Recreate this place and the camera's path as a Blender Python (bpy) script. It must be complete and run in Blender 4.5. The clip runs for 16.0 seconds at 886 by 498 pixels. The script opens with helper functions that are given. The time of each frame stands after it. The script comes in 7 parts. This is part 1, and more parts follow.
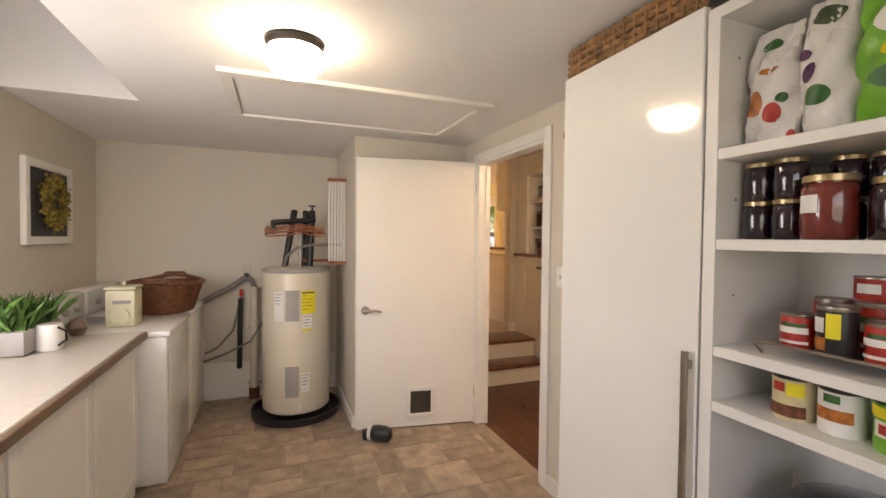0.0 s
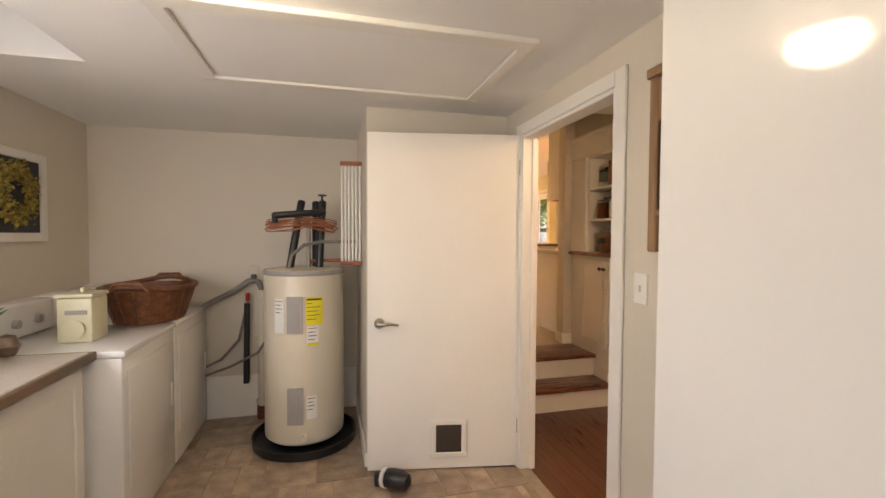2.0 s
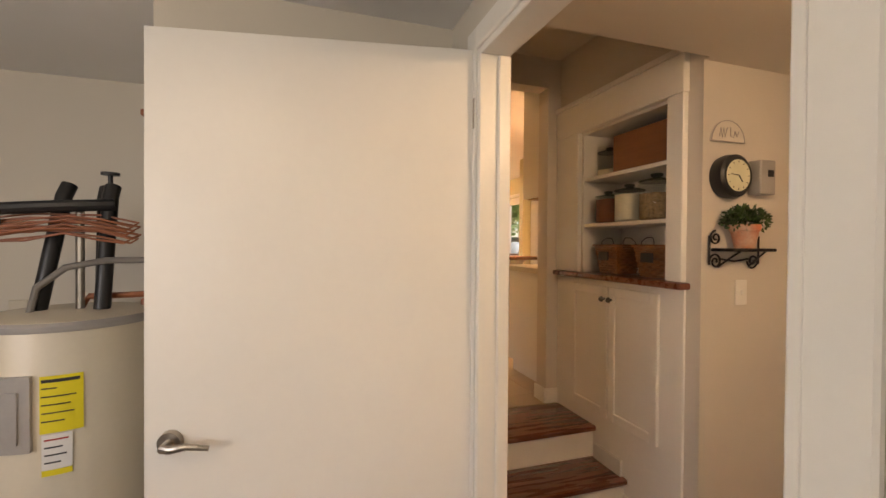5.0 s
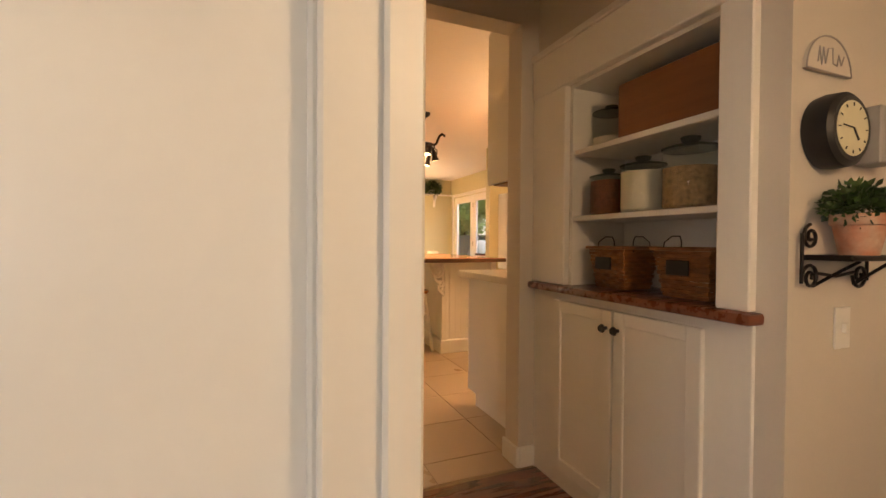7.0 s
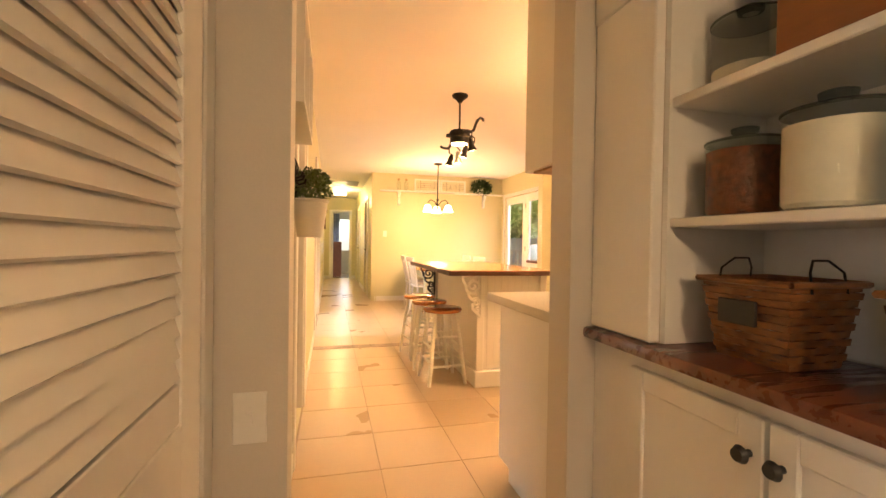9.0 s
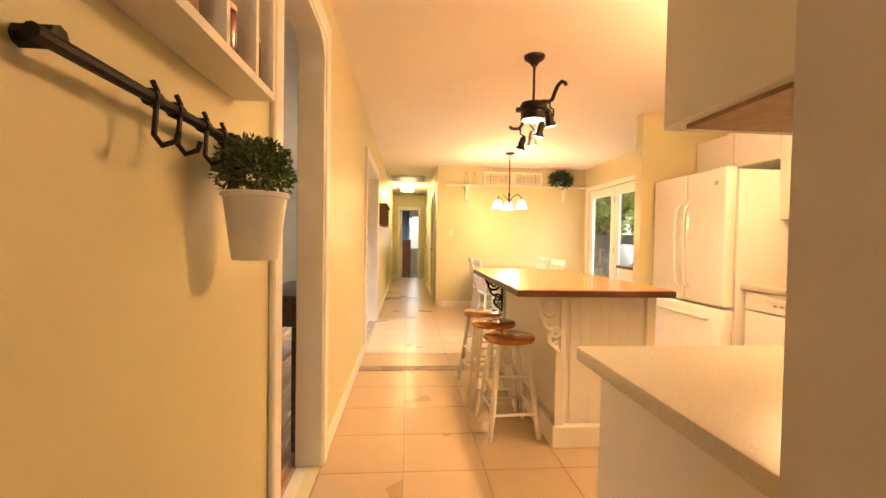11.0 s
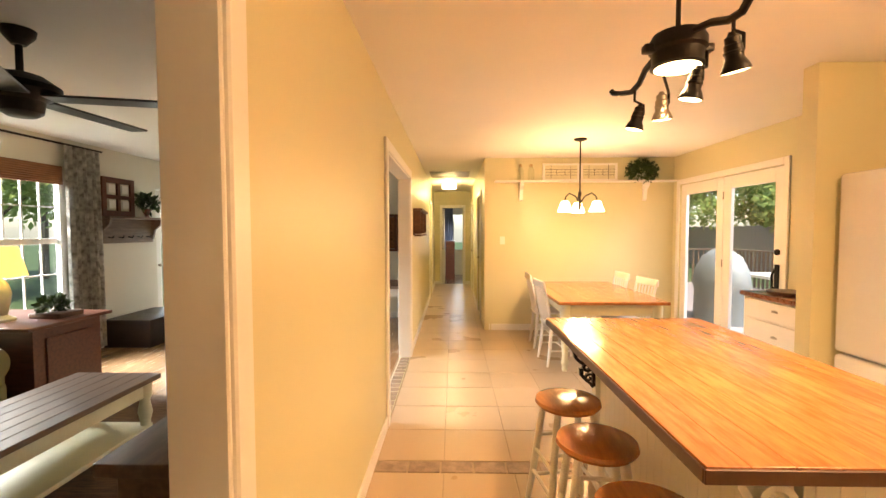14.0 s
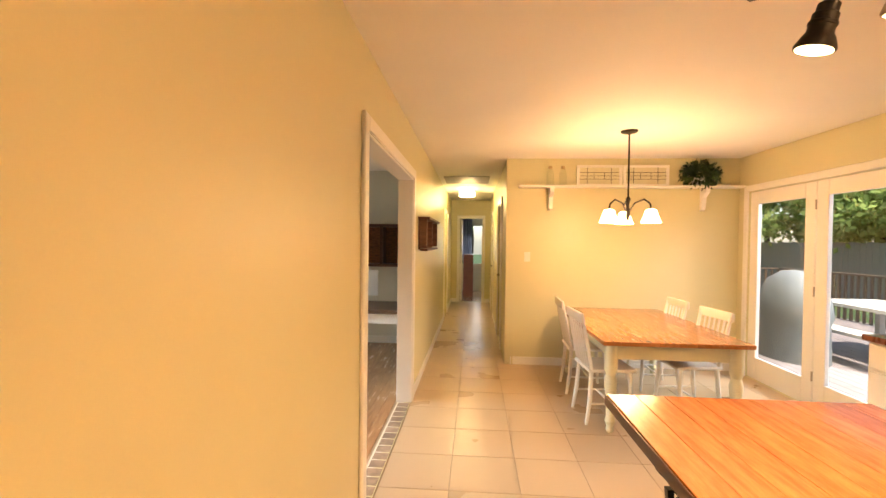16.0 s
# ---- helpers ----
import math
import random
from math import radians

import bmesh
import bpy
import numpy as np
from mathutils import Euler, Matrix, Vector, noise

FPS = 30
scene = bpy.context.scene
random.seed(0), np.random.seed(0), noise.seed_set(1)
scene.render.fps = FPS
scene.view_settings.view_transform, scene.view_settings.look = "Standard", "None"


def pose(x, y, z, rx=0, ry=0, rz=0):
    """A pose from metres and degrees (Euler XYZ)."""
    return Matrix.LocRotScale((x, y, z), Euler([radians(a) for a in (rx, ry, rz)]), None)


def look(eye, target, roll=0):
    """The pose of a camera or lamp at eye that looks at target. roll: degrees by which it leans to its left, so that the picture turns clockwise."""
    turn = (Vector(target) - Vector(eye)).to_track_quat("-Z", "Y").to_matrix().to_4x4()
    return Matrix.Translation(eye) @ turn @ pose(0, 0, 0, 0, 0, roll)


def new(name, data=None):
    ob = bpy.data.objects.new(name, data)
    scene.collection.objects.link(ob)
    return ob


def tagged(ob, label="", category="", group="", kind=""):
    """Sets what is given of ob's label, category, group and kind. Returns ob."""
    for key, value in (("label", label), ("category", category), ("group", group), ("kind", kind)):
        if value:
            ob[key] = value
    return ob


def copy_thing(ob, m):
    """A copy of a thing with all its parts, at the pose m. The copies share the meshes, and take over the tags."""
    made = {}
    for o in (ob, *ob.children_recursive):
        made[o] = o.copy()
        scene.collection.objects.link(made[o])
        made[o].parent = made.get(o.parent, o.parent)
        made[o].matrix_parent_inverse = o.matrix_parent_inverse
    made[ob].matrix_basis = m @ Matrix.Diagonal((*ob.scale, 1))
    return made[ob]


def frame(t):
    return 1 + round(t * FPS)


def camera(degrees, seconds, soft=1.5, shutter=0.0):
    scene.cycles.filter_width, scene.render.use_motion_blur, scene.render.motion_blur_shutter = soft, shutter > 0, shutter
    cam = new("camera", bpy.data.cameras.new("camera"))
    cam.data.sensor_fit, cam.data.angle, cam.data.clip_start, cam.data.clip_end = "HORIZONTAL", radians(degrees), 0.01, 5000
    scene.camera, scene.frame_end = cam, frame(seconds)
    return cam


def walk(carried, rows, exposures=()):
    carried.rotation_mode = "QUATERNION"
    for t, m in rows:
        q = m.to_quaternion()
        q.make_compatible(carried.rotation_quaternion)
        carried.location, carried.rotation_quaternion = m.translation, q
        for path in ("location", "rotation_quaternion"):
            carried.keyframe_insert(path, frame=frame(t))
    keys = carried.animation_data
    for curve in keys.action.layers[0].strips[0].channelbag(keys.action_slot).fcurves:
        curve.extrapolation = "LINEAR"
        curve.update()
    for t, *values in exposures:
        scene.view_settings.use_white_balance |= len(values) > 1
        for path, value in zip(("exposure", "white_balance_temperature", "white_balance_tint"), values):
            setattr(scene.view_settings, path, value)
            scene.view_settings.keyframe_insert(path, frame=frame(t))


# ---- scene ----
cam = camera(91.5, 16.0)
PATH = [
    (0, (-0.005, -0.206, 1.446), (0.724, 1.656, 1.398), 0.6),
    (0.5, (0.076, -0.076, 1.44), (0.713, 1.819, 1.385), 0.7),
    (1, (0.185, 0.067, 1.443), (0.744, 1.986, 1.379), 0.5),
    (1.5, (0.272, 0.215, 1.446), (0.791, 2.146, 1.379), 0.4),
    (2, (0.353, 0.404, 1.436), (0.853, 2.34, 1.37), 0.3),
    (2.5, (0.431, 0.599, 1.434), (0.93, 2.534, 1.373), 0.3),
    (3, (0.528, 0.795, 1.438), (1.029, 2.73, 1.385), 0.3),
    (3.5, (0.621, 0.992, 1.437), (1.133, 2.925, 1.396), 0.2),
    (4, (0.728, 1.211, 1.44), (1.272, 3.135, 1.404), 0.4),
    (4.5, (0.827, 1.419, 1.44), (1.429, 3.327, 1.421), 0.2),
    (4.7, (0.884, 1.5, 1.449), (1.493, 3.405, 1.428), 0.3),
    (6.8, (1.367, 2.33, 1.465), (2.128, 4.18, 1.435), 0.3),
    (7, (1.419, 2.401, 1.47), (2.177, 4.251, 1.438), 0.4),
    (7.5, (1.545, 2.585, 1.471), (2.28, 4.445, 1.433), 0.8),
    (8, (1.656, 2.758, 1.489), (2.339, 4.638, 1.449), 0.9),
    (8.5, (1.766, 2.908, 1.504), (2.365, 4.816, 1.471), 0.9),
    (9, (1.88, 3.075, 1.519), (2.386, 5.01, 1.493), 0.9),
    (9.2, (1.922, 3.145, 1.527), (2.387, 5.09, 1.502), 0.8),
    (11.3, (2.166, 4.024, 1.609), (2.306, 6.019, 1.558), 1.0),
    (11.5, (2.177, 4.119, 1.624), (2.307, 6.114, 1.576), 1.0),
    (12, (2.195, 4.329, 1.677), (2.302, 6.325, 1.616), 0.9),
    (12.5, (2.191, 4.558, 1.727), (2.272, 6.555, 1.649), 0.7),
    (13, (2.185, 4.79, 1.764), (2.23, 6.788, 1.674), 0.5),
    (13.5, (2.184, 5.025, 1.801), (2.196, 7.023, 1.709), 0.2),
    (14, (2.198, 5.272, 1.845), (2.152, 7.269, 1.757), -0.1),
    (14.5, (2.229, 5.509, 1.86), (2.111, 7.505, 1.785), -0.2),
    (15, (2.231, 5.772, 1.868), (2.066, 7.764, 1.806), -0.0),
    (15.5, (2.246, 6.02, 1.867), (2.074, 8.012, 1.824), 0.4),
    (16, (2.275, 6.267, 1.865), (2.13, 8.261, 1.83), 0.7),
]
EXPOSURES = [(0.0, 0.84, 6950, 17), (3.0, 0.82, 6950, 16), (4.5, 0.66, 6950, 16), (7.0, 0.56, 6950, 15), (8.0, 0.90, 6950, 13), (9.0, 1.34, 6950, 12), (11.5, 1.12, 6900, 11), (13.5, 1.08, 6850, 11), (15.0, 0.85, 6900, 11), (16.0, 0.83, 6900, 11)]
walk(cam, [(t, look(eye, target, roll)) for t, eye, target, roll in PATH], exposures=EXPOSURES)

# ---- light ----
world = bpy.data.worlds.new("sky")
scene.world = world
world.use_nodes = True
sky = world.node_tree.nodes.new("ShaderNodeTexSky")
sky.sky_type, sky.sun_disc, sky.sun_elevation, sky.sun_rotation = "NISHITA", False, radians(67), radians(180)
world.node_tree.links.new(sky.outputs[0], world.node_tree.nodes["Background"].inputs[0])
world.node_tree.nodes["Background"].inputs[1].default_value = 0.15
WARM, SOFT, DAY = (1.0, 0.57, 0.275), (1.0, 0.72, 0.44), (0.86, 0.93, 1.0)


def lamp(name, kind, place, target, watts, colour, size=0.1, size_y=0.0, cone=100):
    data = bpy.data.lights.new(name, kind)
    data.energy, data.color = watts * (1.0 if kind == "SUN" else DIM), colour
    if kind == "AREA":
        data.shape, data.size, data.size_y = "RECTANGLE", size, size_y
    elif kind == "SUN":
        data.angle = radians(0.6)
    else:
        data.shadow_soft_size = size
    if kind == "SPOT":
        data.spot_size, data.spot_blend = radians(cone), 0.7
    ob = new(name, data)
    ob.matrix_world = look(place, target)
    return ob


KW = 64
DIM = 0.62
lamp("sun", "SUN", (0.5, -7, 17), (0, 0, 0), 5.0, (1, 0.95, 0.86))
lamp("skylight_daylight", "AREA", (-1.03, 1.65, 2.70), (-1.03, 1.65, 0), 0.15, (0.72, 0.86, 1.0), 0.55, 1.9)
lamp("laundry_window_daylight", "AREA", (-1.25, 1.2, 1.50), (1.0, 3.4, 0.8), 22, (0.97, 0.95, 0.97), 1.2, 0.8)
# Added fill from the back of the laundry; its window is invented.
lamp("laundry_back_window_daylight", "AREA", (0.0, -1.20, 1.50), (0.3, 4, 1.0), 7.5, (1.0, 0.91, 0.84), 1.6, 1.0)
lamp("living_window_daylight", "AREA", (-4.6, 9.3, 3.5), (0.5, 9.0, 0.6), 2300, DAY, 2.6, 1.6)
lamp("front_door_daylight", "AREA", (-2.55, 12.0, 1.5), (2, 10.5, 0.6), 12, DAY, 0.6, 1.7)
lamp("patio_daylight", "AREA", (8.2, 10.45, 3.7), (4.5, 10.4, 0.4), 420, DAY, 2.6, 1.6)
lamp("bedroom_daylight", "AREA", (2.2, 19.4, 1.7), (2.2, 16, 1.3), 14, DAY, 1.2, 1.2)

# ---- materials ----


def mat(name, colour, rough=0.5, metal=0.0, vary=0.10, grain=8.0, fine=90.0, bump=0.05, stretch=(1, 1, 1), second=None, coat=0.0, piece=0.0, glow=0.0, glow_colour=None, alpha_mix=0.5):
    m = bpy.data.materials.new(name)
    m.use_nodes = True
    nt = m.node_tree
    b = nt.nodes["Principled BSDF"]
    L = nt.links.new
    tc = nt.nodes.new("ShaderNodeTexCoord")
    mp = nt.nodes.new("ShaderNodeMapping")
    mp.inputs["Scale"].default_value = stretch
    L(tc.outputs["Object"], mp.inputs["Vector"])
    n1 = nt.nodes.new("ShaderNodeTexNoise")
    n1.inputs["Scale"].default_value, n1.inputs["Detail"].default_value = grain, 5
    n2 = nt.nodes.new("ShaderNodeTexNoise")
    n2.inputs["Scale"].default_value, n2.inputs["Detail"].default_value = fine, 4
    info = nt.nodes.new("ShaderNodeObjectInfo")
    if piece:
        shift = nt.nodes.new("ShaderNodeVectorMath")
        shift.operation = "MULTIPLY_ADD"
        L(info.outputs["Random"], shift.inputs[0])
        shift.inputs[1].default_value = (37, 53, 11)
        L(mp.outputs[0], shift.inputs[2])
        src = shift.outputs[0]
    else:
        src = mp.outputs[0]
    L(src, n1.inputs["Vector"])
    L(src, n2.inputs["Vector"])
    ramp = nt.nodes.new("ShaderNodeValToRGB")
    c2 = second or tuple(c * (1 - 2.2 * vary) for c in colour)
    ramp.color_ramp.elements[0].position, ramp.color_ramp.elements[1].position = 0.32, 0.68
    ramp.color_ramp.elements[0].color = (*c2, 1)
    ramp.color_ramp.elements[1].color = (*colour, 1)
    L(n1.outputs["Fac"], ramp.inputs["Fac"])
    mul = nt.nodes.new("ShaderNodeMix")
    mul.data_type, mul.blend_type = "RGBA", "MULTIPLY"
    mul.inputs[0].default_value = 1.0
    r2 = nt.nodes.new("ShaderNodeMapRange")
    r2.inputs["To Min"].default_value, r2.inputs["To Max"].default_value = 1 - vary, 1 + vary
    L(n2.outputs["Fac"], r2.inputs["Value"])
    L(ramp.outputs[0], mul.inputs[6])
    L(r2.outputs[0], mul.inputs[7])
    out = mul.outputs[2]
    if piece:
        r3 = nt.nodes.new("ShaderNodeMapRange")
        r3.inputs["To Min"].default_value, r3.inputs["To Max"].default_value = 1 - piece, 1 + piece
        L(info.outputs["Random"], r3.inputs["Value"])
        m3 = nt.nodes.new("ShaderNodeMix")
        m3.data_type, m3.blend_type = "RGBA", "MULTIPLY"
        m3.inputs[0].default_value = 1.0
        L(out, m3.inputs[6])
        L(r3.outputs[0], m3.inputs[7])
        out = m3.outputs[2]
    L(out, b.inputs["Base Color"])
    rr = nt.nodes.new("ShaderNodeMapRange")
    rr.inputs["To Min"].default_value, rr.inputs["To Max"].default_value = max(rough - 0.08, 0.02), min(rough + 0.08, 1)
    L(n1.outputs["Fac"], rr.inputs["Value"])
    L(rr.outputs[0], b.inputs["Roughness"])
    b.inputs["Metallic"].default_value = metal
    b.inputs["Coat Weight"].default_value = coat
    if bump:
        bp = nt.nodes.new("ShaderNodeBump")
        bp.inputs["Strength"].default_value, bp.inputs["Distance"].default_value = bump, 0.01
        L(n2.outputs["Fac"], bp.inputs["Height"])
        L(bp.outputs[0], b.inputs["Normal"])
    if glow:
        b.inputs["Emission Color"].default_value = (*(glow_colour or colour), 1)
        b.inputs["Emission Strength"].default_value = glow
    return m


def glass(name, colour=(1, 1, 1), rough=0.0, thin=True):
    m = bpy.data.materials.new(name)
    m.use_nodes = True
    nt = m.node_tree
    b = nt.nodes["Principled BSDF"]
    if thin:
        tr = nt.nodes.new("ShaderNodeBsdfTransparent")
        tr.inputs[0].default_value = (*colour, 1)
        gl = nt.nodes.new("ShaderNodeBsdfGlossy")
        gl.inputs["Roughness"].default_value = 0.03
        fr = nt.nodes.new("ShaderNodeMath")
        fr.operation = "MULTIPLY_ADD"
        lw_ = nt.nodes.new("ShaderNodeLayerWeight")
        pw = nt.nodes.new("ShaderNodeMath")
        pw.operation = "POWER"
        pw.inputs[1].default_value = 4.0
        nt.links.new(lw_.outputs["Facing"], pw.inputs[0])
        nt.links.new(pw.outputs[0], fr.inputs[0])
        fr.inputs[1].default_value, fr.inputs[2].default_value = 0.45, 0.03
        mx = nt.nodes.new("ShaderNodeMixShader")
        nt.links.new(fr.outputs[0], mx.inputs[0])
        nt.links.new(tr.outputs[0], mx.inputs[1])
        nt.links.new(gl.outputs[0], mx.inputs[2])
        nt.links.new(mx.outputs[0], nt.nodes["Material Output"].inputs[0])
    else:
        b.inputs["Transmission Weight"].default_value = 1
        b.inputs["Roughness"].default_value = rough
        b.inputs["Base Color"].default_value = (*colour, 1)
    return m


M_LAUNDRY = mat("greige_paint", (0.64, 0.59, 0.50), 0.6, vary=0.02, grain=1.2, fine=160, bump=0.04)
M_LANDING = mat("tan_paint", (0.62, 0.57, 0.50), 0.6, vary=0.03, grain=1.2, fine=160, bump=0.04)
M_KITCHEN = mat("straw_yellow_paint", (0.61, 0.57, 0.35), 0.42, vary=0.02, grain=1.0, fine=160, bump=0.04)
M_LIVING = mat("cream_paint", (0.70, 0.68, 0.58), 0.6, vary=0.03, grain=1.2, fine=160, bump=0.04)
M_CEIL = mat("ceiling_paint", (0.83, 0.82, 0.80), 0.75, vary=0.02, grain=1.5, fine=200, bump=0.06)
M_WHITE = mat("white_trim_paint", (0.78, 0.76, 0.71), 0.35, vary=0.02, grain=3, fine=60, bump=0.02)
M_DOOR = mat("white_door_paint", (0.80, 0.78, 0.73), 0.38, vary=0.02, grain=2, fine=40, bump=0.02)
M_GLOSS = mat("white_gloss_laminate", (0.80, 0.79, 0.76), 0.10, vary=0.01, grain=2, fine=30, bump=0.0, coat=0.5)
M_LAMINATE = mat("white_laminate", (0.76, 0.75, 0.72), 0.4, vary=0.02, grain=3, fine=30, bump=0.01)
M_ENAMEL = mat("white_enamel", (0.80, 0.80, 0.78), 0.22, vary=0.02, grain=3, fine=30, bump=0.01, coat=0.3)
M_TANK = mat("almond_enamel", (0.66, 0.60, 0.48), 0.35, vary=0.03, grain=4, fine=60, bump=0.02)
M_COUNTER = mat("grey_beige_laminate", (0.55, 0.50, 0.44), 0.35, vary=0.07, grain=60, fine=300, bump=0.01)
M_KCOUNTER = mat("cream_laminate", (0.62, 0.57, 0.47), 0.3, vary=0.04, grain=190, fine=300, bump=0.01)
M_VINYL = mat("stone_vinyl", (0.45, 0.345, 0.25), 0.45, vary=0.20, grain=9, fine=45, bump=0.05, piece=0.22)
M_GROUT = mat("grout", (0.40, 0.32, 0.24), 0.8, vary=0.1, grain=12, fine=80)
M_TILE = mat("beige_ceramic_tile", (0.48, 0.37, 0.245), 0.30, vary=0.010, grain=1.2, fine=60, bump=0.02, piece=0.03)
M_TGROUT = mat("tile_grout", (0.40, 0.32, 0.22), 0.8, vary=0.1, grain=12, fine=80)
M_BRICK = mat("brown_stone_brick", (0.36, 0.27, 0.20), 0.5, vary=0.2, grain=14, fine=70, bump=0.1, piece=0.2)
M_DARKWOOD = mat("red_brown_wood", (0.20, 0.062, 0.030), 0.28, vary=0.2, grain=3, fine=30, bump=0.05, stretch=(1.2, 12, 12), piece=0.12, coat=0.25)
M_LANDWOOD = mat("dark_landing_wood", (0.13, 0.042, 0.022), 0.3, vary=0.15, grain=3, fine=25, bump=0.03, stretch=(12, 1.2, 12), piece=0.15, coat=0.2)
M_BUTCHER = mat("honey_butcher_block", (0.50, 0.20, 0.065), 0.22, vary=0.16, grain=4, fine=22, bump=0.02, stretch=(14, 1.6, 14), piece=0.14, coat=0.3, second=(0.36, 0.13, 0.04))
M_TABLEWOOD = mat("orange_pine", (0.42, 0.17, 0.055), 0.25, vary=0.14, grain=4, fine=25, bump=0.02, stretch=(12, 1.4, 12), piece=0.1, coat=0.3)
M_STOOLWOOD = mat("orange_stained_wood", (0.46, 0.17, 0.045), 0.22, vary=0.12, grain=4, fine=25, bump=0.02, stretch=(12, 1.4, 12), coat=0.4)
M_LIVWOOD = mat("oak_floor", (0.38, 0.22, 0.11), 0.25, vary=0.15, grain=3, fine=20, bump=0.03, stretch=(12, 1.3, 12), piece=0.15, coat=0.2)
M_TOPEDGE = mat("dark_stained_top_edge", (0.09, 0.035, 0.015), 0.35, vary=0.15, grain=5, fine=40, bump=0.03)
M_EDGEWOOD = mat("dark_counter_edge", (0.20, 0.13, 0.08), 0.45, vary=0.15, grain=5, fine=40, bump=0.03, stretch=(1, 1, 6))
M_IRON = mat("black_iron", (0.018, 0.015, 0.013), 0.45, 0.6, vary=0.2, grain=30, fine=120, bump=0.05)
M_BLACK = mat("black_plastic", (0.015, 0.015, 0.016), 0.4, vary=0.1, grain=20, fine=90, bump=0.03)
M_NICKEL = mat("brushed_nickel", (0.42, 0.38, 0.33), 0.32, 1.0, vary=0.08, grain=30, fine=200, bump=0.02)
M_WICKER = mat("brown_wicker", (0.20, 0.075, 0.03), 0.5, vary=0.28, grain=30, fine=120, bump=0.3)
M_WICKER2 = mat("honey_wicker", (0.36, 0.19, 0.075), 0.55, vary=0.28, grain=22, fine=120, bump=0.3)
M_CRATE = mat("plain_red_brown_board", (0.25, 0.095, 0.035), 0.45, vary=0.08, grain=3, fine=25, bump=0.02, stretch=(1, 1.2, 9))
M_SPLINT = mat("varnished_wood_splint", (0.30, 0.12, 0.04), 0.35, vary=0.3, grain=16, fine=60, bump=0.1, stretch=(1, 1, 3))
M_LEAF = mat("dark_leaf", (0.050, 0.10, 0.022), 0.5, vary=0.3, grain=30, fine=90, bump=0.1)
M_LEAF2 = mat("grey_green_leaf", (0.10, 0.14, 0.06), 0.55, vary=0.3, grain=30, fine=90, bump=0.1)
M_GRASS = mat("bright_plastic_grass", (0.12, 0.26, 0.05), 0.45, vary=0.3, grain=30, fine=90, bump=0.05)
M_TERRA = mat("terracotta", (0.45, 0.12, 0.045), 0.75, vary=0.2, grain=14, fine=80, bump=0.15, second=(0.52, 0.36, 0.26))
M_TIN = mat("cream_tin", (0.66, 0.63, 0.44), 0.4, vary=0.04, grain=8, fine=50, bump=0.02)
M_PAIL = mat("white_enamel_pail", (0.70, 0.68, 0.63), 0.4, vary=0.04, grain=8, fine=50, bump=0.02)
M_FUR = mat("dark_couch_pillow", (0.10, 0.09, 0.07), 0.8, vary=0.3, grain=40, fine=90)
M_SOFA = mat("olive_upholstery", (0.26, 0.23, 0.11), 0.85, vary=0.08, grain=5, fine=300, bump=0.15)
M_RUG = mat("brown_jute_rug", (0.22, 0.13, 0.07), 0.95, vary=0.25, grain=10, fine=150, bump=0.5, stretch=(1, 8, 1))
M_GREYWOOD = mat("weathered_brown_wood", (0.17, 0.11, 0.075), 0.35, vary=0.2, grain=4, fine=30, bump=0.05, stretch=(10, 1.3, 10))
M_MAHOG = mat("mahogany", (0.13, 0.04, 0.02), 0.35, vary=0.2, grain=4, fine=30, bump=0.04, stretch=(1.5, 10, 10))
M_CURTAIN = mat("patterned_curtain_cloth", (0.62, 0.60, 0.55), 0.9, vary=0.05, grain=16, fine=200, bump=0.1, second=(0.20, 0.19, 0.17))
M_SHADE = mat("yellow_lamp_shade", (0.75, 0.55, 0.16), 0.8, vary=0.05, grain=8, fine=200, glow=0.9, glow_colour=(1.0, 0.66, 0.15))
M_GLOW = mat("lit_opal_glass", (0.9, 0.85, 0.75), 0.3, vary=0.0, bump=0, glow=25.0, glow_colour=(1.0, 0.83, 0.58))
M_GLOWK = mat("lit_kitchen_glass", (0.9, 0.8, 0.6), 0.3, vary=0.0, bump=0, glow=11.0, glow_colour=(1.0, 0.66, 0.30))
M_GLASS = glass("window_glass")
M_JAR = glass("jar_glass", (0.93, 0.95, 0.93))
M_LIDGLASS = glass("smoky_lid_glass", (0.52, 0.56, 0.53))
M_YELLOW = mat("yellow_label_paper", (0.80, 0.68, 0.02), 0.6, vary=0.03)
M_PAPER = mat("white_label_paper", (0.78, 0.77, 0.74), 0.6, vary=0.03)
M_INK = mat("black_ink", (0.03, 0.03, 0.03), 0.6, vary=0.05)
M_GREY = mat("grey_plastic", (0.36, 0.34, 0.32), 0.5, vary=0.05)
M_SLATE = mat("chalkboard", (0.035, 0.036, 0.04), 0.6, vary=0.15, grain=10, fine=60)
M_GOLD = mat("yellow_wreath_leaf", (0.40, 0.30, 0.05), 0.6, vary=0.35, grain=40, fine=120)
M_OAKTRIM = mat("pale_brown_wood", (0.34, 0.20, 0.10), 0.5, vary=0.15, grain=4, fine=40, bump=0.04, stretch=(10, 10, 1.4))
M_ZINC = mat("washboard_metal", (0.05, 0.05, 0.052), 0.4, 0.6, vary=0.15, grain=10, fine=60)
M_COPPER = mat("red_wood_hanger", (0.36, 0.12, 0.05), 0.45, vary=0.1, grain=12, fine=60)
M_HOSE = mat("grey_hose", (0.22, 0.20, 0.18), 0.5, vary=0.1)
M_PVC = mat("cream_pvc_pipe", (0.62, 0.56, 0.44), 0.4, vary=0.05)
M_DECK = mat("weathered_deck_board", (0.30, 0.25, 0.24), 0.8, vary=0.2, grain=5, fine=50, bump=0.1, stretch=(10, 1.3, 10), piece=0.12)
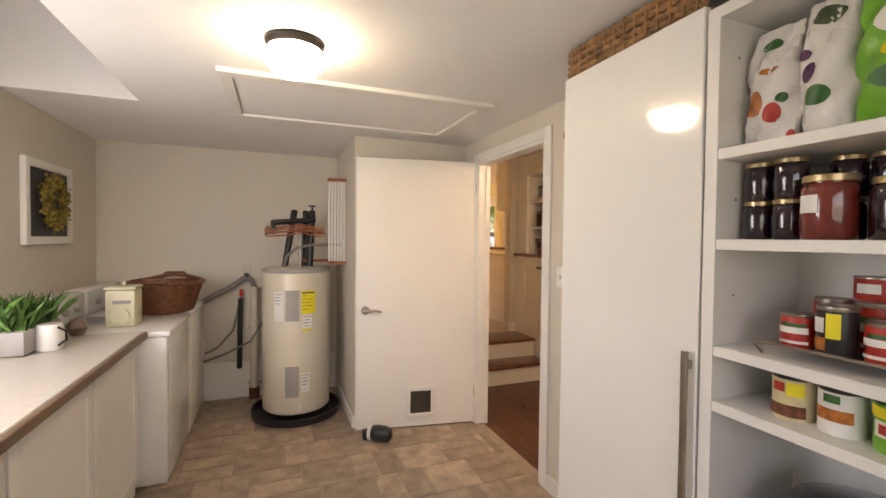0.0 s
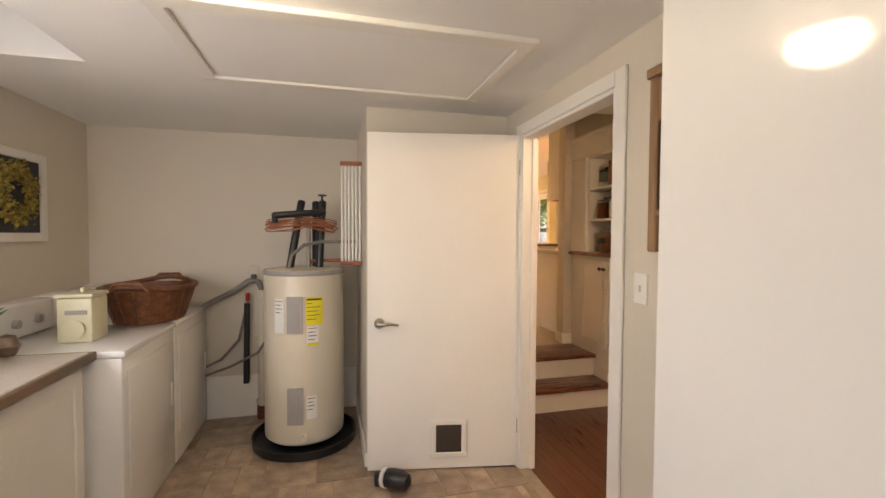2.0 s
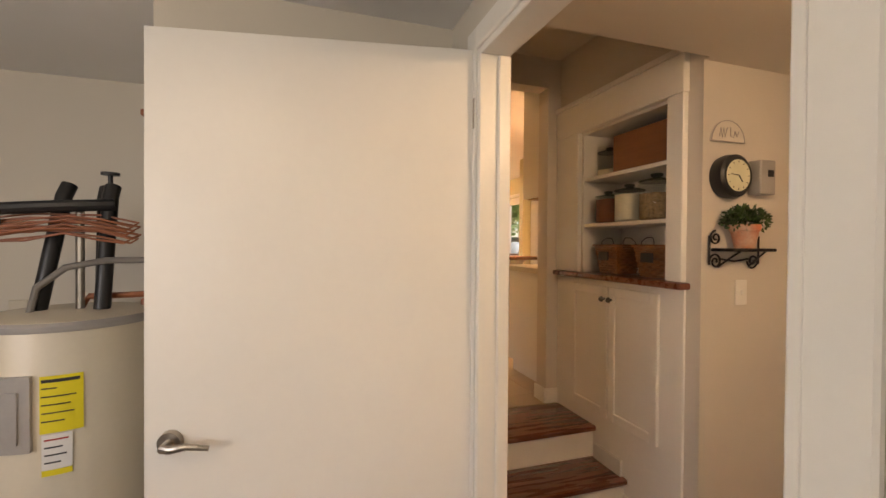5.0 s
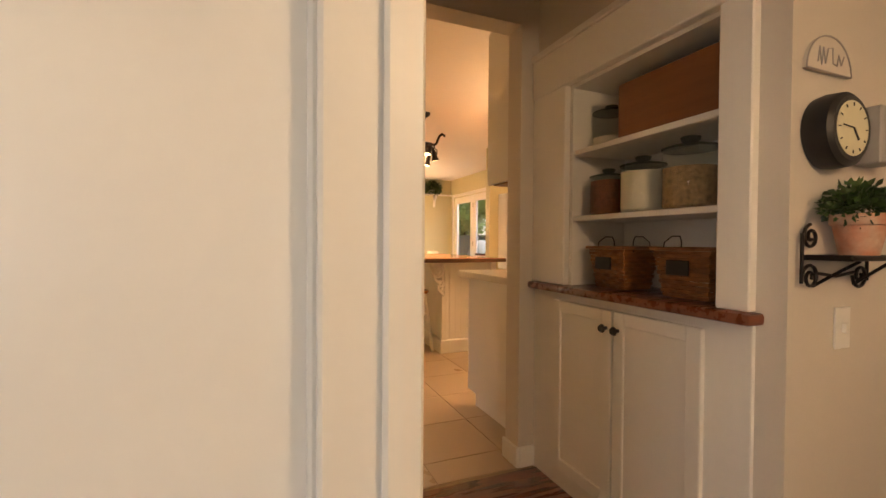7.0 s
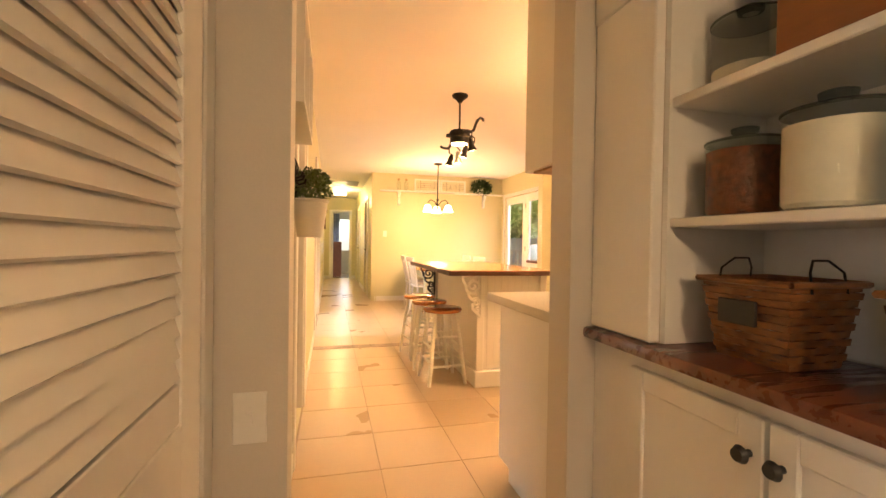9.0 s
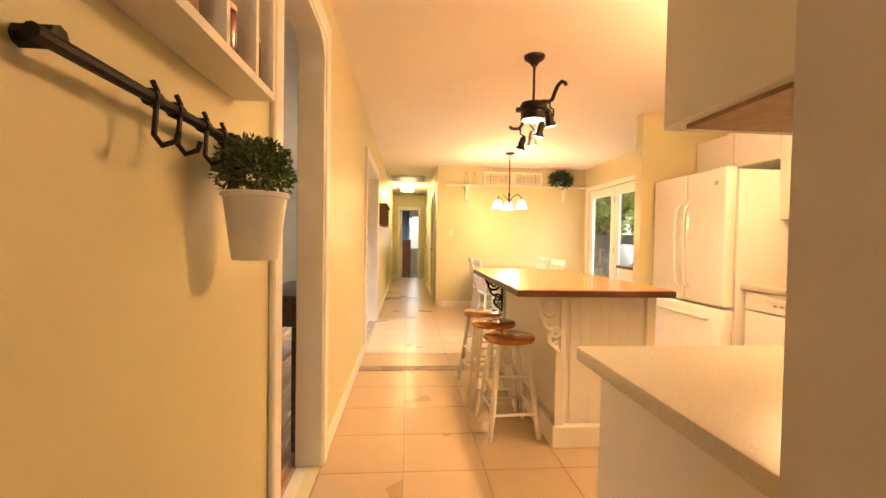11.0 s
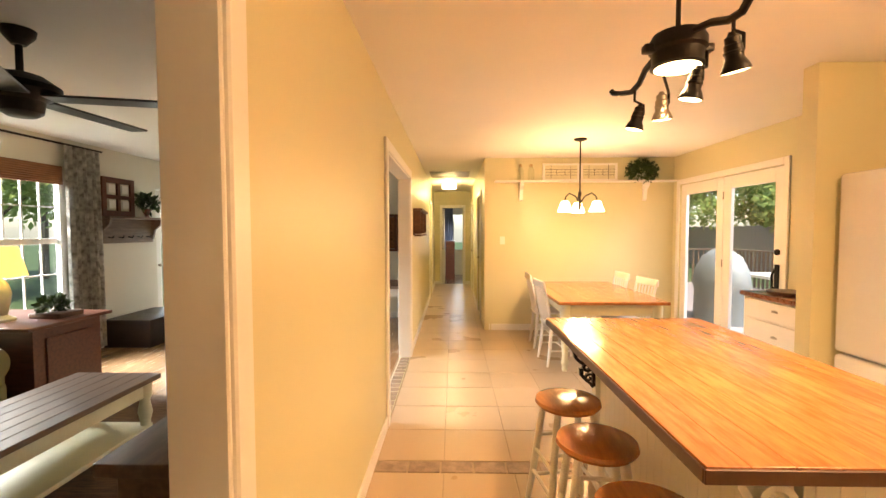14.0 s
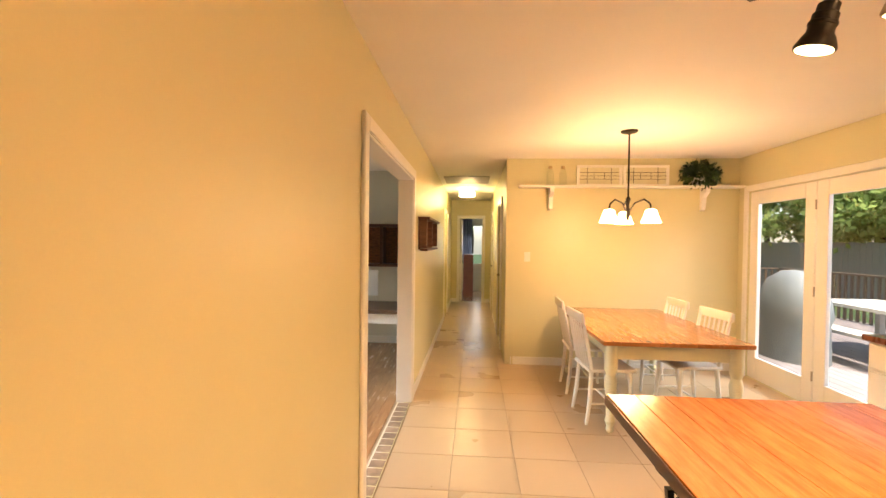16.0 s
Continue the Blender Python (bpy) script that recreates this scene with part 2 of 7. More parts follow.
M_GRILL = mat("grey_grill_cover", (0.16, 0.17, 0.17), 0.6, vary=0.08, grain=3, fine=60, bump=0.1)
M_FENCE = mat("grey_fence_board", (0.26, 0.25, 0.23), 0.85, vary=0.2, grain=6, fine=50, bump=0.1, stretch=(8, 8, 1.2))
M_LAWN = mat("lawn", (0.06, 0.11, 0.03), 0.9, vary=0.3, grain=3, fine=60, bump=0.4)
M_TREE = mat("tree_leaf", (0.12, 0.19, 0.05), 0.5, vary=0.3, grain=3, fine=50, bump=0.2)
tree_nodes = M_TREE.node_tree
leaf_light = tree_nodes.nodes.new("ShaderNodeBsdfTranslucent")
leaf_light.inputs[0].default_value = (0.42, 0.55, 0.18, 1)
leaf_mix = tree_nodes.nodes.new("ShaderNodeMixShader")
leaf_mix.inputs[0].default_value = 0.6
tree_nodes.links.new(tree_nodes.nodes["Principled BSDF"].outputs[0], leaf_mix.inputs[1])
tree_nodes.links.new(leaf_light.outputs[0], leaf_mix.inputs[2])
tree_nodes.links.new(leaf_mix.outputs[0], tree_nodes.nodes["Material Output"].inputs[0])
M_BARK = mat("bark", (0.10, 0.075, 0.05), 0.9, vary=0.25, grain=6, fine=60, bump=0.4, stretch=(1, 1, 0.3))
M_RED = mat("red_packaging", (0.50, 0.03, 0.02), 0.4, vary=0.15, grain=25, fine=80)
M_GREENPK = mat("green_packaging", (0.17, 0.46, 0.03), 0.3, vary=0.12, grain=10, fine=60)
M_JAM = mat("dark_berry_jam", (0.02, 0.008, 0.016), 0.08, vary=0.2, grain=20, coat=0.8)
M_JAMRED = mat("red_preserve", (0.20, 0.03, 0.02), 0.1, vary=0.2, grain=30, coat=0.8)
M_LID = mat("gold_lid", (0.50, 0.38, 0.20), 0.3, 0.8, vary=0.06)
M_FLOUR = mat("white_flour", (0.75, 0.70, 0.58), 0.9, vary=0.05, grain=15)
M_OATS = mat("rolled_oats", (0.45, 0.30, 0.16), 0.9, vary=0.25, grain=70, bump=0.4)
M_BEAN = mat("brown_beans", (0.24, 0.07, 0.025), 0.6, vary=0.3, grain=70, bump=0.5)
M_MOSAIC = mat("mosaic_tile", (0.44, 0.30, 0.18), 0.3, vary=0.2, grain=40, fine=90, piece=0.3)
M_BLIND = mat("bamboo_blind", (0.26, 0.11, 0.04), 0.7, vary=0.2, grain=6, fine=60, bump=0.2, stretch=(1, 1, 20))
M_BROWN2 = mat("brown_hall_shelf_wood", (0.13, 0.055, 0.028), 0.5, vary=0.2, grain=5, fine=40, stretch=(1, 8, 8))

# ---- builders ----


def thing(name, place, label, category, group="", kind=""):
    ob = new(name)
    ob.location = place
    ob.empty_display_size = 0.05
    return tagged(ob, label, category, group, kind)


def finish(name, bm, material):
    me = bpy.data.meshes.new(name)
    bmesh.ops.recalc_face_normals(bm, faces=bm.faces)
    bm.to_mesh(me)
    bm.free()
    me.materials.append(material)
    me.shade_smooth()
    me.set_sharp_from_angle(angle=radians(35))
    return me


def part(name, bm, material, parent=None, label=""):
    """Links a bmesh given in world coordinates as one mesh under parent."""
    off, p = Vector((0, 0, 0)), parent
    while p:
        off += p.location
        p = p.parent
    bmesh.ops.translate(bm, verts=bm.verts, vec=-off)
    ob = new(name, finish(name, bm, material))
    ob.parent = parent
    if label:
        ob["label"] = label
    return ob


def single(name, bm, material, label, category, group="", kind=""):
    return tagged(part(name, bm, material), label, category, group, kind)


def box(*sides, bevel=0.0, seg=2, bm=None):
    """Boxes (x0, x1, y0, y1, z0, z1) in one bmesh."""
    bm = bm or bmesh.new()
    for x0, x1, y0, y1, z0, z1 in sides:
        r = bmesh.ops.create_cube(bm, size=1.0, matrix=Matrix.LocRotScale(((x0 + x1) / 2, (y0 + y1) / 2, (z0 + z1) / 2), None, (abs(x1 - x0), abs(y1 - y0), abs(z1 - z0))))
        if bevel:
            es = {e for v in r["verts"] for e in v.link_edges}
            bmesh.ops.bevel(bm, geom=list(es), offset=bevel, segments=seg, affect="EDGES", profile=0.5)
    return bm


def tube(points, radius, seg=8, bm=None, close=True):
    """A round bar along points; radius is one number or one for each point."""
    bm = bm or bmesh.new()
    pts = [Vector(p) for p in points]
    rings = []
    for i, p in enumerate(pts):
        d = (pts[min(i + 1, len(pts) - 1)] - pts[max(i - 1, 0)]).normalized()
        u = d.orthogonal().normalized() if i == 0 else (last - d * last.dot(d)).normalized()
        last = u
        w = d.cross(u)
        r = radius[i] if isinstance(radius, (list, tuple)) else radius
        rings.append([bm.verts.new(p + (u * math.cos(a) + w * math.sin(a)) * r) for a in (2 * math.pi * k / seg for k in range(seg))])
    for a, b in zip(rings, rings[1:]):
        for k in range(seg):
            bm.faces.new((a[k], a[(k + 1) % seg], b[(k + 1) % seg], b[k]))
    if close:
        bm.faces.new(rings[0][::-1])
        bm.faces.new(rings[-1])
    return bm


def lathe(profile, centre, seg=24, bm=None, caps=True, sx=1.0, sy=1.0):
    """A turned shape: profile of (radius, z) about the upright axis at centre."""
    bm = bm or bmesh.new()
    cx, cy, cz = centre
    rings = [[bm.verts.new((cx + r * sx * math.cos(2 * math.pi * k / seg), cy + r * sy * math.sin(2 * math.pi * k / seg), cz + z)) for k in range(seg)] for r, z in profile]
    for a, b in zip(rings, rings[1:]):
        for k in range(seg):
            bm.faces.new((a[k], a[(k + 1) % seg], b[(k + 1) % seg], b[k]))
    if caps:
        bm.faces.new(rings[0][::-1])
        bm.faces.new(rings[-1])
    return bm


def panel(poly, depth, axis=0, bm=None):
    """A flat outline (list of 3D points) thickened along an axis."""
    bm = bm or bmesh.new()
    a = [bm.verts.new(p) for p in poly]
    off = Vector((0, 0, 0))
    off[axis] = depth
    b = [bm.verts.new(Vector(p) + off) for p in poly]
    bm.faces.new(a)
    bm.faces.new(b[::-1])
    n = len(a)
    for i in range(n):
        bm.faces.new((a[i], b[i], b[(i + 1) % n], a[(i + 1) % n]))
    return bm


def leaves(centre, spread, count, size, rng, up=0.5, bm=None, droop=0.0):
    """Many small bent leaves round a centre."""
    bm = bm or bmesh.new()
    c = Vector(centre)
    for _ in range(count):
        d = Vector((rng.gauss(0, 1), rng.gauss(0, 1), rng.gauss(up, 0.8)))
        d.normalize()
        p = c + Vector((d.x * spread[0], d.y * spread[1], d.z * spread[2])) * rng.uniform(0.35, 1.0)
        s = size * rng.uniform(0.6, 1.3)
        t = (d + Vector((rng.gauss(0, .5), rng.gauss(0, .5), rng.gauss(-droop, .5)))).normalized()
        w = t.orthogonal().normalized()
        w.rotate(Matrix.Rotation(rng.uniform(0, 6.28), 3, t))
        nrm = t.cross(w)
        q = [p, p + t * s * 0.5 + w * s * 0.28 + nrm * s * 0.08, p + t * s, p + t * s * 0.5 - w * s * 0.28 + nrm * s * 0.08]
        bm.faces.new([bm.verts.new(v) for v in q])
    return bm


def wall(name, axis, at, u, z, holes, material, label):
    """A wall slab: axis 'x' stands across x at (x0, x1) and runs along y; holes are (u0, u1, z0, z1)."""
    parts, cur = [], u[0]
    for h in sorted(holes):
        parts.append((cur, h[0], z[0], z[1]))
        if h[2] > z[0]:
            parts.append((h[0], h[1], z[0], h[2]))
        if h[3] < z[1]:
            parts.append((h[0], h[1], h[3], z[1]))
        cur = h[1]
    parts.append((cur, u[1], z[0], z[1]))
    sides = [((at[0], at[1], a, b, c, d) if axis == "x" else (a, b, at[0], at[1], c, d)) for a, b, c, d in parts if b - a > 1e-4]
    return single(name, box(*sides), material, label, "wall", kind="structure")


def trim(name, sides, material, label, bevel=0.004):
    return single(name, box(*sides, bevel=bevel, seg=1), material, label, "trim", kind="structure")


K = 0.37      # kitchen floor above the laundry floor
H1, H2 = 2.21, 2.885   # ceilings

# ---- structure: laundry ----
single("floor_laundry", box((-1.40, 1.535, -1.35, 4.10, -0.12, -0.004)), M_GROUT, "mottled stone-pattern vinyl floor of the laundry", "floor", kind="structure")
wall("wall_laundry_west", "x", (-1.46, -1.34), (-1.35, 4.17), (0, 2.95), [(0.5, 1.9, 1.08, 1.95)], M_LAUNDRY, "greige painted laundry wall")
wall("wall_laundry_north", "y", (4.05, 4.17), (-1.34, 1.47), (0, H1), [], M_LAUNDRY, "greige painted wall behind the water heater")
# The opening here is invented, made for the fill lamp.
wall("wall_laundry_south", "y", (-1.35, -1.25), (-1.34, 1.47), (0, H1), [(-0.8, 0.8, 1.0, 2.0)], M_LAUNDRY, "greige painted laundry wall")
wall("wall_laundry_east", "x", (1.47, 1.535), (-1.35, 4.17), (0, H1), [(1.93, 2.82, 0, 2.035)], M_LAUNDRY, "greige painted wall with the doorway")
wall("wall_landing_west", "x", (1.535, 1.555), (-1.35, 3.0), (0, H2), [(1.93, 2.82, 0, 2.035)], M_LANDING, "tan painted wall of the stair landing")
wall("wall_closet", "x", (1.535, 1.62), (3.0, 4.12), (0, H2), [(3.235, 4.03, K, 2.42)], M_LANDING, "tan painted wall around the closet door")
single("chase_wall", box((0.56, 1.47, 3.07, 4.05, 0, H1)), M_LAUNDRY, "boxed-in greige chase behind the open door", "wall", kind="structure")
# ceiling with the skylight well
single("ceiling_laundry", box((-0.72, 1.47, -1.25, 4.05, H1, H1 + 0.1), (-1.34, -0.72, 2.72, 4.05, H1, H1 + 0.1), (-1.34, -0.72, -1.25, 0.55, H1, H1 + 0.1)), M_CEIL, "white painted laundry ceiling", "ceiling", kind="structure")
single("ceiling_skylight_well", box((-0.72, -0.62, 0.45, 2.82, H1 + 0.1, 2.95), (-1.34, -0.72, 2.72, 2.82, H1 + 0.1, 2.95), (-1.34, -0.72, 0.45, 0.55, H1 + 0.1, 2.95), (-1.46, -0.62, 0.45, 2.82, 2.95, 3.0)), M_CEIL, "white skylight well in the laundry ceiling", "ceiling", kind="structure")
trim("trim_ceiling_hatch", [(-0.25, 1.15, 1.98, 2.06, H1 - 0.022, H1 + 0.001), (-0.25, 1.15, 2.74, 2.80, H1 - 0.018, H1 + 0.001), (-0.25, -0.19, 2.06, 2.74, H1 - 0.016, H1 + 0.001), (1.09, 1.15, 2.06, 2.74, H1 - 0.018, H1 + 0.001)], M_WHITE, "white wooden frame of the attic hatch in the ceiling")
hatch = thing("attic_hatch", (0.45, 2.4, H1), "flat white attic hatch panel in the ceiling", "hatch", kind="structure")
part("hatch_panel", box((-0.175, 1.08, 2.065, 2.735, H1 - 0.007, H1 + 0.001)), M_CEIL, hatch)
trim("trim_doorway_laundry", [(1.455, 1.47, 1.865, 1.93, 0, 2.10), (1.455, 1.47, 2.82, 2.885, 0, 2.10), (1.455, 1.47, 1.93, 2.82, 2.035, 2.10)], M_WHITE, "white painted casing of the laundry doorway")
trim("trim_doorway_jamb", [(1.462, 1.56, 1.93, 1.95, 0, 2.035), (1.462, 1.56, 2.80, 2.82, 0, 2.035), (1.462, 1.56, 1.95, 2.80, 2.015, 2.035), (1.52, 1.56, 1.95, 1.962, 0, 2.015), (1.52, 1.56, 2.788, 2.80, 0, 2.015)], M_WHITE, "white painted door jamb with its stop")
trim("trim_doorway_landing", [(1.555, 1.570, 1.865, 1.93, 0, 2.10), (1.555, 1.570, 2.82, 2.885, 0, 2.10), (1.555, 1.570, 1.93, 2.82, 2.035, 2.10)], M_WHITE, "white painted casing on the landing side")
trim("baseboard_laundry", [(0.545, 0.56, 3.07, 4.05, 0, 0.09), (0.545, 1.47, 3.055, 3.07, 0, 0.09), (-1.34, 0.545, 4.035, 4.05, 0, 0.33), (1.455, 1.47, 1.12, 1.865, 0, 0.09)], M_WHITE, "white painted laundry baseboard", 0.003)

# ---- structure: landing and steps ----
single("floor_landing", box((1.535, 3.62, 0.6, 4.2, -0.12, -0.004)), M_DARKWOOD, "dark red-brown wooden landing floor", "floor", kind="structure")
wall("wall_landing_east", "x", (3.50, 3.62), (0.6, 3.20), (0, H2), [], M_LANDING, "tan painted landing wall")
wall("wall_landing_north", "y", (3.09, 3.184), (2.80, 3.50), (0, H2), [], M_LANDING, "tan painted landing wall with clock and plant")
single("wall_bookcase_surround", box((2.66, 2.80, 3.09, 3.262, 0, H2), (2.80, 2.98, 3.186, 3.262, 0, H2), (2.66, 2.80, 3.262, 3.955, 2.16, H2), (2.66, 2.80, 3.955, 4.30, 0, H2), (2.98, 3.02, 3.2, 4.2, 0, H2), (2.66, 2.98, 3.262, 3.955, 0, K + 0.05)), M_LANDING, "tan wall around the built-in bookcase", "wall", kind="structure")
wall("wall_landing_south", "y", (0.5, 0.6), (1.535, 3.62), (0, H2), [], M_LANDING, "tan painted landing wall")
single("ceiling_landing", box((1.56, 3.498, 0.6, 3.02, 2.28, 2.34), (1.56, 3.498, 3.02, 3.06, 2.28, 2.72), (2.66, 3.498, 3.06, 3.088, 2.28, 2.34), (1.535, 3.02, 3.0, 4.3, 2.72, 2.80)), M_LANDING, "tan painted landing ceiling with a soffit", "ceiling", kind="structure")
steps = thing("staircase", (2.1, 3.8, 0), "two white-painted steps with dark wooden treads", "stairs", kind="structure")
part("riser", box((1.62, 2.66, 3.535, 3.60, 0, K / 2 - 0.03)), M_WHITE, steps)
part("riser", box((1.62, 2.66, 3.80, 3.86, 0, K - 0.03)), M_WHITE, steps)
part("tread", box((1.622, 2.665, 3.51, 3.80, K / 2 - 0.03, K / 2), bevel=0.008), M_DARKWOOD, steps, "dark wooden tread")
part("tread", box((1.622, 2.665, 3.775, 4.18, K - 0.03, K), bevel=0.008), M_DARKWOOD, steps, "dark wooden tread")
trim("baseboard_landing", [(2.66, 3.50, 3.075, 3.09, 0, 0.10), (2.645, 2.66, 3.075, 3.163, 0, 0.10), (2.628, 2.643, 3.15, 3.53, 0, 0.10), (2.626, 2.643, 3.545, 3.775, K / 2 + 0.0, K / 2 + 0.09)], M_WHITE, "white painted landing baseboard", 0.003)

# ---- structure: kitchen, dining and hall ----
single("floor_kitchen", box((1.545, 5.45, 4.18, 17.1, K - 0.15, K - 0.005)), M_TGROUT, "beige ceramic tile floor of kitchen, dining area and hall", "floor", kind="structure")
single("ceiling_kitchen", box((1.55, 5.45, 4.2, 17.1, H2, H2 + 0.1)), M_CEIL, "white kitchen ceiling, warm in the lamplight", "ceiling", kind="structure")
ARCH = (5.40, 6.20, K, 2.62)
OFFICE = (8.50, 10.22, K, 2.44)
wall("wall_kitchen_west", "x", (1.64, 1.70), (4.24, 16.95), (K - 0.1, H2), [ARCH, OFFICE, (14.45, 15.3, K, 2.42)], M_KITCHEN, "straw-yellow painted kitchen and hall wall")
wall("wall_living_east", "x", (1.58, 1.64), (4.24, 16.95), (K - 0.1, H2), [ARCH, OFFICE, (14.45, 15.3, K, 2.42)], M_LIVING, "cream painted living room wall")
single("wall_kitchen_stub", box((1.62, 1.79, 4.12, 4.24, 0, H2), (2.56, 2.70, 4.20, 4.32, 0, H2), (1.79, 2.56, 4.20, 4.32, 2.52, H2)), M_LANDING, "tan wall around the opening to the kitchen", "wall", kind="structure")
trim("baseboard_opening", [(2.545, 2.56, 4.19, 4.33, K, K + 0.1), (2.56, 2.655, 4.185, 4.20, K, K + 0.1), (1.635, 1.80, 4.105, 4.12, K, K + 0.1), (1.79, 1.805, 4.105, 4.25, K, K + 0.1)], M_WHITE, "white baseboard at the kitchen opening", 0.003)
wall("wall_kitchen_south", "y", (4.20, 4.30), (2.70, 5.45), (K - 0.1, H2), [], M_KITCHEN, "straw-yellow painted kitchen wall")
wall("wall_kitchen_east", "x", (5.38, 5.50), (4.2, 11.72), (K - 0.1, H2), [(9.50, 11.41, K, 2.47)], M_KITCHEN, "straw-yellow wall with the patio doors")
wall("wall_dining", "y", (11.60, 11.72), (2.74, 5.38), (K - 0.1, H2), [], M_KITCHEN, "straw-yellow painted dining wall with a high shelf")
wall("wall_hall_east", "x", (2.66, 2.74), (11.60, 16.95), (K - 0.1, H2), [(12.35, 13.15, K, 2.42), (14.9, 15.7, K, 2.42)], M_KITCHEN, "straw-yellow hall wall with doorways")
wall("wall_hall_north", "y", (16.95, 17.07), (1.58, 2.74), (K - 0.1, H2), [(1.92, 2.46, K, 2.44)], M_KITCHEN, "straw-yellow wall at the end of the hall")
single("fridge_partition", box((4.48, 5.38, 8.06, 8.18, K, H2)), M_KITCHEN, "straw-yellow partition wall beside the refrigerator", "wall", kind="structure")
trim("baseboard_kitchen", [(1.70, 1.714, 4.24, 5.34, K, K + 0.095), (1.70, 1.714, 6.29, 8.40, K, K + 0.095), (1.70, 1.714, 10.32, 14.38, K, K + 0.095), (1.70, 1.714, 15.37, 16.95, K, K + 0.095), (2.76, 5.38, 11.585, 11.60, K, K + 0.095), (5.365, 5.38, 8.2, 9.42, K, K + 0.095), (5.365, 5.38, 11.49, 11.6, K, K + 0.095), (2.645, 2.66, 13.22, 14.83, K, K + 0.095), (2.727, 2.742, 11.57, 11.60, K, K + 0.095), (1.714, 1.85, 16.935, 16.95, K, K + 0.095), (2.53, 2.66, 16.935, 16.95, K, K + 0.095)], M_WHITE, "white painted kitchen baseboard", 0.003)


def casing(name, x0, x1, u0, u1, z1, w, label, axis="x", z0=K):
    s = [(u0 - w, u0, z0, z1 + w), (u1, u1 + w, z0, z1 + w), (u0, u1, z1, z1 + w)]
    return trim(name, [((x0, x1, a, b, c, d) if axis == "x" else (a, b, x0, x1, c, d)) for a, b, c, d in s], M_WHITE, label, 0.006)


casing("trim_arch", 1.70, 1.722, 5.40, 6.20, 2.62, 0.085, "white painted casing of the living room opening")
trim("trim_arch_jamb", [(1.57, 1.71, 5.40, 5.415, K, 2.62), (1.57, 1.71, 6.185, 6.20, K, 2.62), (1.57, 1.71, 5.415, 6.185, 2.605, 2.62)], M_WHITE, "white lining of the living room opening")
casing("trim_office", 1.70, 1.722, 8.50, 10.22, 2.44, 0.085, "white painted casing of the office opening")
trim("trim_office_jamb", [(1.57, 1.71, 8.50, 8.515, K, 2.44), (1.57, 1.71, 10.205, 10.22, K, 2.44), (1.57, 1.71, 8.515, 10.205, 2.425, 2.44)], M_WHITE, "white lining of the office opening")
casing("trim_hall_door", 16.93, 16.95, 1.92, 2.46, 2.44, 0.075, "white casing of the bedroom doorway", "y")
casing("trim_hall_side_door", 2.640, 2.66, 12.35, 13.15, 2.42, 0.075, "white casing of a hall doorway")
casing("trim_hall_far_door", 2.640, 2.66, 14.9, 15.7, 2.42, 0.075, "white casing of a hall doorway")
casing("trim_hall_left_door", 1.70, 1.72, 14.45, 15.3, 2.42, 0.075, "white casing of a hall doorway")
fillet = bmesh.new()
for cy, sgn in ((5.415, 1), (6.185, -1)):
    arc = [(1.58, cy, 2.605)] + [(1.58, cy + sgn * (0.16 - 0.16 * math.cos(a)), 2.445 + 0.16 * math.sin(a)) for a in (radians(d) for d in range(0, 91, 15))]
    panel(arc, 0.128, 0, fillet)
single("trim_arch_corner", fillet, M_WHITE, "rounded white corners of the living room opening", "trim", kind="structure")

# ---- structure: living room ----
single("floor_living", box((-2.30, 1.545, 4.3, 12.5, K - 0.12, K - 0.006)), M_LIVWOOD, "golden oak living room floor", "floor", kind="structure")
single("ceiling_living", box((-2.34, 1.58, 4.2, 12.5, H2, H2 + 0.1)), M_CEIL, "white living room ceiling", "ceiling", kind="structure")
wall("wall_living_west", "x", (-2.34, -2.22), (4.2, 12.5), (0.2, H2), [(8.35, 10.10, 0.95, 2.52), (11.60, 12.46, K, 2.46)], M_LIVING, "cream wall with the window and glazed front door")
wall("wall_living_north", "y", (12.50, 12.6), (-2.34, 1.58), (0.2, H2), [], M_LIVING, "cream living room wall")
wall("wall_living_south", "y", (4.2, 4.30), (-2.34, 1.58), (0.2, H2), [], M_LIVING, "cream living room wall")
trim("baseboard_living", [(-2.22, 1.58, 12.485, 12.50, K, K + 0.1), (-2.22, -2.205, 4.3, 11.5, K, K + 0.1)], M_WHITE, "white living room baseboard", 0.003)
# rooms off the hall
single("wall_bedroom", box((0.8, 0.9, 17.07, 19.6, K, H2), (3.4, 3.5, 17.07, 19.6, K, H2), (0.8, 1.45, 19.5, 19.6, K, H2), (2.9, 3.5, 19.5, 19.6, K, H2), (1.45, 2.9, 19.5, 19.6, K, 1.2), (1.45, 2.9, 19.5, 19.6, 2.35, H2)), M_LIVING, "cream bedroom walls with a window", "wall", kind="structure")
single("floor_bedroom", box((0.8, 3.5, 17.07, 19.6, K - 0.1, K)), M_LIVWOOD, "oak bedroom floor", "floor", kind="structure")
single("ceiling_bedroom", box((0.8, 3.5, 17.0, 19.6, H2, H2 + 0.1)), M_CEIL, "white bedroom ceiling", "ceiling", kind="structure")
single("wall_side_rooms", box((2.74, 3.6, 12.2, 12.3, K, H2), (2.74, 3.6, 13.2, 13.3, K, H2), (3.6, 3.7, 12.2, 13.3, K, H2), (2.72, 2.76, 14.8, 15.8, K, H2), (1.54, 1.58, 14.3, 15.4, K, H2), (2.74, 3.7, 12.2, 13.3, H2, H2 + 0.1)), M_LIVING, "cream walls of rooms off the hall", "wall", kind="structure")
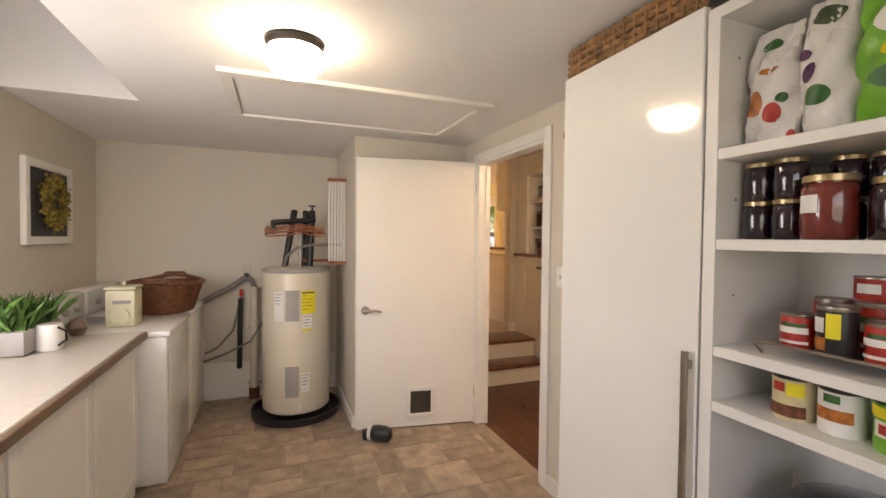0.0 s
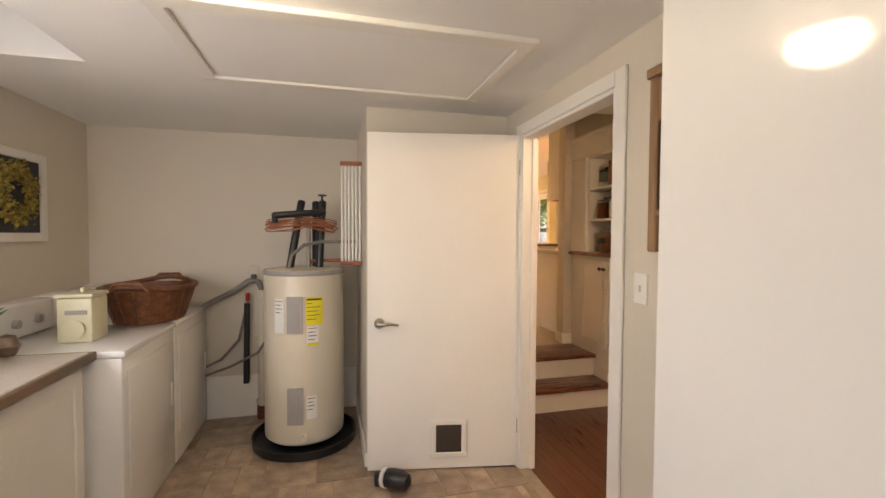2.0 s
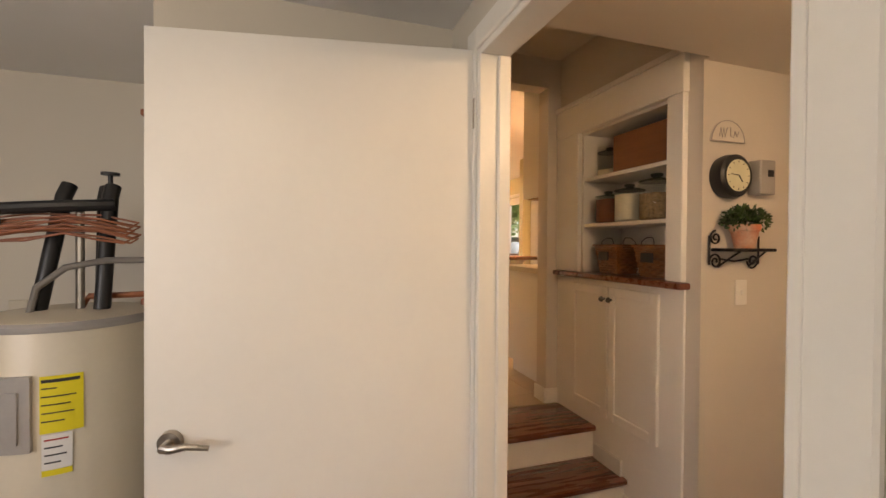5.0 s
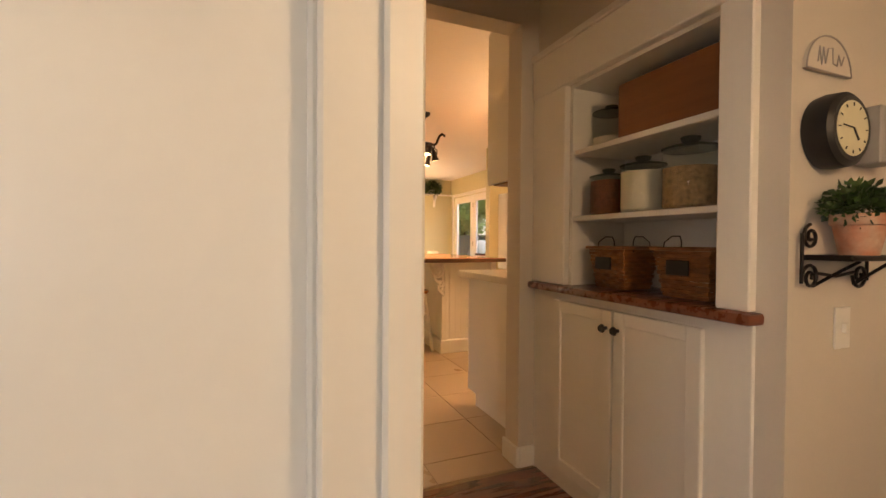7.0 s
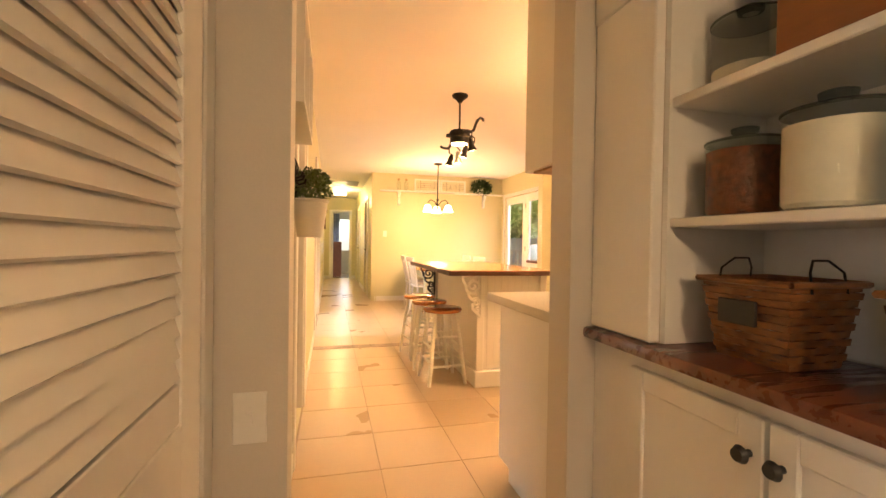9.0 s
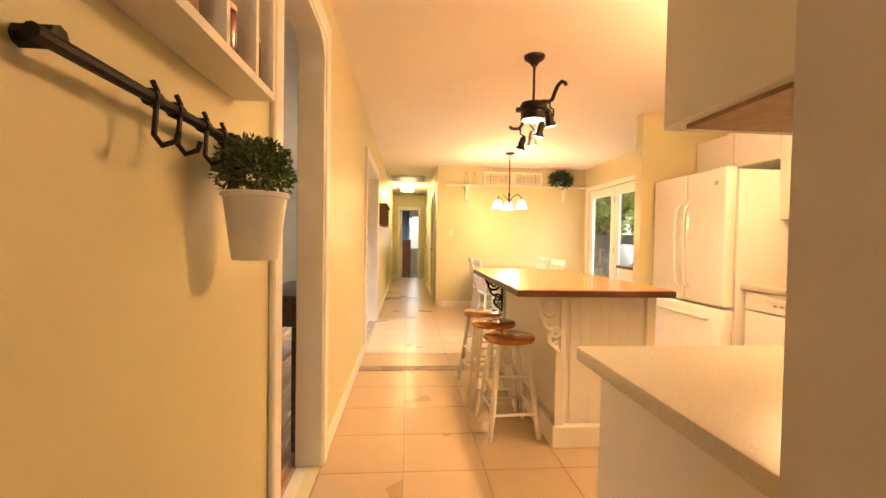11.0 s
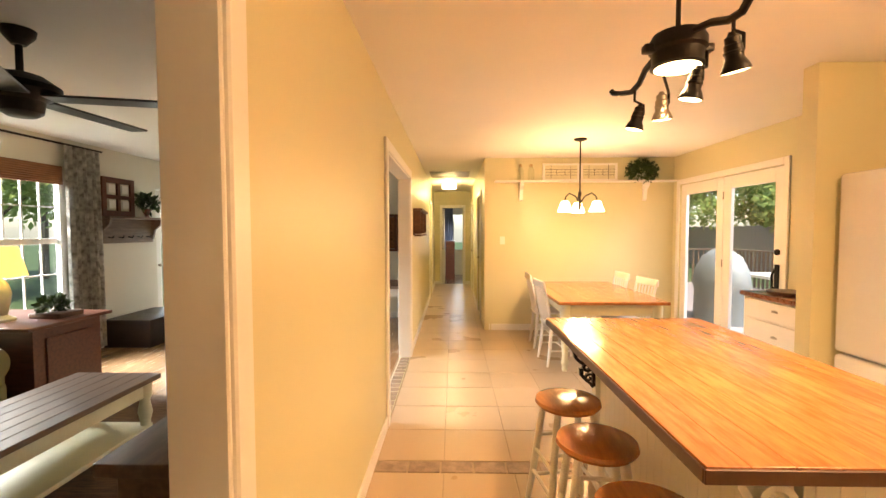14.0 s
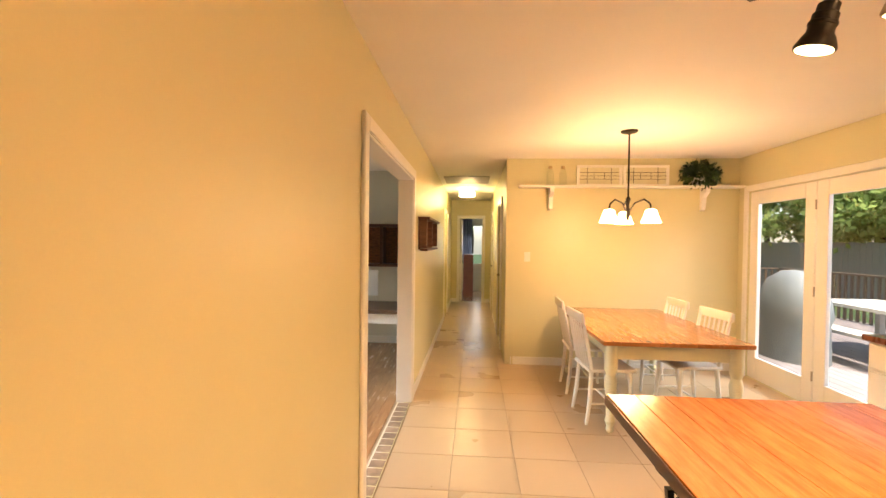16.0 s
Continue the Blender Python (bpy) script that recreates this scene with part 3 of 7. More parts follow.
# outside
single("ground", box((-60, 70, -50, 80, -0.5, -0.3)), M_LAWN, "green lawn around the house", "ground", kind="structure")
# Unseen slab, added to keep sun and sky off the rooms from above.
single("exterior_roof", box((-2.6, 5.6, -1.5, 19.8, 3.05, 3.15)), M_FENCE, "unseen flat grey slab added over the house against sun and sky", "roof", kind="structure")

# ---- laundry things ----


def lever(parent, x, y, z, sx=1.0):
    h = part("door_handle", tube([(x, y, z), (x, y - 0.018, z)], [0.032, 0.030], 20), M_NICKEL, parent, "brushed nickel lever handle")
    part("lever", tube([(x, y - 0.018, z), (x, y - 0.05, z), (x + 0.02 * sx, y - 0.056, z), (x + 0.06 * sx, y - 0.056, z + 0.006), (x + 0.115 * sx, y - 0.05, z - 0.004)], [0.012, 0.012, 0.011, 0.009, 0.007], 10), M_NICKEL, h)


door = thing("door_1", (1.465, 2.835, 0.01), "open white flush door with a cat flap", "door", kind="structure")
D = 0.92
part("door_leaf", box((1.465 - D, 1.465, 2.835, 2.871, 0.01, 2.04), bevel=0.002, seg=1), M_DOOR, door)
lever(door, 1.465 - D + 0.07, 2.835, 0.905)
flap = part("cat_flap", box((0.925, 1.145, 2.820, 2.835, 0.082, 0.112), (0.925, 1.145, 2.820, 2.835, 0.282, 0.312), (0.925, 0.957, 2.820, 2.835, 0.112, 0.282), (1.113, 1.145, 2.820, 2.835, 0.112, 0.282), bevel=0.003, seg=1), M_WHITE, door, "white plastic cat flap frame")
part("flap", box((0.957, 1.113, 2.827, 2.834, 0.112, 0.282)), mat("brown_smoked_plastic", (0.06, 0.05, 0.04), 0.25, vary=0.1), flap, "smoked brown flap")
for z in (0.22, 1.80):
    part("hinge", tube([(1.462, 2.828, z), (1.462, 2.828, z + 0.09)], 0.008, 8), M_NICKEL, door)
door.rotation_euler = (0, 0, radians(-9.8))

stop = thing("door_stop", (0.66, 2.80, 0), "dark cloth door stop bag with a white band", "door stop")
part("bag", tube([(0.615, 2.85, 0.05), (0.64, 2.83, 0.05), (0.68, 2.80, 0.055), (0.73, 2.765, 0.055), (0.76, 2.745, 0.05), (0.775, 2.735, 0.05)], [0.02, 0.048, 0.054, 0.054, 0.044, 0.012], 14), M_BLACK, stop)
part("band", tube([(0.635, 2.832, 0.052), (0.655, 2.817, 0.053)], [0.052, 0.056], 16), M_WHITE, stop, "white cloth band")
part("foot", box((0.585, 0.64, 2.82, 2.875, 0.0, 0.07), bevel=0.012), M_BLACK, stop)


# water heater
WX, WY = 0.17, 3.55
heater = thing("water_heater", (WX, WY, 0), "almond electric water heater with yellow label", "water heater")
part("tank", lathe([(0.245, 0.06), (0.262, 0.075), (0.264, 0.10), (0.264, 1.17), (0.255, 1.195), (0.20, 1.205), (0.0, 1.21)], (WX, WY, 0), 40, caps=False), M_TANK, heater)
part("top_rim", lathe([(0.267, 1.165), (0.270, 1.17), (0.270, 1.185), (0.262, 1.195)], (WX, WY, 0), 40, caps=False), M_GREY, heater)
pan = single("drain_pan", lathe([(0.30, 0.0), (0.345, 0.005), (0.35, 0.06), (0.342, 0.06), (0.335, 0.012), (0.0, 0.012)], (WX, WY, 0), 40, caps=False), M_BLACK, "black drain pan under the water heater", "drain pan")


def on_tank(a0, a1, z0, z1, d=0.268, n=6, depth=0.003):
    bm = bmesh.new()
    cols = []
    for i in range(n + 1):
        a = radians(a0 + (a1 - a0) * i / n)
        cols.append([bm.verts.new((WX + r * math.cos(a), WY + r * math.sin(a), z)) for r, z in ((d - depth, z0), (d, z0), (d, z1), (d - depth, z1))])
    for p, q in zip(cols, cols[1:]):
        for k in range(4):
            bm.faces.new((p[k], p[(k + 1) % 4], q[(k + 1) % 4], q[k]))
    bm.faces.new(cols[0])
    bm.faces.new(cols[-1][::-1])
    return bm


for z in (0.21, 0.80):
    cov = part("access_cover", on_tank(250, 271, z, z + 0.235, 0.280, depth=0.02), M_GREY, heater, "grey access cover")
    part("cover_bulge", on_tank(256, 265, z + 0.03, z + 0.19, 0.287, depth=0.02), M_GREY, cov)
lab = part("energy_label", on_tank(275, 298, 0.85, 1.03), M_YELLOW, heater, "yellow energy label")
for i, w in enumerate((20, 8, 18, 15, 17, 12)):
    part("text_line", on_tank(276, 276 + w, 1.010 - i * 0.026 + (0.006 if i else 0), (1.020 if i == 0 else 1.0195) - i * 0.026, 0.2705), M_INK, lab)
for a0, a1, z0, z1 in ((276, 292, 0.735, 0.845), (230, 245, 0.80, 1.02), (275, 289, 0.24, 0.39)):
    pl = part("paper_label", on_tank(a0, a1, z0, z1), M_PAPER, heater, "white paper label")
    for i in range(4):
        part("text_line", on_tank(a0 + 1.5, a1 - 2 - (i * 3) % 5, z1 - 0.018 - i * 0.024, z1 - 0.014 - i * 0.024, 0.2705), M_INK if i else M_RED, pl)
part("warning_strip", on_tank(276, 292, 0.715, 0.733), M_YELLOW, heater)
part("drain_valve", tube([(WX + 0.01, WY - 0.262, 0.13), (WX + 0.01, WY - 0.31, 0.13)], 0.018, 10), M_PAIL, heater)
for px, py, lean in ((-0.06, -0.02, 0.035), (0.075, 0.05, 0.0), (0.11, -0.03, 0.01)):
    part("insulated_pipe", tube([(WX + px - lean, WY + py, 1.20), (WX + px + lean, WY + py + 0.02, 1.62), (WX + px + lean * 1.2, WY + py + 0.04, 1.66)], 0.026, 12), M_BLACK, heater, "black foam pipe insulation")
part("flex_conduit", tube([(WX - 0.10, WY - 0.06, 1.20), (WX - 0.08, WY - 0.06, 1.29), (WX, WY - 0.05, 1.36), (WX + 0.12, WY - 0.05, 1.385), (WX + 0.36, WY - 0.02, 1.385)], 0.012, 10), M_HOSE, heater, "grey flexible conduit")
part("relief_pipe", tube([(WX + 0.02, WY, 1.20), (WX + 0.05, WY, 1.25), (WX + 0.3, WY + 0.05, 1.25)], 0.012, 8), M_COPPER, heater)
part("shutoff_valve", lathe([(0.03, 1.70), (0.03, 1.71), (0.008, 1.712), (0.008, 1.67)], (WX + 0.12, WY - 0.01, 0), 12), M_BLACK, heater)
# hangers lying across the pipes
hang = thing("clothes_hangers", (WX, WY, 1.52), "bundle of copper-red wire hangers hung on the pipes", "hangers")
for i in range(9):
    zz, yy = 1.46 + (i % 5) * 0.015, WY - 0.085 - (i // 5) * 0.03
    sway = 0.012 * math.sin(i * 2.3)
    part("hanger", tube([(WX - 0.235 + sway, yy + .05, zz + .01), (WX - 0.22 + sway, yy + .02, zz - .01), (WX - 0.08, yy - .005, zz + 0.006 + sway), (WX + 0.02, yy, zz + 0.022), (WX + 0.12, yy, zz + 0.01 + sway), (WX + 0.20 + sway, yy + .02, zz - .012), (WX + 0.215 + sway, yy + .05, zz + .004), (WX + 0.1, yy + .055, zz + .03), (WX - 0.1, yy + .055, zz + .03), (WX - 0.235 + sway, yy + .05, zz + .01)], 0.0038, 6), M_COPPER, hang)
part("black_bar", tube([(WX - 0.19, WY - 0.09, 1.56), (WX - 0.02, WY - 0.08, 1.575), (WX + 0.14, WY - 0.03, 1.59)], 0.022, 10), M_BLACK, hang, "black foam-wrapped bar")
part("bar_end", tube([(WX - 0.185, WY - 0.09, 1.575), (WX - 0.18, WY - 0.09, 1.51)], 0.018, 10), M_BLACK, hang)
part("tee_pipe", tube([(WX + 0.03, WY - 0.02, 1.59), (WX + 0.03, WY - 0.02, 1.20)], 0.014, 10), M_NICKEL, hang, "bare metal pipe")
rack = thing("drying_rack", (0.49, 3.5, 1.19), "folded white wooden drying rack with brown ends", "drying rack")
for i in range(6):
    part("dowel", tube([(0.425 + i * 0.024, 3.50 - i * .004, 1.24), (0.425 + i * 0.024, 3.50 - i * .004, 1.92)], 0.0085, 8), M_WHITE, rack)
for z in (1.235, 1.925):
    part("rail", box((0.41, 0.559, 3.455, 3.53, z - 0.012, z + 0.012), bevel=0.004, seg=1), M_COPPER, rack, "brown wooden rail")

# plumbing on the back wall
pl = thing("washer_plumbing", (-0.2, 4.02, 0), "cream waste pipe with grey washer hoses on the wall", "pipe")
part("standpipe", tube([(-0.17, 3.99, 0.08), (-0.17, 3.99, 1.0)], 0.034, 14), M_PVC, pl)
part("pipe_foot", tube([(-0.17, 3.99, 0.0), (-0.17, 3.99, 0.1)], 0.045, 14), M_MAHOG, pl)
part("drain_hose", tube([(-0.62, 3.90, 0.86), (-0.50, 3.94, 0.93), (-0.36, 3.97, 1.00), (-0.26, 3.98, 1.075), (-0.20, 3.985, 1.07), (-0.165, 3.99, 0.98)], 0.022, 10), M_HOSE, pl, "grey ribbed drain hose")
part("supply_hose", tube([(-0.60, 3.93, 0.42), (-0.46, 3.97, 0.48), (-0.34, 3.99, 0.62), (-0.28, 4.0, 0.90), (-0.27, 4.0, 0.98)], 0.010, 8), M_HOSE, pl)
part("supply_hose", tube([(-0.60, 3.94, 0.36), (-0.40, 3.97, 0.42), (-0.20, 3.95, 0.52), (-0.09, 3.98, 0.70), (-0.07, 4.0, 0.92)], 0.010, 8), M_HOSE, pl)
part("pipe_cover", tube([(-0.29, 3.99, 0.28), (-0.28, 3.99, 0.90)], 0.022, 10), M_BLACK, pl, "black foam pipe cover")
part("pipe_cover", tube([(-0.05, 4.0, 0.10), (-0.05, 4.0, 0.95)], 0.026, 10), M_BLACK, pl)
part("valve", tube([(-0.275, 3.985, 0.92), (-0.275, 3.985, 0.98)], 0.016, 8), M_RED, pl)
for z in (0.12, 0.62):
    part("pipe_clamp", box((-0.22, -0.02, 3.97, 4.04, z, z + 0.018)), M_PVC, pl)
out = thing("wall_outlet", (-0.235, 4.04, 1.13), "cream wall outlet with a black plug", "outlet")
part("cover_plate", box((-0.27, -0.20, 4.04, 4.05, 1.08, 1.19), bevel=0.003, seg=1), M_PVC, out)
part("plug", box((-0.255, -0.215, 4.0, 4.04, 1.07, 1.12), bevel=0.006), M_BLACK, out, "black plug")


def machine(name, y0, y1, label):
    t = thing(name, (-0.95, (y0 + y1) / 2, 0), label, name)
    part("body", box((-1.31, -0.575, y0, y1, 0.015, 0.865), bevel=0.012), M_ENAMEL, t)
    part("worktop", box((-1.31, -0.56, y0 - 0.003, y1 + 0.003, 0.865, 0.90), bevel=0.012), M_ENAMEL, t)
    part("control_panel", box((-1.31, -1.17, y0 + 0.01, y1 - 0.01, 0.90, 1.075), bevel=0.02), M_ENAMEL, t)
    for i in range(3):
        part("dial", tube([(-1.17, y0 + 0.16 + 0.17 * i, 0.98), (-1.148, y0 + 0.16 + 0.17 * i, 0.98)], 0.022, 14), M_GREY, t)
    d = part("front_panel", box((-0.576, -0.566, y0 + 0.05, y1 - 0.05, 0.20, 0.80), bevel=0.006, seg=2), M_ENAMEL, t)
    part("handle", box((-0.566, -0.558, y1 - 0.10, y1 - 0.075, 0.42, 0.56), bevel=0.003, seg=1), M_ENAMEL, d)
    return t


dryer = machine("dryer", 2.66, 3.33, "white front-panel dryer standing beside the counter")
washer = machine("washing machine", 3.345, 4.02, "white washing machine against the laundry wall")
dryer.name, washer.name = "clothes_dryer", "washing_machine"


def basket(name, cx, cy, z, rx, ry, h, material, label, flare=0.75, rows=9, cols=34, handles=True):
    t = thing(name, (cx, cy, z), label, "basket")
    prof = [(flare, 0.0)] + [(flare + (1 - flare) * i / rows + (0.018 if i % 2 else -0.006), h * i / rows) for i in range(1, rows + 1)] + [(0.97, h), (0.95, h * 0.9), (flare * 0.95, 0.02), (0.0, 0.02)]
    part("woven_body", lathe(prof, (cx, cy, z), cols, caps=False, sx=rx, sy=ry), material, t)
    for k in range(cols // 2):
        a = 2 * math.pi * k / (cols // 2)
        part("stake", tube([(cx + rx * flare * 1.0 * math.cos(a), cy + ry * flare * math.sin(a), z), (cx + rx * 1.02 * math.cos(a), cy + ry * 1.02 * math.sin(a), z + h)], 0.006, 5), material, t)
    ring = [(cx + rx * 1.02 * math.cos(a), cy + ry * 1.02 * math.sin(a), z + h + 0.03 * abs(math.sin(a)) ** 6) for a in (2 * math.pi * k / 40 for k in range(41))]
    part("braided_rim", tube(ring, 0.016, 8, close=False), material, t)
    if handles:
        for s in (-1, 1):
            part("handle", tube([(cx - 0.10, cy + s * ry * 1.0, z + h), (cx - 0.06, cy + s * ry * 1.04, z + h + 0.045), (cx + 0.06, cy + s * ry * 1.04, z + h + 0.045), (cx + 0.10, cy + s * ry, z + h)], 0.012, 8), material, t)
    return t


basket("laundry_basket", -0.745, 3.47, 0.902, 0.235, 0.31, 0.205, M_WICKER, "dark brown oval wicker laundry basket on the dryer")
tin = thing("detergent_tin", (-0.840, 2.93, 0.90), "cream tin canister with lid and round scoop", "tin")
part("body", box((-0.930, -0.780, 2.86, 3.02, 0.90, 1.12), bevel=0.012), M_TIN, tin)
part("lid", box((-0.935, -0.775, 2.855, 3.025, 1.12, 1.14), bevel=0.008), M_TIN, tin)
part("knob", lathe([(0.006, 0), (0.012, 0.012), (0.01, 0.022), (0, 0.026)], (-0.855, 2.94, 1.14), 10, caps=False), M_TIN, tin)
part("scoop", tube([(-0.850, 2.86, 0.97), (-0.850, 2.835, 0.97)], [0.042, 0.048], 16), M_TIN, tin)
part("lettering_band", box((-0.890, -0.800, 2.853, 2.858, 1.04, 1.06)), M_GREY, tin)

# counter with cabinets
ctr = thing("laundry_counter", (-1.0, 1.4, 0.87), "grey-beige laminate worktop with a dark wooden edge", "worktop")
part("worktop", box((-1.338, -0.685, -1.2, 2.625, 0.872, 0.910), bevel=0.004, seg=1), M_COUNTER, ctr)
part("edge_strip", box((-0.685, -0.665, -1.2, 2.645, 0.868, 0.908), (-1.338, -0.685, 2.625, 2.645, 0.868, 0.908), bevel=0.004, seg=1), M_EDGEWOOD, ctr, "worn brown wooden edge strip")


def shaker(parent, x, y0, y1, z0, z1, sgn, material, name="cabinet_door", w=0.06):
    """A framed door standing in the plane x, its face towards sgn."""
    d = part(name, box((x, x + sgn * 0.012, y0 + w, y1 - w, z0 + w, z1 - w)), material, parent)
    a, b = (x, x + sgn * 0.02)
    part("door_frame", box((a, b, y0, y0 + w, z0, z1), (a, b, y1 - w, y1, z0, z1), (a, b, y0 + w, y1 - w, z0, z0 + w), (a, b, y0 + w, y1 - w, z1 - w, z1), bevel=0.003, seg=1), material, d)
    return d


for i in range(6):
    y1 = 2.62 - i * 0.63
    u = thing("base_cabinet", (-1.0, y1 - 0.31, 0), "white base cabinet with a framed door", "cabinet", "laundry base cabinets")
    part("body", box((-1.33, -0.725, y1 - 0.628, y1, 0.0, 0.87)), M_WHITE, u)
    shaker(u, -0.725, y1 - 0.62, y1 - 0.01, 0.08, 0.845, 1, M_WHITE)

rng = random.Random(3)
pot = thing("plastic_grass_planter", (-1.10, 2.42, 0.91), "bright green plastic grass in a grey box planter", "plant")
part("planter", box((-1.20, -1.02, 2.20, 2.56, 0.912, 1.02), bevel=0.01), M_GREY, pot, "grey wooden planter box")
gb = bmesh.new()
for _ in range(260):
    x, y = rng.uniform(-1.19, -1.03), rng.uniform(2.21, 2.55)
    dx, dy, h = rng.gauss(0, .05), rng.gauss(0, .05), rng.uniform(.07, .17)
    gb.faces.new([gb.verts.new(v) for v in ((x - .006, y, 1.01), (x + .006, y, 1.01), (x + dx * .6, y + dy * .6, 1.01 + h * .8), (x + dx, y + dy, 1.01 + h))])
part("grass_tuft", gb, M_GRASS, pot)
wf = thing("watering_can", (-0.98, 2.36, 0.91), "small white enamel watering can on the counter", "watering can")
part("body", lathe([(0.05, 0), (0.055, 0.01), (0.05, 0.11), (0.045, 0.12), (0, 0.12)], (-0.98, 2.33, 0.91), 18, caps=False), M_PAIL, wf)
part("handle", tube([(-0.94, 2.30, 0.93), (-0.90, 2.28, 0.96), (-0.90, 2.28, 1.0), (-0.95, 2.31, 1.02)], 0.005, 6), M_IRON, wf)
orn = single("wooden_ball_ornament", lathe([(0.0, 0.0), (0.03, 0.01), (0.048, 0.05), (0.03, 0.09), (0, 0.10)], (-0.97, 2.60, 0.91), 12, caps=False), M_GREYWOOD, "grey carved ball ornament on the counter", "ornament")

pic = thing("framed_wreath_picture", (-1.33, 3.22, 1.38), "white-framed chalkboard with a yellow wreath", "picture")
part("frame", box((-1.34, -1.31, 2.93, 2.98, 1.385, 1.895), (-1.34, -1.31, 3.49, 3.54, 1.385, 1.895), (-1.34, -1.31, 2.98, 3.49, 1.385, 1.435), (-1.34, -1.31, 2.98, 3.49, 1.845, 1.895), bevel=0.004, seg=1), M_WHITE, pic)
part("board", box((-1.338, -1.325, 2.98, 3.49, 1.435, 1.845)), M_SLATE, pic, "dark slate board")
wb_ = bmesh.new()
for _ in range(700):
    a = rng.uniform(0, 6.283)
    r = 0.125 + rng.gauss(0, 0.025)
    p = Vector((-1.305 + rng.uniform(-.015, .03), 3.25 + r * math.cos(a), 1.65 + r * math.sin(a)))
    v = Vector((rng.gauss(0.4, .5), rng.gauss(0, 1), rng.gauss(0, 1))).normalized() * 0.03
    w = v.orthogonal().normalized() * 0.010
    wb_.faces.new([wb_.verts.new(q) for q in (p, p + v * .5 + w, p + v, p + v * .5 - w)])
part("wreath", wb_, M_GOLD, pic, "yellow boxwood wreath")

lightl = thing("ceiling_light", (0.07, 1.60, H1), "lit opal dome ceiling light with a bronze base", "ceiling light")
part("base", lathe([(0.108, 0), (0.112, -0.012), (0.10, -0.03), (0.098, -0.038)], (0.07, 1.60, H1), 32), M_IRON, lightl, "bronze metal base")
part("diffuser", lathe([(0.10, -0.034), (0.113, -0.055), (0.108, -0.09), (0.08, -0.122), (0.04, -0.137), (0, -0.14)], (0.07, 1.60, H1), 32, caps=False), M_GLOW, lightl, "glowing opal glass dome")

# pantry units
PX, PY0, PY1 = 1.085, 0.640, 1.245
pc = thing("pantry_cabinet", (1.3, 0.94, 0), "tall white high-gloss pantry cabinet", "cabinet")
part("body", box((PX + .024, 1.466, PY0, PY1, 0.0, 2.075)), M_LAMINATE, pc)
pd = part("cabinet_door", box((PX - .003, PX + .021, PY0, PY1, 0.02, 2.085), bevel=0.003, seg=1), M_GLOSS, pc, "glossy white door")
part("handle", box((PX - .030, PX - .018, PY0 + .012, PY0 + .030, 0.49, 1.14), (PX - .018, PX - .003, PY0 + .012, PY0 + .030, 0.52, 0.545), (PX - .018, PX - .003, PY0 + .012, PY0 + .030, 1.09, 1.115), bevel=0.002, seg=1), M_NICKEL, pd, "long nickel bar handle")
sh = thing("pantry_shelf_unit", (1.3, 0.1, 0), "tall open white pantry shelf unit", "shelf unit")
part("side_panel", box((PX, 1.46, 0.598, 0.632, 0, 2.065)), M_LAMINATE, sh)
part("side_panel", box((PX, 1.46, -0.43, -0.40, 0, 2.065)), M_LAMINATE, sh)
part("back_panel", box((1.445, 1.46, -0.40, 0.598, 0, 2.065)), M_LAMINATE, sh)
part("top_panel", box((PX, 1.445, -0.40, 0.598, 2.035, 2.065)), M_LAMINATE, sh)
S1, S2, S3, S4 = 1.020, 1.168, 1.452, 1.690
for z in (0.05, 0.48, S1 - .028, S2 - .028, S3 - .028, S4 - .028):
    part("shelf", box((PX + .002, 1.445, -0.40, 0.598, z, z + 0.028), bevel=0.002, seg=1), M_LAMINATE, sh)
for z in (1.94, 1.56, 1.30):
    part("peg_hole_cap", tube([(1.16, 0.598, z), (1.16, 0.5965, z)], .004, 8), M_GREY, sh)
tb = thing("top_basket", (1.3, 0.94, 2.087), "honey wicker tray basket on top of the pantry cabinet", "basket")
for r_ in range(4):
    z = 2.088 + r_ * 0.027
    for side in range(2):
        pts = [(PX + .012 + (.004 if (k + r_) % 2 else -.004), PY0 + .01 + k * .0225, z + .013) for k in range(27)] if side == 0 else [(PX + .02 + k * .022, PY1 - .012 + (.004 if (k + r_) % 2 else -.004), z + .013) for k in range(16)]
        part("woven_strand", tube(pts, .0125, 7), M_WICKER2, tb)
for k in range(13):
    part("upright_weaver", tube([(PX + .004, PY0 + .03 + k * .045, 2.088), (PX + .004, PY0 + .03 + k * .045, 2.195)], .006, 6), M_WICKER2, tb)
part("basket_floor", box((PX + .01, 1.44, PY0 + .01, PY1 - .01, 2.086, 2.094)), M_WICKER2, tb)


def jar(name, x, y, z, r, h, fill, lid, label, cat="jar", group=""):
    t = thing(name, (x, y, z), label, cat, group)
    part("jar", lathe([(r * .9, 0), (r, 0.008), (r, h * .76), (r * .95, h * .83), (r * .84, h * .87), (r * .84, h * .9)], (x, y, z), 20), fill, t)
    part("lid", lathe([(r * .9, h * .89), (r * .95, h * .895), (r * .95, h * .985), (r * .9, h), (0, h + .002)], (x, y, z), 20, caps=False), lid, t)
    return t


def wrap(x, y, z, r, a0, a1, z0, z1, n=8):
    """A label curved round a can, from angle a0 to a1."""
    bm = bmesh.new()
    cols = []
    for i in range(n + 1):
        a = radians(a0 + (a1 - a0) * i / n)
        cols.append([bm.verts.new((x + q * math.cos(a), y + q * math.sin(a), z + h)) for q, h in ((r, z0), (r + .0012, z0), (r + .0012, z1), (r, z1))])
    for p, q in zip(cols, cols[1:]):
        for k in range(4):
            bm.faces.new((p[k], p[(k + 1) % 4], q[(k + 1) % 4], q[k]))
    bm.faces.new(cols[0])
    bm.faces.new(cols[-1][::-1])
    return bm


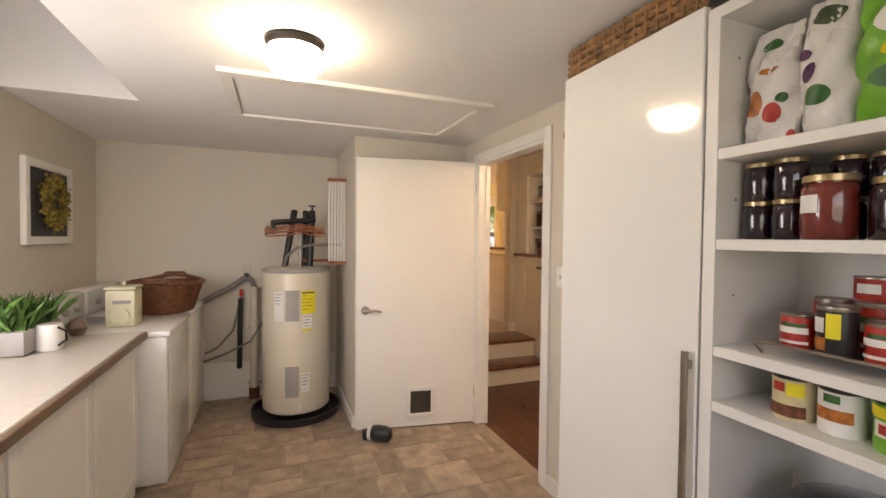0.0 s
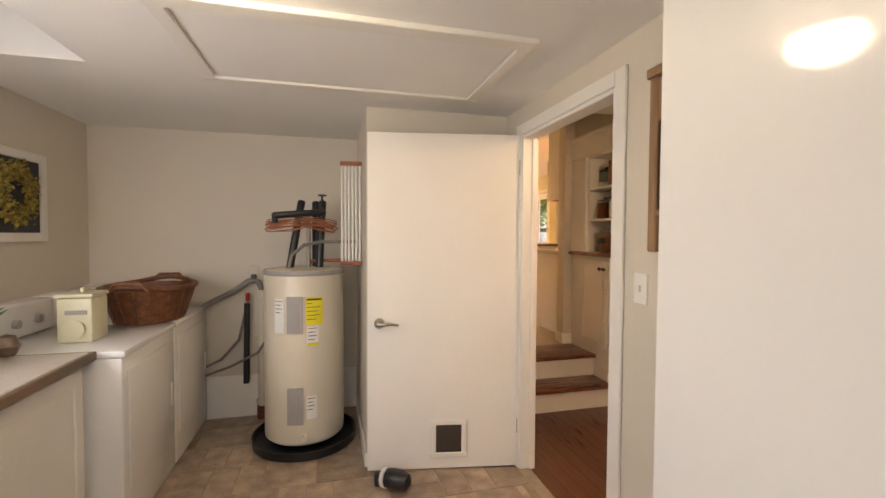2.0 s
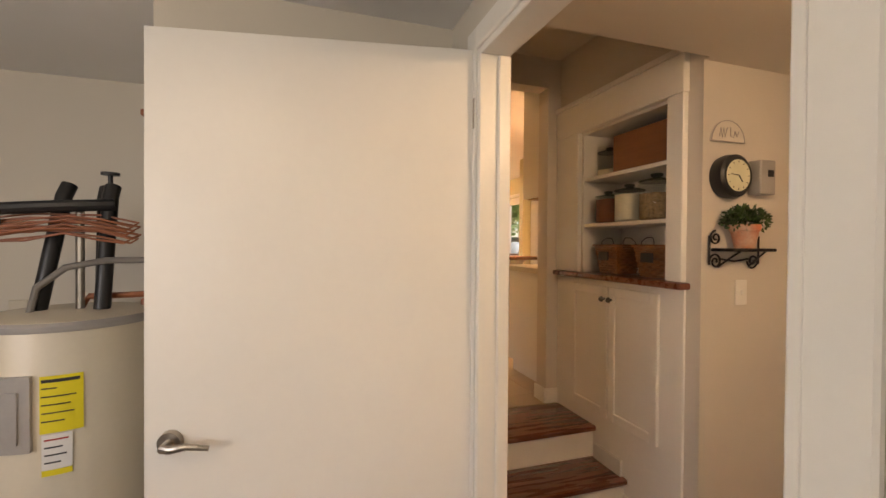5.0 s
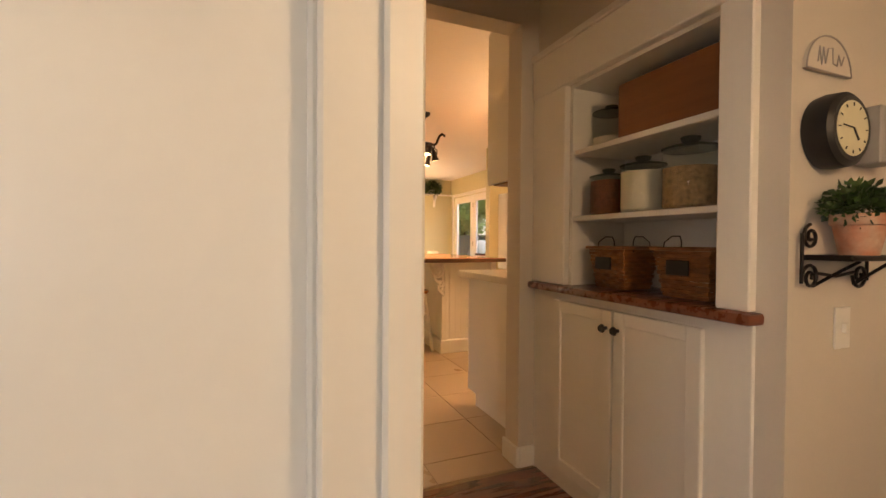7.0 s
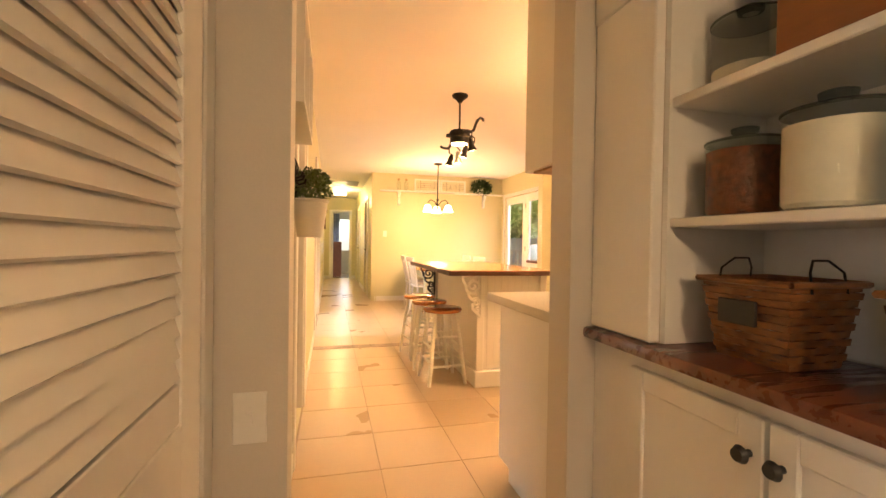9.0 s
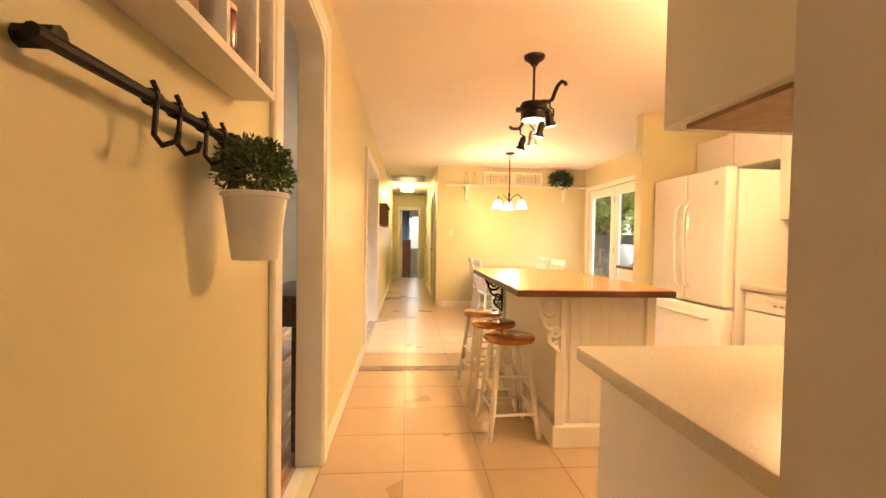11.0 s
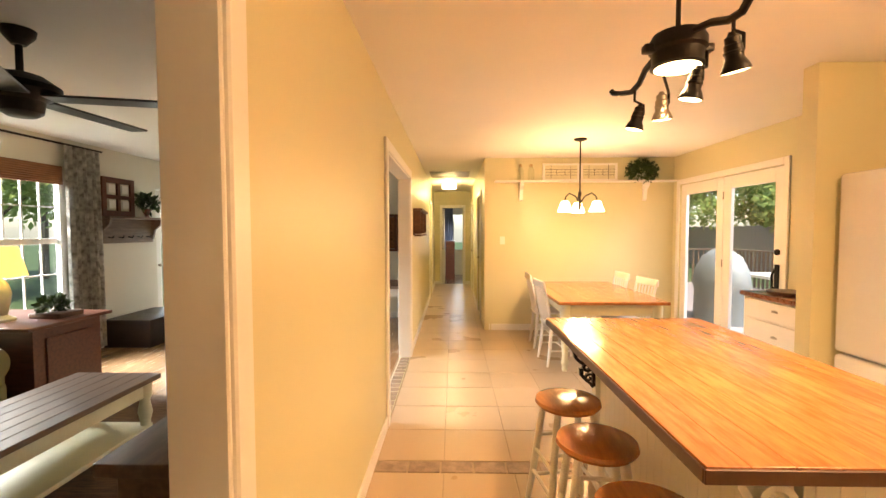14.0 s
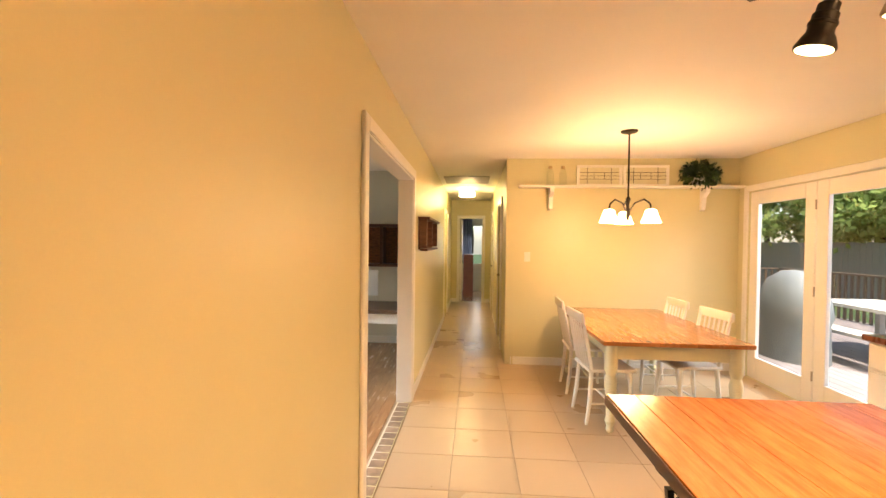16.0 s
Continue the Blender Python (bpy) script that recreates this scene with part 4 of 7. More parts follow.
def can(name, x, y, z, r, h, body, label, prints, lid=None, cat="can"):
    """A can with printed fields (material, start angle, end angle, lower, upper share of its height)."""
    t = thing(name, (x, y, z), label, cat)
    part("can", lathe([(r * .97, 0), (r, .004), (r, h * .94), (r * .95, h), (0, h)], (x, y, z), 24), body, t)
    for i, (m, a0, a1, z0, z1) in enumerate(prints):
        part("printed_field", wrap(x, y, z, r + .0006 * (i + 1), a0, a1, h * z0, h * z1), m, t)
    part("lid", lathe([(r * 1.02, h * .90), (r * 1.03, h * .91), (r * 1.03, h * .985), (r * .98, h), (0, h + .001)], (x, y, z), 24, caps=False), lid or M_NICKEL, t)
    return t


M_GREENP = mat("green_print", (0.04, 0.16, 0.03), 0.4, vary=0.2, grain=40)
M_ORANGE = mat("orange_print", (0.55, 0.18, 0.03), 0.4, vary=0.25, grain=50)
M_PURPLE = mat("purple_print", (0.10, 0.02, 0.09), 0.4, vary=0.25, grain=50)
M_CREAMPK = mat("cream_print", (0.66, 0.58, 0.34), 0.4, vary=0.1, grain=30)
JX = 1.19
for x, y in ((JX, 0.555), (JX - .01, 0.477), (JX + .07, 0.40), (JX + .09, 0.33), (JX + .10, 0.26)):
    for j in range(2):
        jar("jam_jar", x + .004 * j, y, S3 + 0.1005 * j, 0.036, 0.099, M_JAM, M_LID, "dark berry jam jar with a gold lid", group="pantry jam jars")
pj = jar("preserve_jar", JX - .03, 0.385, S3, 0.052, 0.145, M_JAMRED, M_LID, "large jar of red preserve with a gold lid")
part("paper_label", wrap(JX - .03, 0.385, S3, 0.0525, 140, 185, .06, .10), M_PAPER, pj, "oval white label")
jar("preserve_jar", JX - .02, 0.275, S3, 0.040, 0.13, M_JAM, M_LID, "jar of dark preserve with a pale lid")
jar("pickle_jar", JX, 0.185, S3, 0.040, 0.13, mat("olive_pickle", (0.08, 0.09, 0.02), 0.2, vary=0.2, grain=30), M_LID, "jar of green pickles")
wr = thing("wire_riser", (1.25, 0.25, S2), "low chrome wire riser on the pantry shelf", "rack")
part("riser_plate", box((1.13, 1.36, -.02, .49, S2 + .026, S2 + .029)), M_NICKEL, wr, "thin metal shelf plate")
for x in (1.13, 1.36):
    part("wire", tube([(x, 0.50, S2 + .003), (x, 0.52, S2 + .02), (x, 0.49, S2 + 0.030), (x, 0.0, S2 + 0.030), (x, -0.02, S2 + .003)], 0.004, 6), M_NICKEL, wr)
RZ = S2 + .029
RED_CAN = [(M_GREENP, 150, 230, .62, .72), (M_PAPER, 130, 235, .42, .60), (M_PAPER, 130, 235, .12, .20)]
DARK_CAN = [(M_YELLOW, 175, 215, .35, .85), (M_ORANGE, 125, 175, .10, .35), (M_PAPER, 130, 170, .45, .75)]
for x, y, h, m, prints in ((1.175, 0.445, .080, M_RED, RED_CAN), (1.165, 0.365, .110, M_BLACK, DARK_CAN), (1.18, 0.285, .085, M_RED, RED_CAN), (1.175, 0.205, .10, M_PAPER, [(M_RED, 120, 240, .5, .9), (M_GREENP, 140, 200, .15, .35)]), (1.18, .125, .085, M_RED, RED_CAN),
                           (1.27, 0.425, .115, M_PAPER, [(M_RED, 120, 240, .45, .9)]), (1.27, 0.345, .115, M_RED, RED_CAN), (1.27, 0.265, .115, M_PAPER, [(M_RED, 120, 240, .3, .8)]), (1.27, 0.185, .115, M_RED, RED_CAN)):
    can("food_can", x, y, RZ, 0.036, h, m, "small printed food can on a wire riser", prints)
for y in (0.36, 0.26):
    cn = can("food_can", 1.31, y, RZ + .116, 0.042, .055, M_RED, "flat red food tin stacked on other cans", [(M_PAPER, 150, 210, .3, .7)])
TIN1 = [(M_BEAN, 120, 240, .08, .34), (M_RED, 150, 185, .62, .82), (M_YELLOW, 190, 235, .55, .85)]
TIN2 = [(M_ORANGE, 130, 230, .30, .55), (M_GREENP, 160, 200, .68, .85)]
TIN3 = [(M_YELLOW, 120, 240, .65, .85), (M_PAPER, 140, 220, .30, .60), (M_RED, 150, 180, .36, .54)]
can("coffee_tin", 1.18, 0.455, S1, 0.043, 0.108, M_CREAMPK, "cream printed coffee tin with a black lid", TIN1, M_BLACK)
can("coffee_tin", 1.185, 0.360, S1, 0.043, 0.106, M_PAPER, "white printed tin with an orange band", TIN2, M_BLACK)
can("snack_tin", 1.19, 0.250, S1, 0.055, 0.110, M_GREENPK, "green and yellow printed canister", TIN3, M_BLACK)
can("snack_tin", 1.20, 0.130, S1, 0.055, 0.110, M_GREENPK, "green and yellow printed canister", TIN3, M_BLACK)
cd = thing("cake_dome", (1.265, 0.34, 0.508), "dark clear plastic cake dome on a low shelf", "container")
part("dome", lathe([(0.15, 0.02), (0.16, 0.03), (0.16, 0.26), (0.145, 0.31), (0.05, 0.335), (0, 0.34)], (1.265, 0.34, 0.508), 32, caps=False), mat("smoky_plastic_dome", (0.05, 0.045, 0.06), 0.12, vary=0.05, coat=.5), cd)
part("base_plate", lathe([(0.165, 0), (0.17, 0.01), (0.165, 0.022), (0, .022)], (1.265, 0.34, 0.508), 32), M_BLACK, cd)


def bag(name, x, y, z, w, h, m, label, prints, seed):
    """A crumpled pouch, sealed flat at the top, with printed fields lying on its face."""
    t = thing(name, (x, y, z), label, "bag")
    q = random.Random(seed)
    waves = [(q.uniform(3, 9), q.uniform(6, 22), q.uniform(0, 6.28), q.uniform(.001, .0035)) for _ in range(7)]

    def skin(a, v, out=0.0):
        belly = math.sin(math.pi * min(1.0, 0.16 + v * 0.80)) ** .7
        dd, ww = 0.055 * belly * (1 - .55 * v * v) + .005, w / 2 * (0.95 + .10 * math.sin(v * 3.1) - .30 * max(0, v - .6))
        n = sum(k * math.sin(f * a + g * v + p) for f, g, p, k in waves)
        return (x + (dd + n + out) * math.sin(a), y + (ww + n + out) * math.cos(a), z + h * v)

    def sheet(a0, a1, v0, v1, na, nv, out, loop):
        bm = bmesh.new()
        mid = (v0 + v1) / 2

        def level(i, j):
            v = v0 + (v1 - v0) * j / nv
            return v if loop else mid + (v - mid) * math.sqrt(max(.06, 1 - (2 * i / na - 1) ** 2))

        rows = [[bm.verts.new(skin(a0 + (a1 - a0) * i / na, level(i, j), out)) for i in range(na if loop else na + 1)] for j in range(nv + 1)]
        for p, r in zip(rows, rows[1:]):
            for i in range(na):
                k = (i + 1) % len(p)
                bm.faces.new((p[i], p[k], r[k], r[i]))
        if loop:
            bm.faces.new(rows[0][::-1])
            bm.faces.new(rows[-1])
        return bm

    part("bag_body", sheet(0, 2 * math.pi, 0, 1, 30, 22, 0, True), m, t)
    for pm, a0, a1, v0, v1 in prints:
        part("printed_field", sheet(radians(a0), radians(a1), v0, v1, 8, 6, .0015, False), pm, t)
    return t


M_POUCH = mat("white_foil_pouch", (0.70, 0.68, 0.65), 0.28, vary=0.05, grain=12)
bag("chip_bag", 1.20, 0.520, S4, 0.125, 0.30, M_POUCH, "white snack bag printed with red fruit", [(M_RED, 238, 275, .18, .34), (M_ORANGE, 275, 318, .26, .48), (M_GREENP, 225, 250, .33, .41), (M_GREENP, 250, 300, .80, .90), (M_ORANGE, 250, 290, .60, .66), (M_RED, 215, 232, .02, .10)], 5)
bag("chip_bag", 1.20, 0.400, S4, 0.125, 0.32, M_POUCH, "white snack bag printed with dark fruit and leaves", [(M_GREENP, 255, 305, .22, .36), (M_PURPLE, 280, 320, .40, .55), (M_LEAF2, 240, 300, .80, .93), (M_PURPLE, 300, 325, .58, .66)], 9)
bag("snack_bag", 1.18, 0.265, S4, 0.150, 0.325, M_GREENPK, "bright green snack bag", [(M_PAPER, 250, 300, .55, .75), (M_GREENP, 240, 300, .20, .35), (M_YELLOW, 255, 290, .40, .50)], 14)

# washboard and switches on the doorway wall
wbd = thing("washboard", (1.46, 1.52, 1.38), "old wooden washboard with a ribbed metal face", "washboard")
part("side_post", box((1.438, 1.468, 1.672, 1.71, 1.38, 1.99), bevel=0.004, seg=1), M_OAKTRIM, wbd)
part("side_post", box((1.438, 1.468, 1.30, 1.335, 1.38, 1.99), bevel=0.004, seg=1), M_OAKTRIM, wbd)
part("top_rail", box((1.440, 1.466, 1.335, 1.672, 1.83, 1.98), bevel=0.004, seg=1), M_OAKTRIM, wbd)
part("bottom_rail", box((1.440, 1.466, 1.335, 1.672, 1.505, 1.53), bevel=0.004, seg=1), M_OAKTRIM, wbd)
part("head_board", box((1.430, 1.468, 1.29, 1.72, 1.985, 2.02), bevel=0.004, seg=1), M_OAKTRIM, wbd)
for k in range(21):
    part("metal_rib", box((1.449, 1.456, 1.335, 1.672, 1.532 + k * 0.0142, 1.546 + k * 0.0142), bevel=0.003, seg=2), M_ZINC, wbd)


def switch(x, y, z, sgn, label, cat="switch", axis="x"):
    t = thing("light_switch" if cat == "switch" else "wall_outlet", (x, y, z), label, cat)
    if axis == "x":
        part("cover_plate", box((x, x + sgn * 0.006, y - 0.036, y + 0.036, z - 0.058, z + 0.058), bevel=0.002, seg=1), M_PVC if cat != "switch" else M_WHITE, t)
        part("toggle", box((x + sgn * 0.006, x + sgn * 0.016, y - 0.006, y + 0.006, z - 0.012, z + 0.012)), M_WHITE, t)
    else:
        part("cover_plate", box((x - 0.036, x + 0.036, y, y + sgn * 0.006, z - 0.058, z + 0.058), bevel=0.002, seg=1), M_WHITE, t)
        part("toggle", box((x - 0.006, x + 0.006, y + sgn * 0.006, y + sgn * 0.016, z - 0.012, z + 0.012)), M_WHITE, t)


switch(1.47, 1.77, 1.24, -1, "white toggle light switch by the laundry doorway")
switch(1.71, 4.12, 1.12, -1, "white outlet on the wall beside the louvred door", "outlet", "y")
switch(2.92, 11.60, 1.69, -1, "white light switch on the dining wall", "switch", "y")
switch(2.90, 3.09, 1.24, -1, "tan outlet plate below the plant bracket", "outlet", "y")

# ---- landing things ----
cl = thing("louvred_door", (1.62, 3.6, K), "white closet door with louvred upper panel", "door", kind="structure")
part("door_frame", box((1.60, 1.635, 3.245, 3.43, K + .02, 2.40), (1.60, 1.635, 3.905, 4.015, K + .02, 2.40), (1.60, 1.635, 3.43, 3.905, K + .02, 1.20), (1.60, 1.635, 3.43, 3.905, 2.28, 2.40), (1.60, 1.632, 3.43, 3.905, 1.20, 1.27), bevel=0.002, seg=1), M_DOOR, cl)
for k in range(27):
    z = 1.275 + k * 0.037
    part("louvre_slat", panel([(1.612, 3.43, z + 0.046), (1.618, 3.43, z + 0.049), (1.633, 3.43, z + 0.004), (1.627, 3.43, z)], 0.475, 1), M_DOOR, cl)
part("door_backing", box((1.590, 1.610, 3.25, 4.01, K + .02, 2.39)), M_DOOR, cl)
hd = part("door_handle", tube([(1.635, 3.33, 1.26), (1.645, 3.33, 1.26), (1.646, 3.33, 1.26), (1.656, 3.33, 1.26), (1.662, 3.33, 1.26), (1.672, 3.33, 1.26), (1.677, 3.33, 1.26)], [0.024, 0.022, 0.009, 0.009, 0.020, 0.021, 0.010], 16), M_NICKEL, cl, "aged bronze door knob")
for z in (0.55, 2.02):
    part("hinge", box((1.632, 1.642, 4.005, 4.03, z, z + 0.085), bevel=0.002, seg=1), M_NICKEL, cl, "nickel hinge")
trim("trim_louvred_door", [(1.62, 1.638, 3.17, 3.24, K, 2.49), (1.62, 1.638, 4.03, 4.10, K, 2.49), (1.62, 1.638, 3.24, 4.03, 2.42, 2.49)], M_WHITE, "white casing of the closet door")

bk = thing("built_in_bookcase", (2.75, 3.6, K), "white built-in bookcase over a dark wooden ledge", "bookcase")
for s_ in ((2.628, 2.66, 3.165, 3.262, 1.285, 2.16), (2.628, 2.66, 3.955, 4.196, 1.285, 2.16), (2.622, 2.66, 3.16, 4.196, 2.16, 2.34), (2.612, 2.66, 3.15, 4.198, 2.34, 2.37)):
    part("casing_board", box(s_, bevel=0.004, seg=1), M_WHITE, bk)
for s_ in ((2.66, 2.975, 3.262, 3.277, 1.285, 2.16), (2.66, 2.975, 3.94, 3.955, 1.285, 2.16), (2.96, 2.978, 3.277, 3.94, 1.285, 2.16), (2.66, 2.96, 3.277, 3.94, 2.145, 2.16)):
    part("lining_board", box(s_), M_WHITE, bk)
for z in (1.565, 1.852):
    part("shelf", box((2.665, 2.96, 3.277, 3.94, z, z + 0.022), bevel=0.003, seg=1), M_WHITE, bk)
part("ledge", box((2.60, 2.96, 3.145, 4.198, 1.250, 1.283), bevel=0.010), M_DARKWOOD, bk, "dark red-brown wooden ledge")
part("cabinet_body", box((2.645, 2.66, 3.165, 4.197, 0.0, 1.25), bevel=0.002, seg=1), M_WHITE, bk)
for y0, y1, ky in ((3.30, 3.655, 3.63), (3.665, 4.02, 3.69)):
    d = shaker(bk, 2.645, y0, y1, 0.46, 1.215, -1, M_WHITE, w=0.05)
    part("knob", tube([(2.625, ky, 1.145), (2.612, ky, 1.145), (2.604, ky, 1.145), (2.594, ky, 1.145)], [0.007, 0.006, 0.017, 0.012], 14), M_BLACK, d, "black round knob")


def storage_jar(x, y, z, r, h, fill, label, level=0.7):
    t = thing("glass_storage_jar", (x, y, z), label, "jar", "bookcase jars")
    part("glass", lathe([(r * .92, 0), (r, 0.01), (r, h * .82), (r * .90, h * .88)], (x, y, z), 28, caps=False), M_JAR, t)
    part("contents", lathe([(0, 0.004), (r * .90, 0.006), (r * .97, 0.014), (r * .97, h * level), (r * .5, h * level + .006), (0, h * level + .004)], (x, y, z), 28, caps=False), fill, t)
    part("lid", lathe([(r * 1.0, h * .865), (r * 1.03, h * .875), (r * 1.03, h * .895), (r * .95, h * .905), (r * .45, h * .955), (r * .24, h * .965), (r * .22, h * .985), (r * .34, h * 1.0), (r * .36, h * 1.05), (r * .25, h * 1.065), (0, h * 1.065)], (x, y, z), 28, caps=False), M_LIDGLASS, t, "domed glass lid with a knob")


storage_jar(2.76, 3.83, 1.587, 0.075, 0.185, M_BEAN, "glass jar of brown beans with a domed lid", 0.78)
storage_jar(2.76, 3.65, 1.587, 0.082, 0.205, M_FLOUR, "glass jar of white flour with a domed lid", 0.76)
storage_jar(2.76, 3.45, 1.587, 0.088, 0.235, M_OATS, "large glass jar of oats with a domed lid", 0.6)
storage_jar(2.84, 3.325, 1.587, 0.06, 0.24, M_OATS, "tall glass jar with grain", 0.4)
storage_jar(2.78, 3.84, 1.874, 0.075, 0.17, M_FLOUR, "glass jar with a little flour", 0.25)
bx = thing("wooden_crate", (2.80, 3.49, 1.874), "red-brown varnished wooden box on the top shelf", "box")
part("front_board", box((2.70, 2.712, 3.31, 3.72, 1.874, 2.09), bevel=0.002, seg=1), M_CRATE, bx)
part("side_board", box((2.712, 2.93, 3.708, 3.72, 1.874, 2.09)), M_CRATE, bx)
part("side_board", box((2.712, 2.93, 3.31, 3.322, 1.874, 2.09)), M_CRATE, bx)
part("bottom_board", box((2.712, 2.93, 3.322, 3.708, 1.874, 1.885)), M_CRATE, bx)


def splint(cy, w, label):
    """A tapered basket of woven splints: bands waving in and out of upright splints, wire ears."""
    t = thing("splint_basket", (2.78, cy, 1.285), label, "basket", "bookcase baskets")
    H = 0.165

    def ring(v, out=0.0, wave=0.0, phase=0):
        hx, hy = 0.070 + 0.025 * v + out, w / 2 * (0.80 + 0.20 * v) + out
        pts = []
        for ux, uy, n in ((0, 1, 14), (1, 0, 10), (0, -1, 14), (-1, 0, 10)):
            for i in range(n):
                q = 2 * i / n - 1
                bend = wave * (1 if (i // 2 + phase) % 2 else -1)
                x = (-hx - bend, q * hy) if uy == 1 else (q * hx, hy + bend) if ux == 1 else (hx + bend, -q * hy) if uy == -1 else (-q * hx, -hy - bend)
                pts.append((2.785 + x[0], cy + x[1]))
        return pts

    for k in range(11):
        z0, z1 = 1.287 + H * k / 11, 1.287 + H * (k + 1) / 11 - 0.0015
        bm = bmesh.new()
        lo, hi, li, hi2 = [[bm.verts.new((x, y, z)) for x, y in ring((z - 1.287) / H, o, 0.0025, k % 2)] for z, o in ((z0, 0), (z1, 0), (z0, -0.004), (z1, -0.004))]
        n = len(lo)
        for i in range(n):
            j = (i + 1) % n
            bm.faces.new((lo[i], lo[j], hi[j], hi[i]))
            bm.faces.new((hi[i], hi[j], hi2[j], hi2[i]))
            bm.faces.new((li[j], li[i], hi2[i], hi2[j]))
            bm.faces.new((lo[j], lo[i], li[i], li[j]))
        part("splint_band", bm, M_SPLINT, t)
    for z, o in ((1.287 + H, 0.004),):
        ring_pts = [(x, y, z) for x, y in ring(1.0, o)]
        part("rim", tube(ring_pts + ring_pts[:1], 0.007, 6, close=False), M_SPLINT, t)
    part("basket_floor", box((2.72, 2.85, cy - w * .39, cy + w * .39, 1.286, 1.290)), M_SPLINT, t)
    part("label_plate", box((2.676, 2.684, cy - 0.042, cy + 0.042, 1.365, 1.415), bevel=0.002, seg=1), M_BLACK, t, "black label plate")
    for s in (-1, 1):
        yy = cy + s * (w / 2 + .002)
        part("handle", tube([(2.74, yy, 1.435), (2.742, yy - s * .006, 1.475), (2.765, yy - s * .018, 1.497), (2.805, yy - s * .018, 1.497), (2.828, yy - s * .006, 1.475), (2.83, yy, 1.435)], 0.0024, 6), M_IRON, t, "thin bent wire handle")


splint(3.77, 0.195, "woven splint basket with a black label plate")
splint(3.43, 0.215, "larger woven splint basket with a black label plate")

CKY, CKZ = 3.035, 1.765
ck = thing("wall_clock", (2.77, CKY, CKZ), "round black wall clock with a cream face", "clock")
part("case", tube([(2.798, CKY, CKZ), (2.775, CKY, CKZ), (2.742, CKY, CKZ), (2.733, CKY, CKZ)], [0.094, 0.098, 0.094, 0.082], 40), M_BLACK, ck)
part("face", tube([(2.7335, CKY, CKZ), (2.7315, CKY, CKZ)], 0.070, 36), M_TIN, ck, "cream dial")
for k in range(12):
    a = radians(30 * k)
    part("hour_mark", tube([(2.7308, CKY + .056 * math.sin(a), CKZ + .056 * math.cos(a)), (2.7308, CKY + .064 * math.sin(a), CKZ + .064 * math.cos(a))], .0016, 5), M_INK, ck)
part("hour_hand", tube([(2.7295, CKY, CKZ), (2.7295, CKY - .022, CKZ - .028)], .0022, 6), M_INK, ck)
part("minute_hand", tube([(2.728, CKY, CKZ), (2.728, CKY + .048, CKZ + .004)], .0016, 6), M_INK, ck)
sg = thing("wall_sign", (2.79, 3.03, 1.93), "arched off-white wooden sign with wire script", "sign")
arch = [(2.797, 3.03 + 0.10 * math.cos(a), 1.925 + 0.095 * math.sin(a)) for a in (radians(d) for d in range(0, 181, 15))]
part("board", panel(arch, -0.010, 0), M_LANDING, sg)
part("rim_wire", tube([(2.786, y, z) for x, y, z in arch + arch[:1]], 0.0022, 6), M_GREY, sg, "grey edge wire")
part("script_stroke", tube([(2.785, 3.085, 1.945), (2.785, 3.078, 1.985), (2.785, 3.068, 1.94), (2.785, 3.060, 1.985), (2.785, 3.052, 1.945), (2.785, 3.040, 1.985), (2.785, 3.020, 1.99), (2.785, 3.018, 1.95), (2.785, 3.000, 1.945), (2.785, 2.992, 1.975), (2.785, 2.980, 1.95), (2.785, 2.968, 1.975)], 0.0018, 5), M_GREY, sg)
bb = thing("hanging_tin_box", (2.77, 2.90, 1.78), "small grey metal box on the landing wall", "box")
part("box_body", box((2.735, 2.798, 2.80, 2.895, 1.69, 1.845), bevel=0.004, seg=1), M_GREY, bb)
part("dark_window", box((2.733, 2.7355, 2.815, 2.85, 1.77, 1.80)), M_BLACK, bb)
br = thing("plant_bracket", (2.76, 3.0, 1.37), "scrolled black iron wall bracket shelf", "bracket")


def scroll(cx, cy, cz, r, turns=1.6, start=0.0, plane="yz", sgn=1, n=26):
    pts = []
    for i in range(n):
        a = start + sgn * turns * 2 * math.pi * i / (n - 1)
        q = r * (1 - 0.8 * i / (n - 1))
        pts.append((cx, cy + q * math.cos(a), cz + q * math.sin(a)) if plane == "yz" else (cx + q * math.cos(a), cy, cz + q * math.sin(a)))
    return pts


part("shelf_bar", box((2.69, 2.797, 2.85, 3.115, 1.43, 1.444), bevel=0.003, seg=1), M_IRON, br)
for y, s in ((3.10, 1), (2.87, -1)):
    part("scroll", tube(scroll(2.785, y, 1.385, 0.036, sgn=s), 0.0045, 6), M_IRON, br)
    part("scroll", tube(scroll(2.785, y, 1.49, 0.033, sgn=-s, start=1.5), 0.0045, 6), M_IRON, br)
    part("side_bar", tube([(2.785, y + .036 * s, 1.37), (2.785, y + .036 * s, 1.50)], .0045, 6), M_IRON, br)
    part("strut", tube([(2.79, y - s * .02, 1.36), (2.74, y - s * .03, 1.40), (2.70, y - s * .04, 1.43)], .0045, 6), M_IRON, br)
part("cross_rod", tube([(2.785, 3.07, 1.395), (2.785, 2.985, 1.385), (2.785, 2.90, 1.395)], 0.0045, 6), M_IRON, br)
pp = thing("potted_plant", (2.74, 3.0, 1.444), "leafy plant in a worn terracotta pot", "plant")
part("pot", lathe([(0.040, 0), (0.054, 0.075), (0.060, 0.078), (0.062, 0.105), (0.054, 0.105), (0.050, 0.088), (0, 0.088)], (2.735, 2.99, 1.444), 24, caps=False), M_TERRA, pp)
part("foliage", leaves((2.735, 2.99, 1.565), (0.06, 0.12, 0.06), 700, 0.024, rng), M_LEAF, pp)

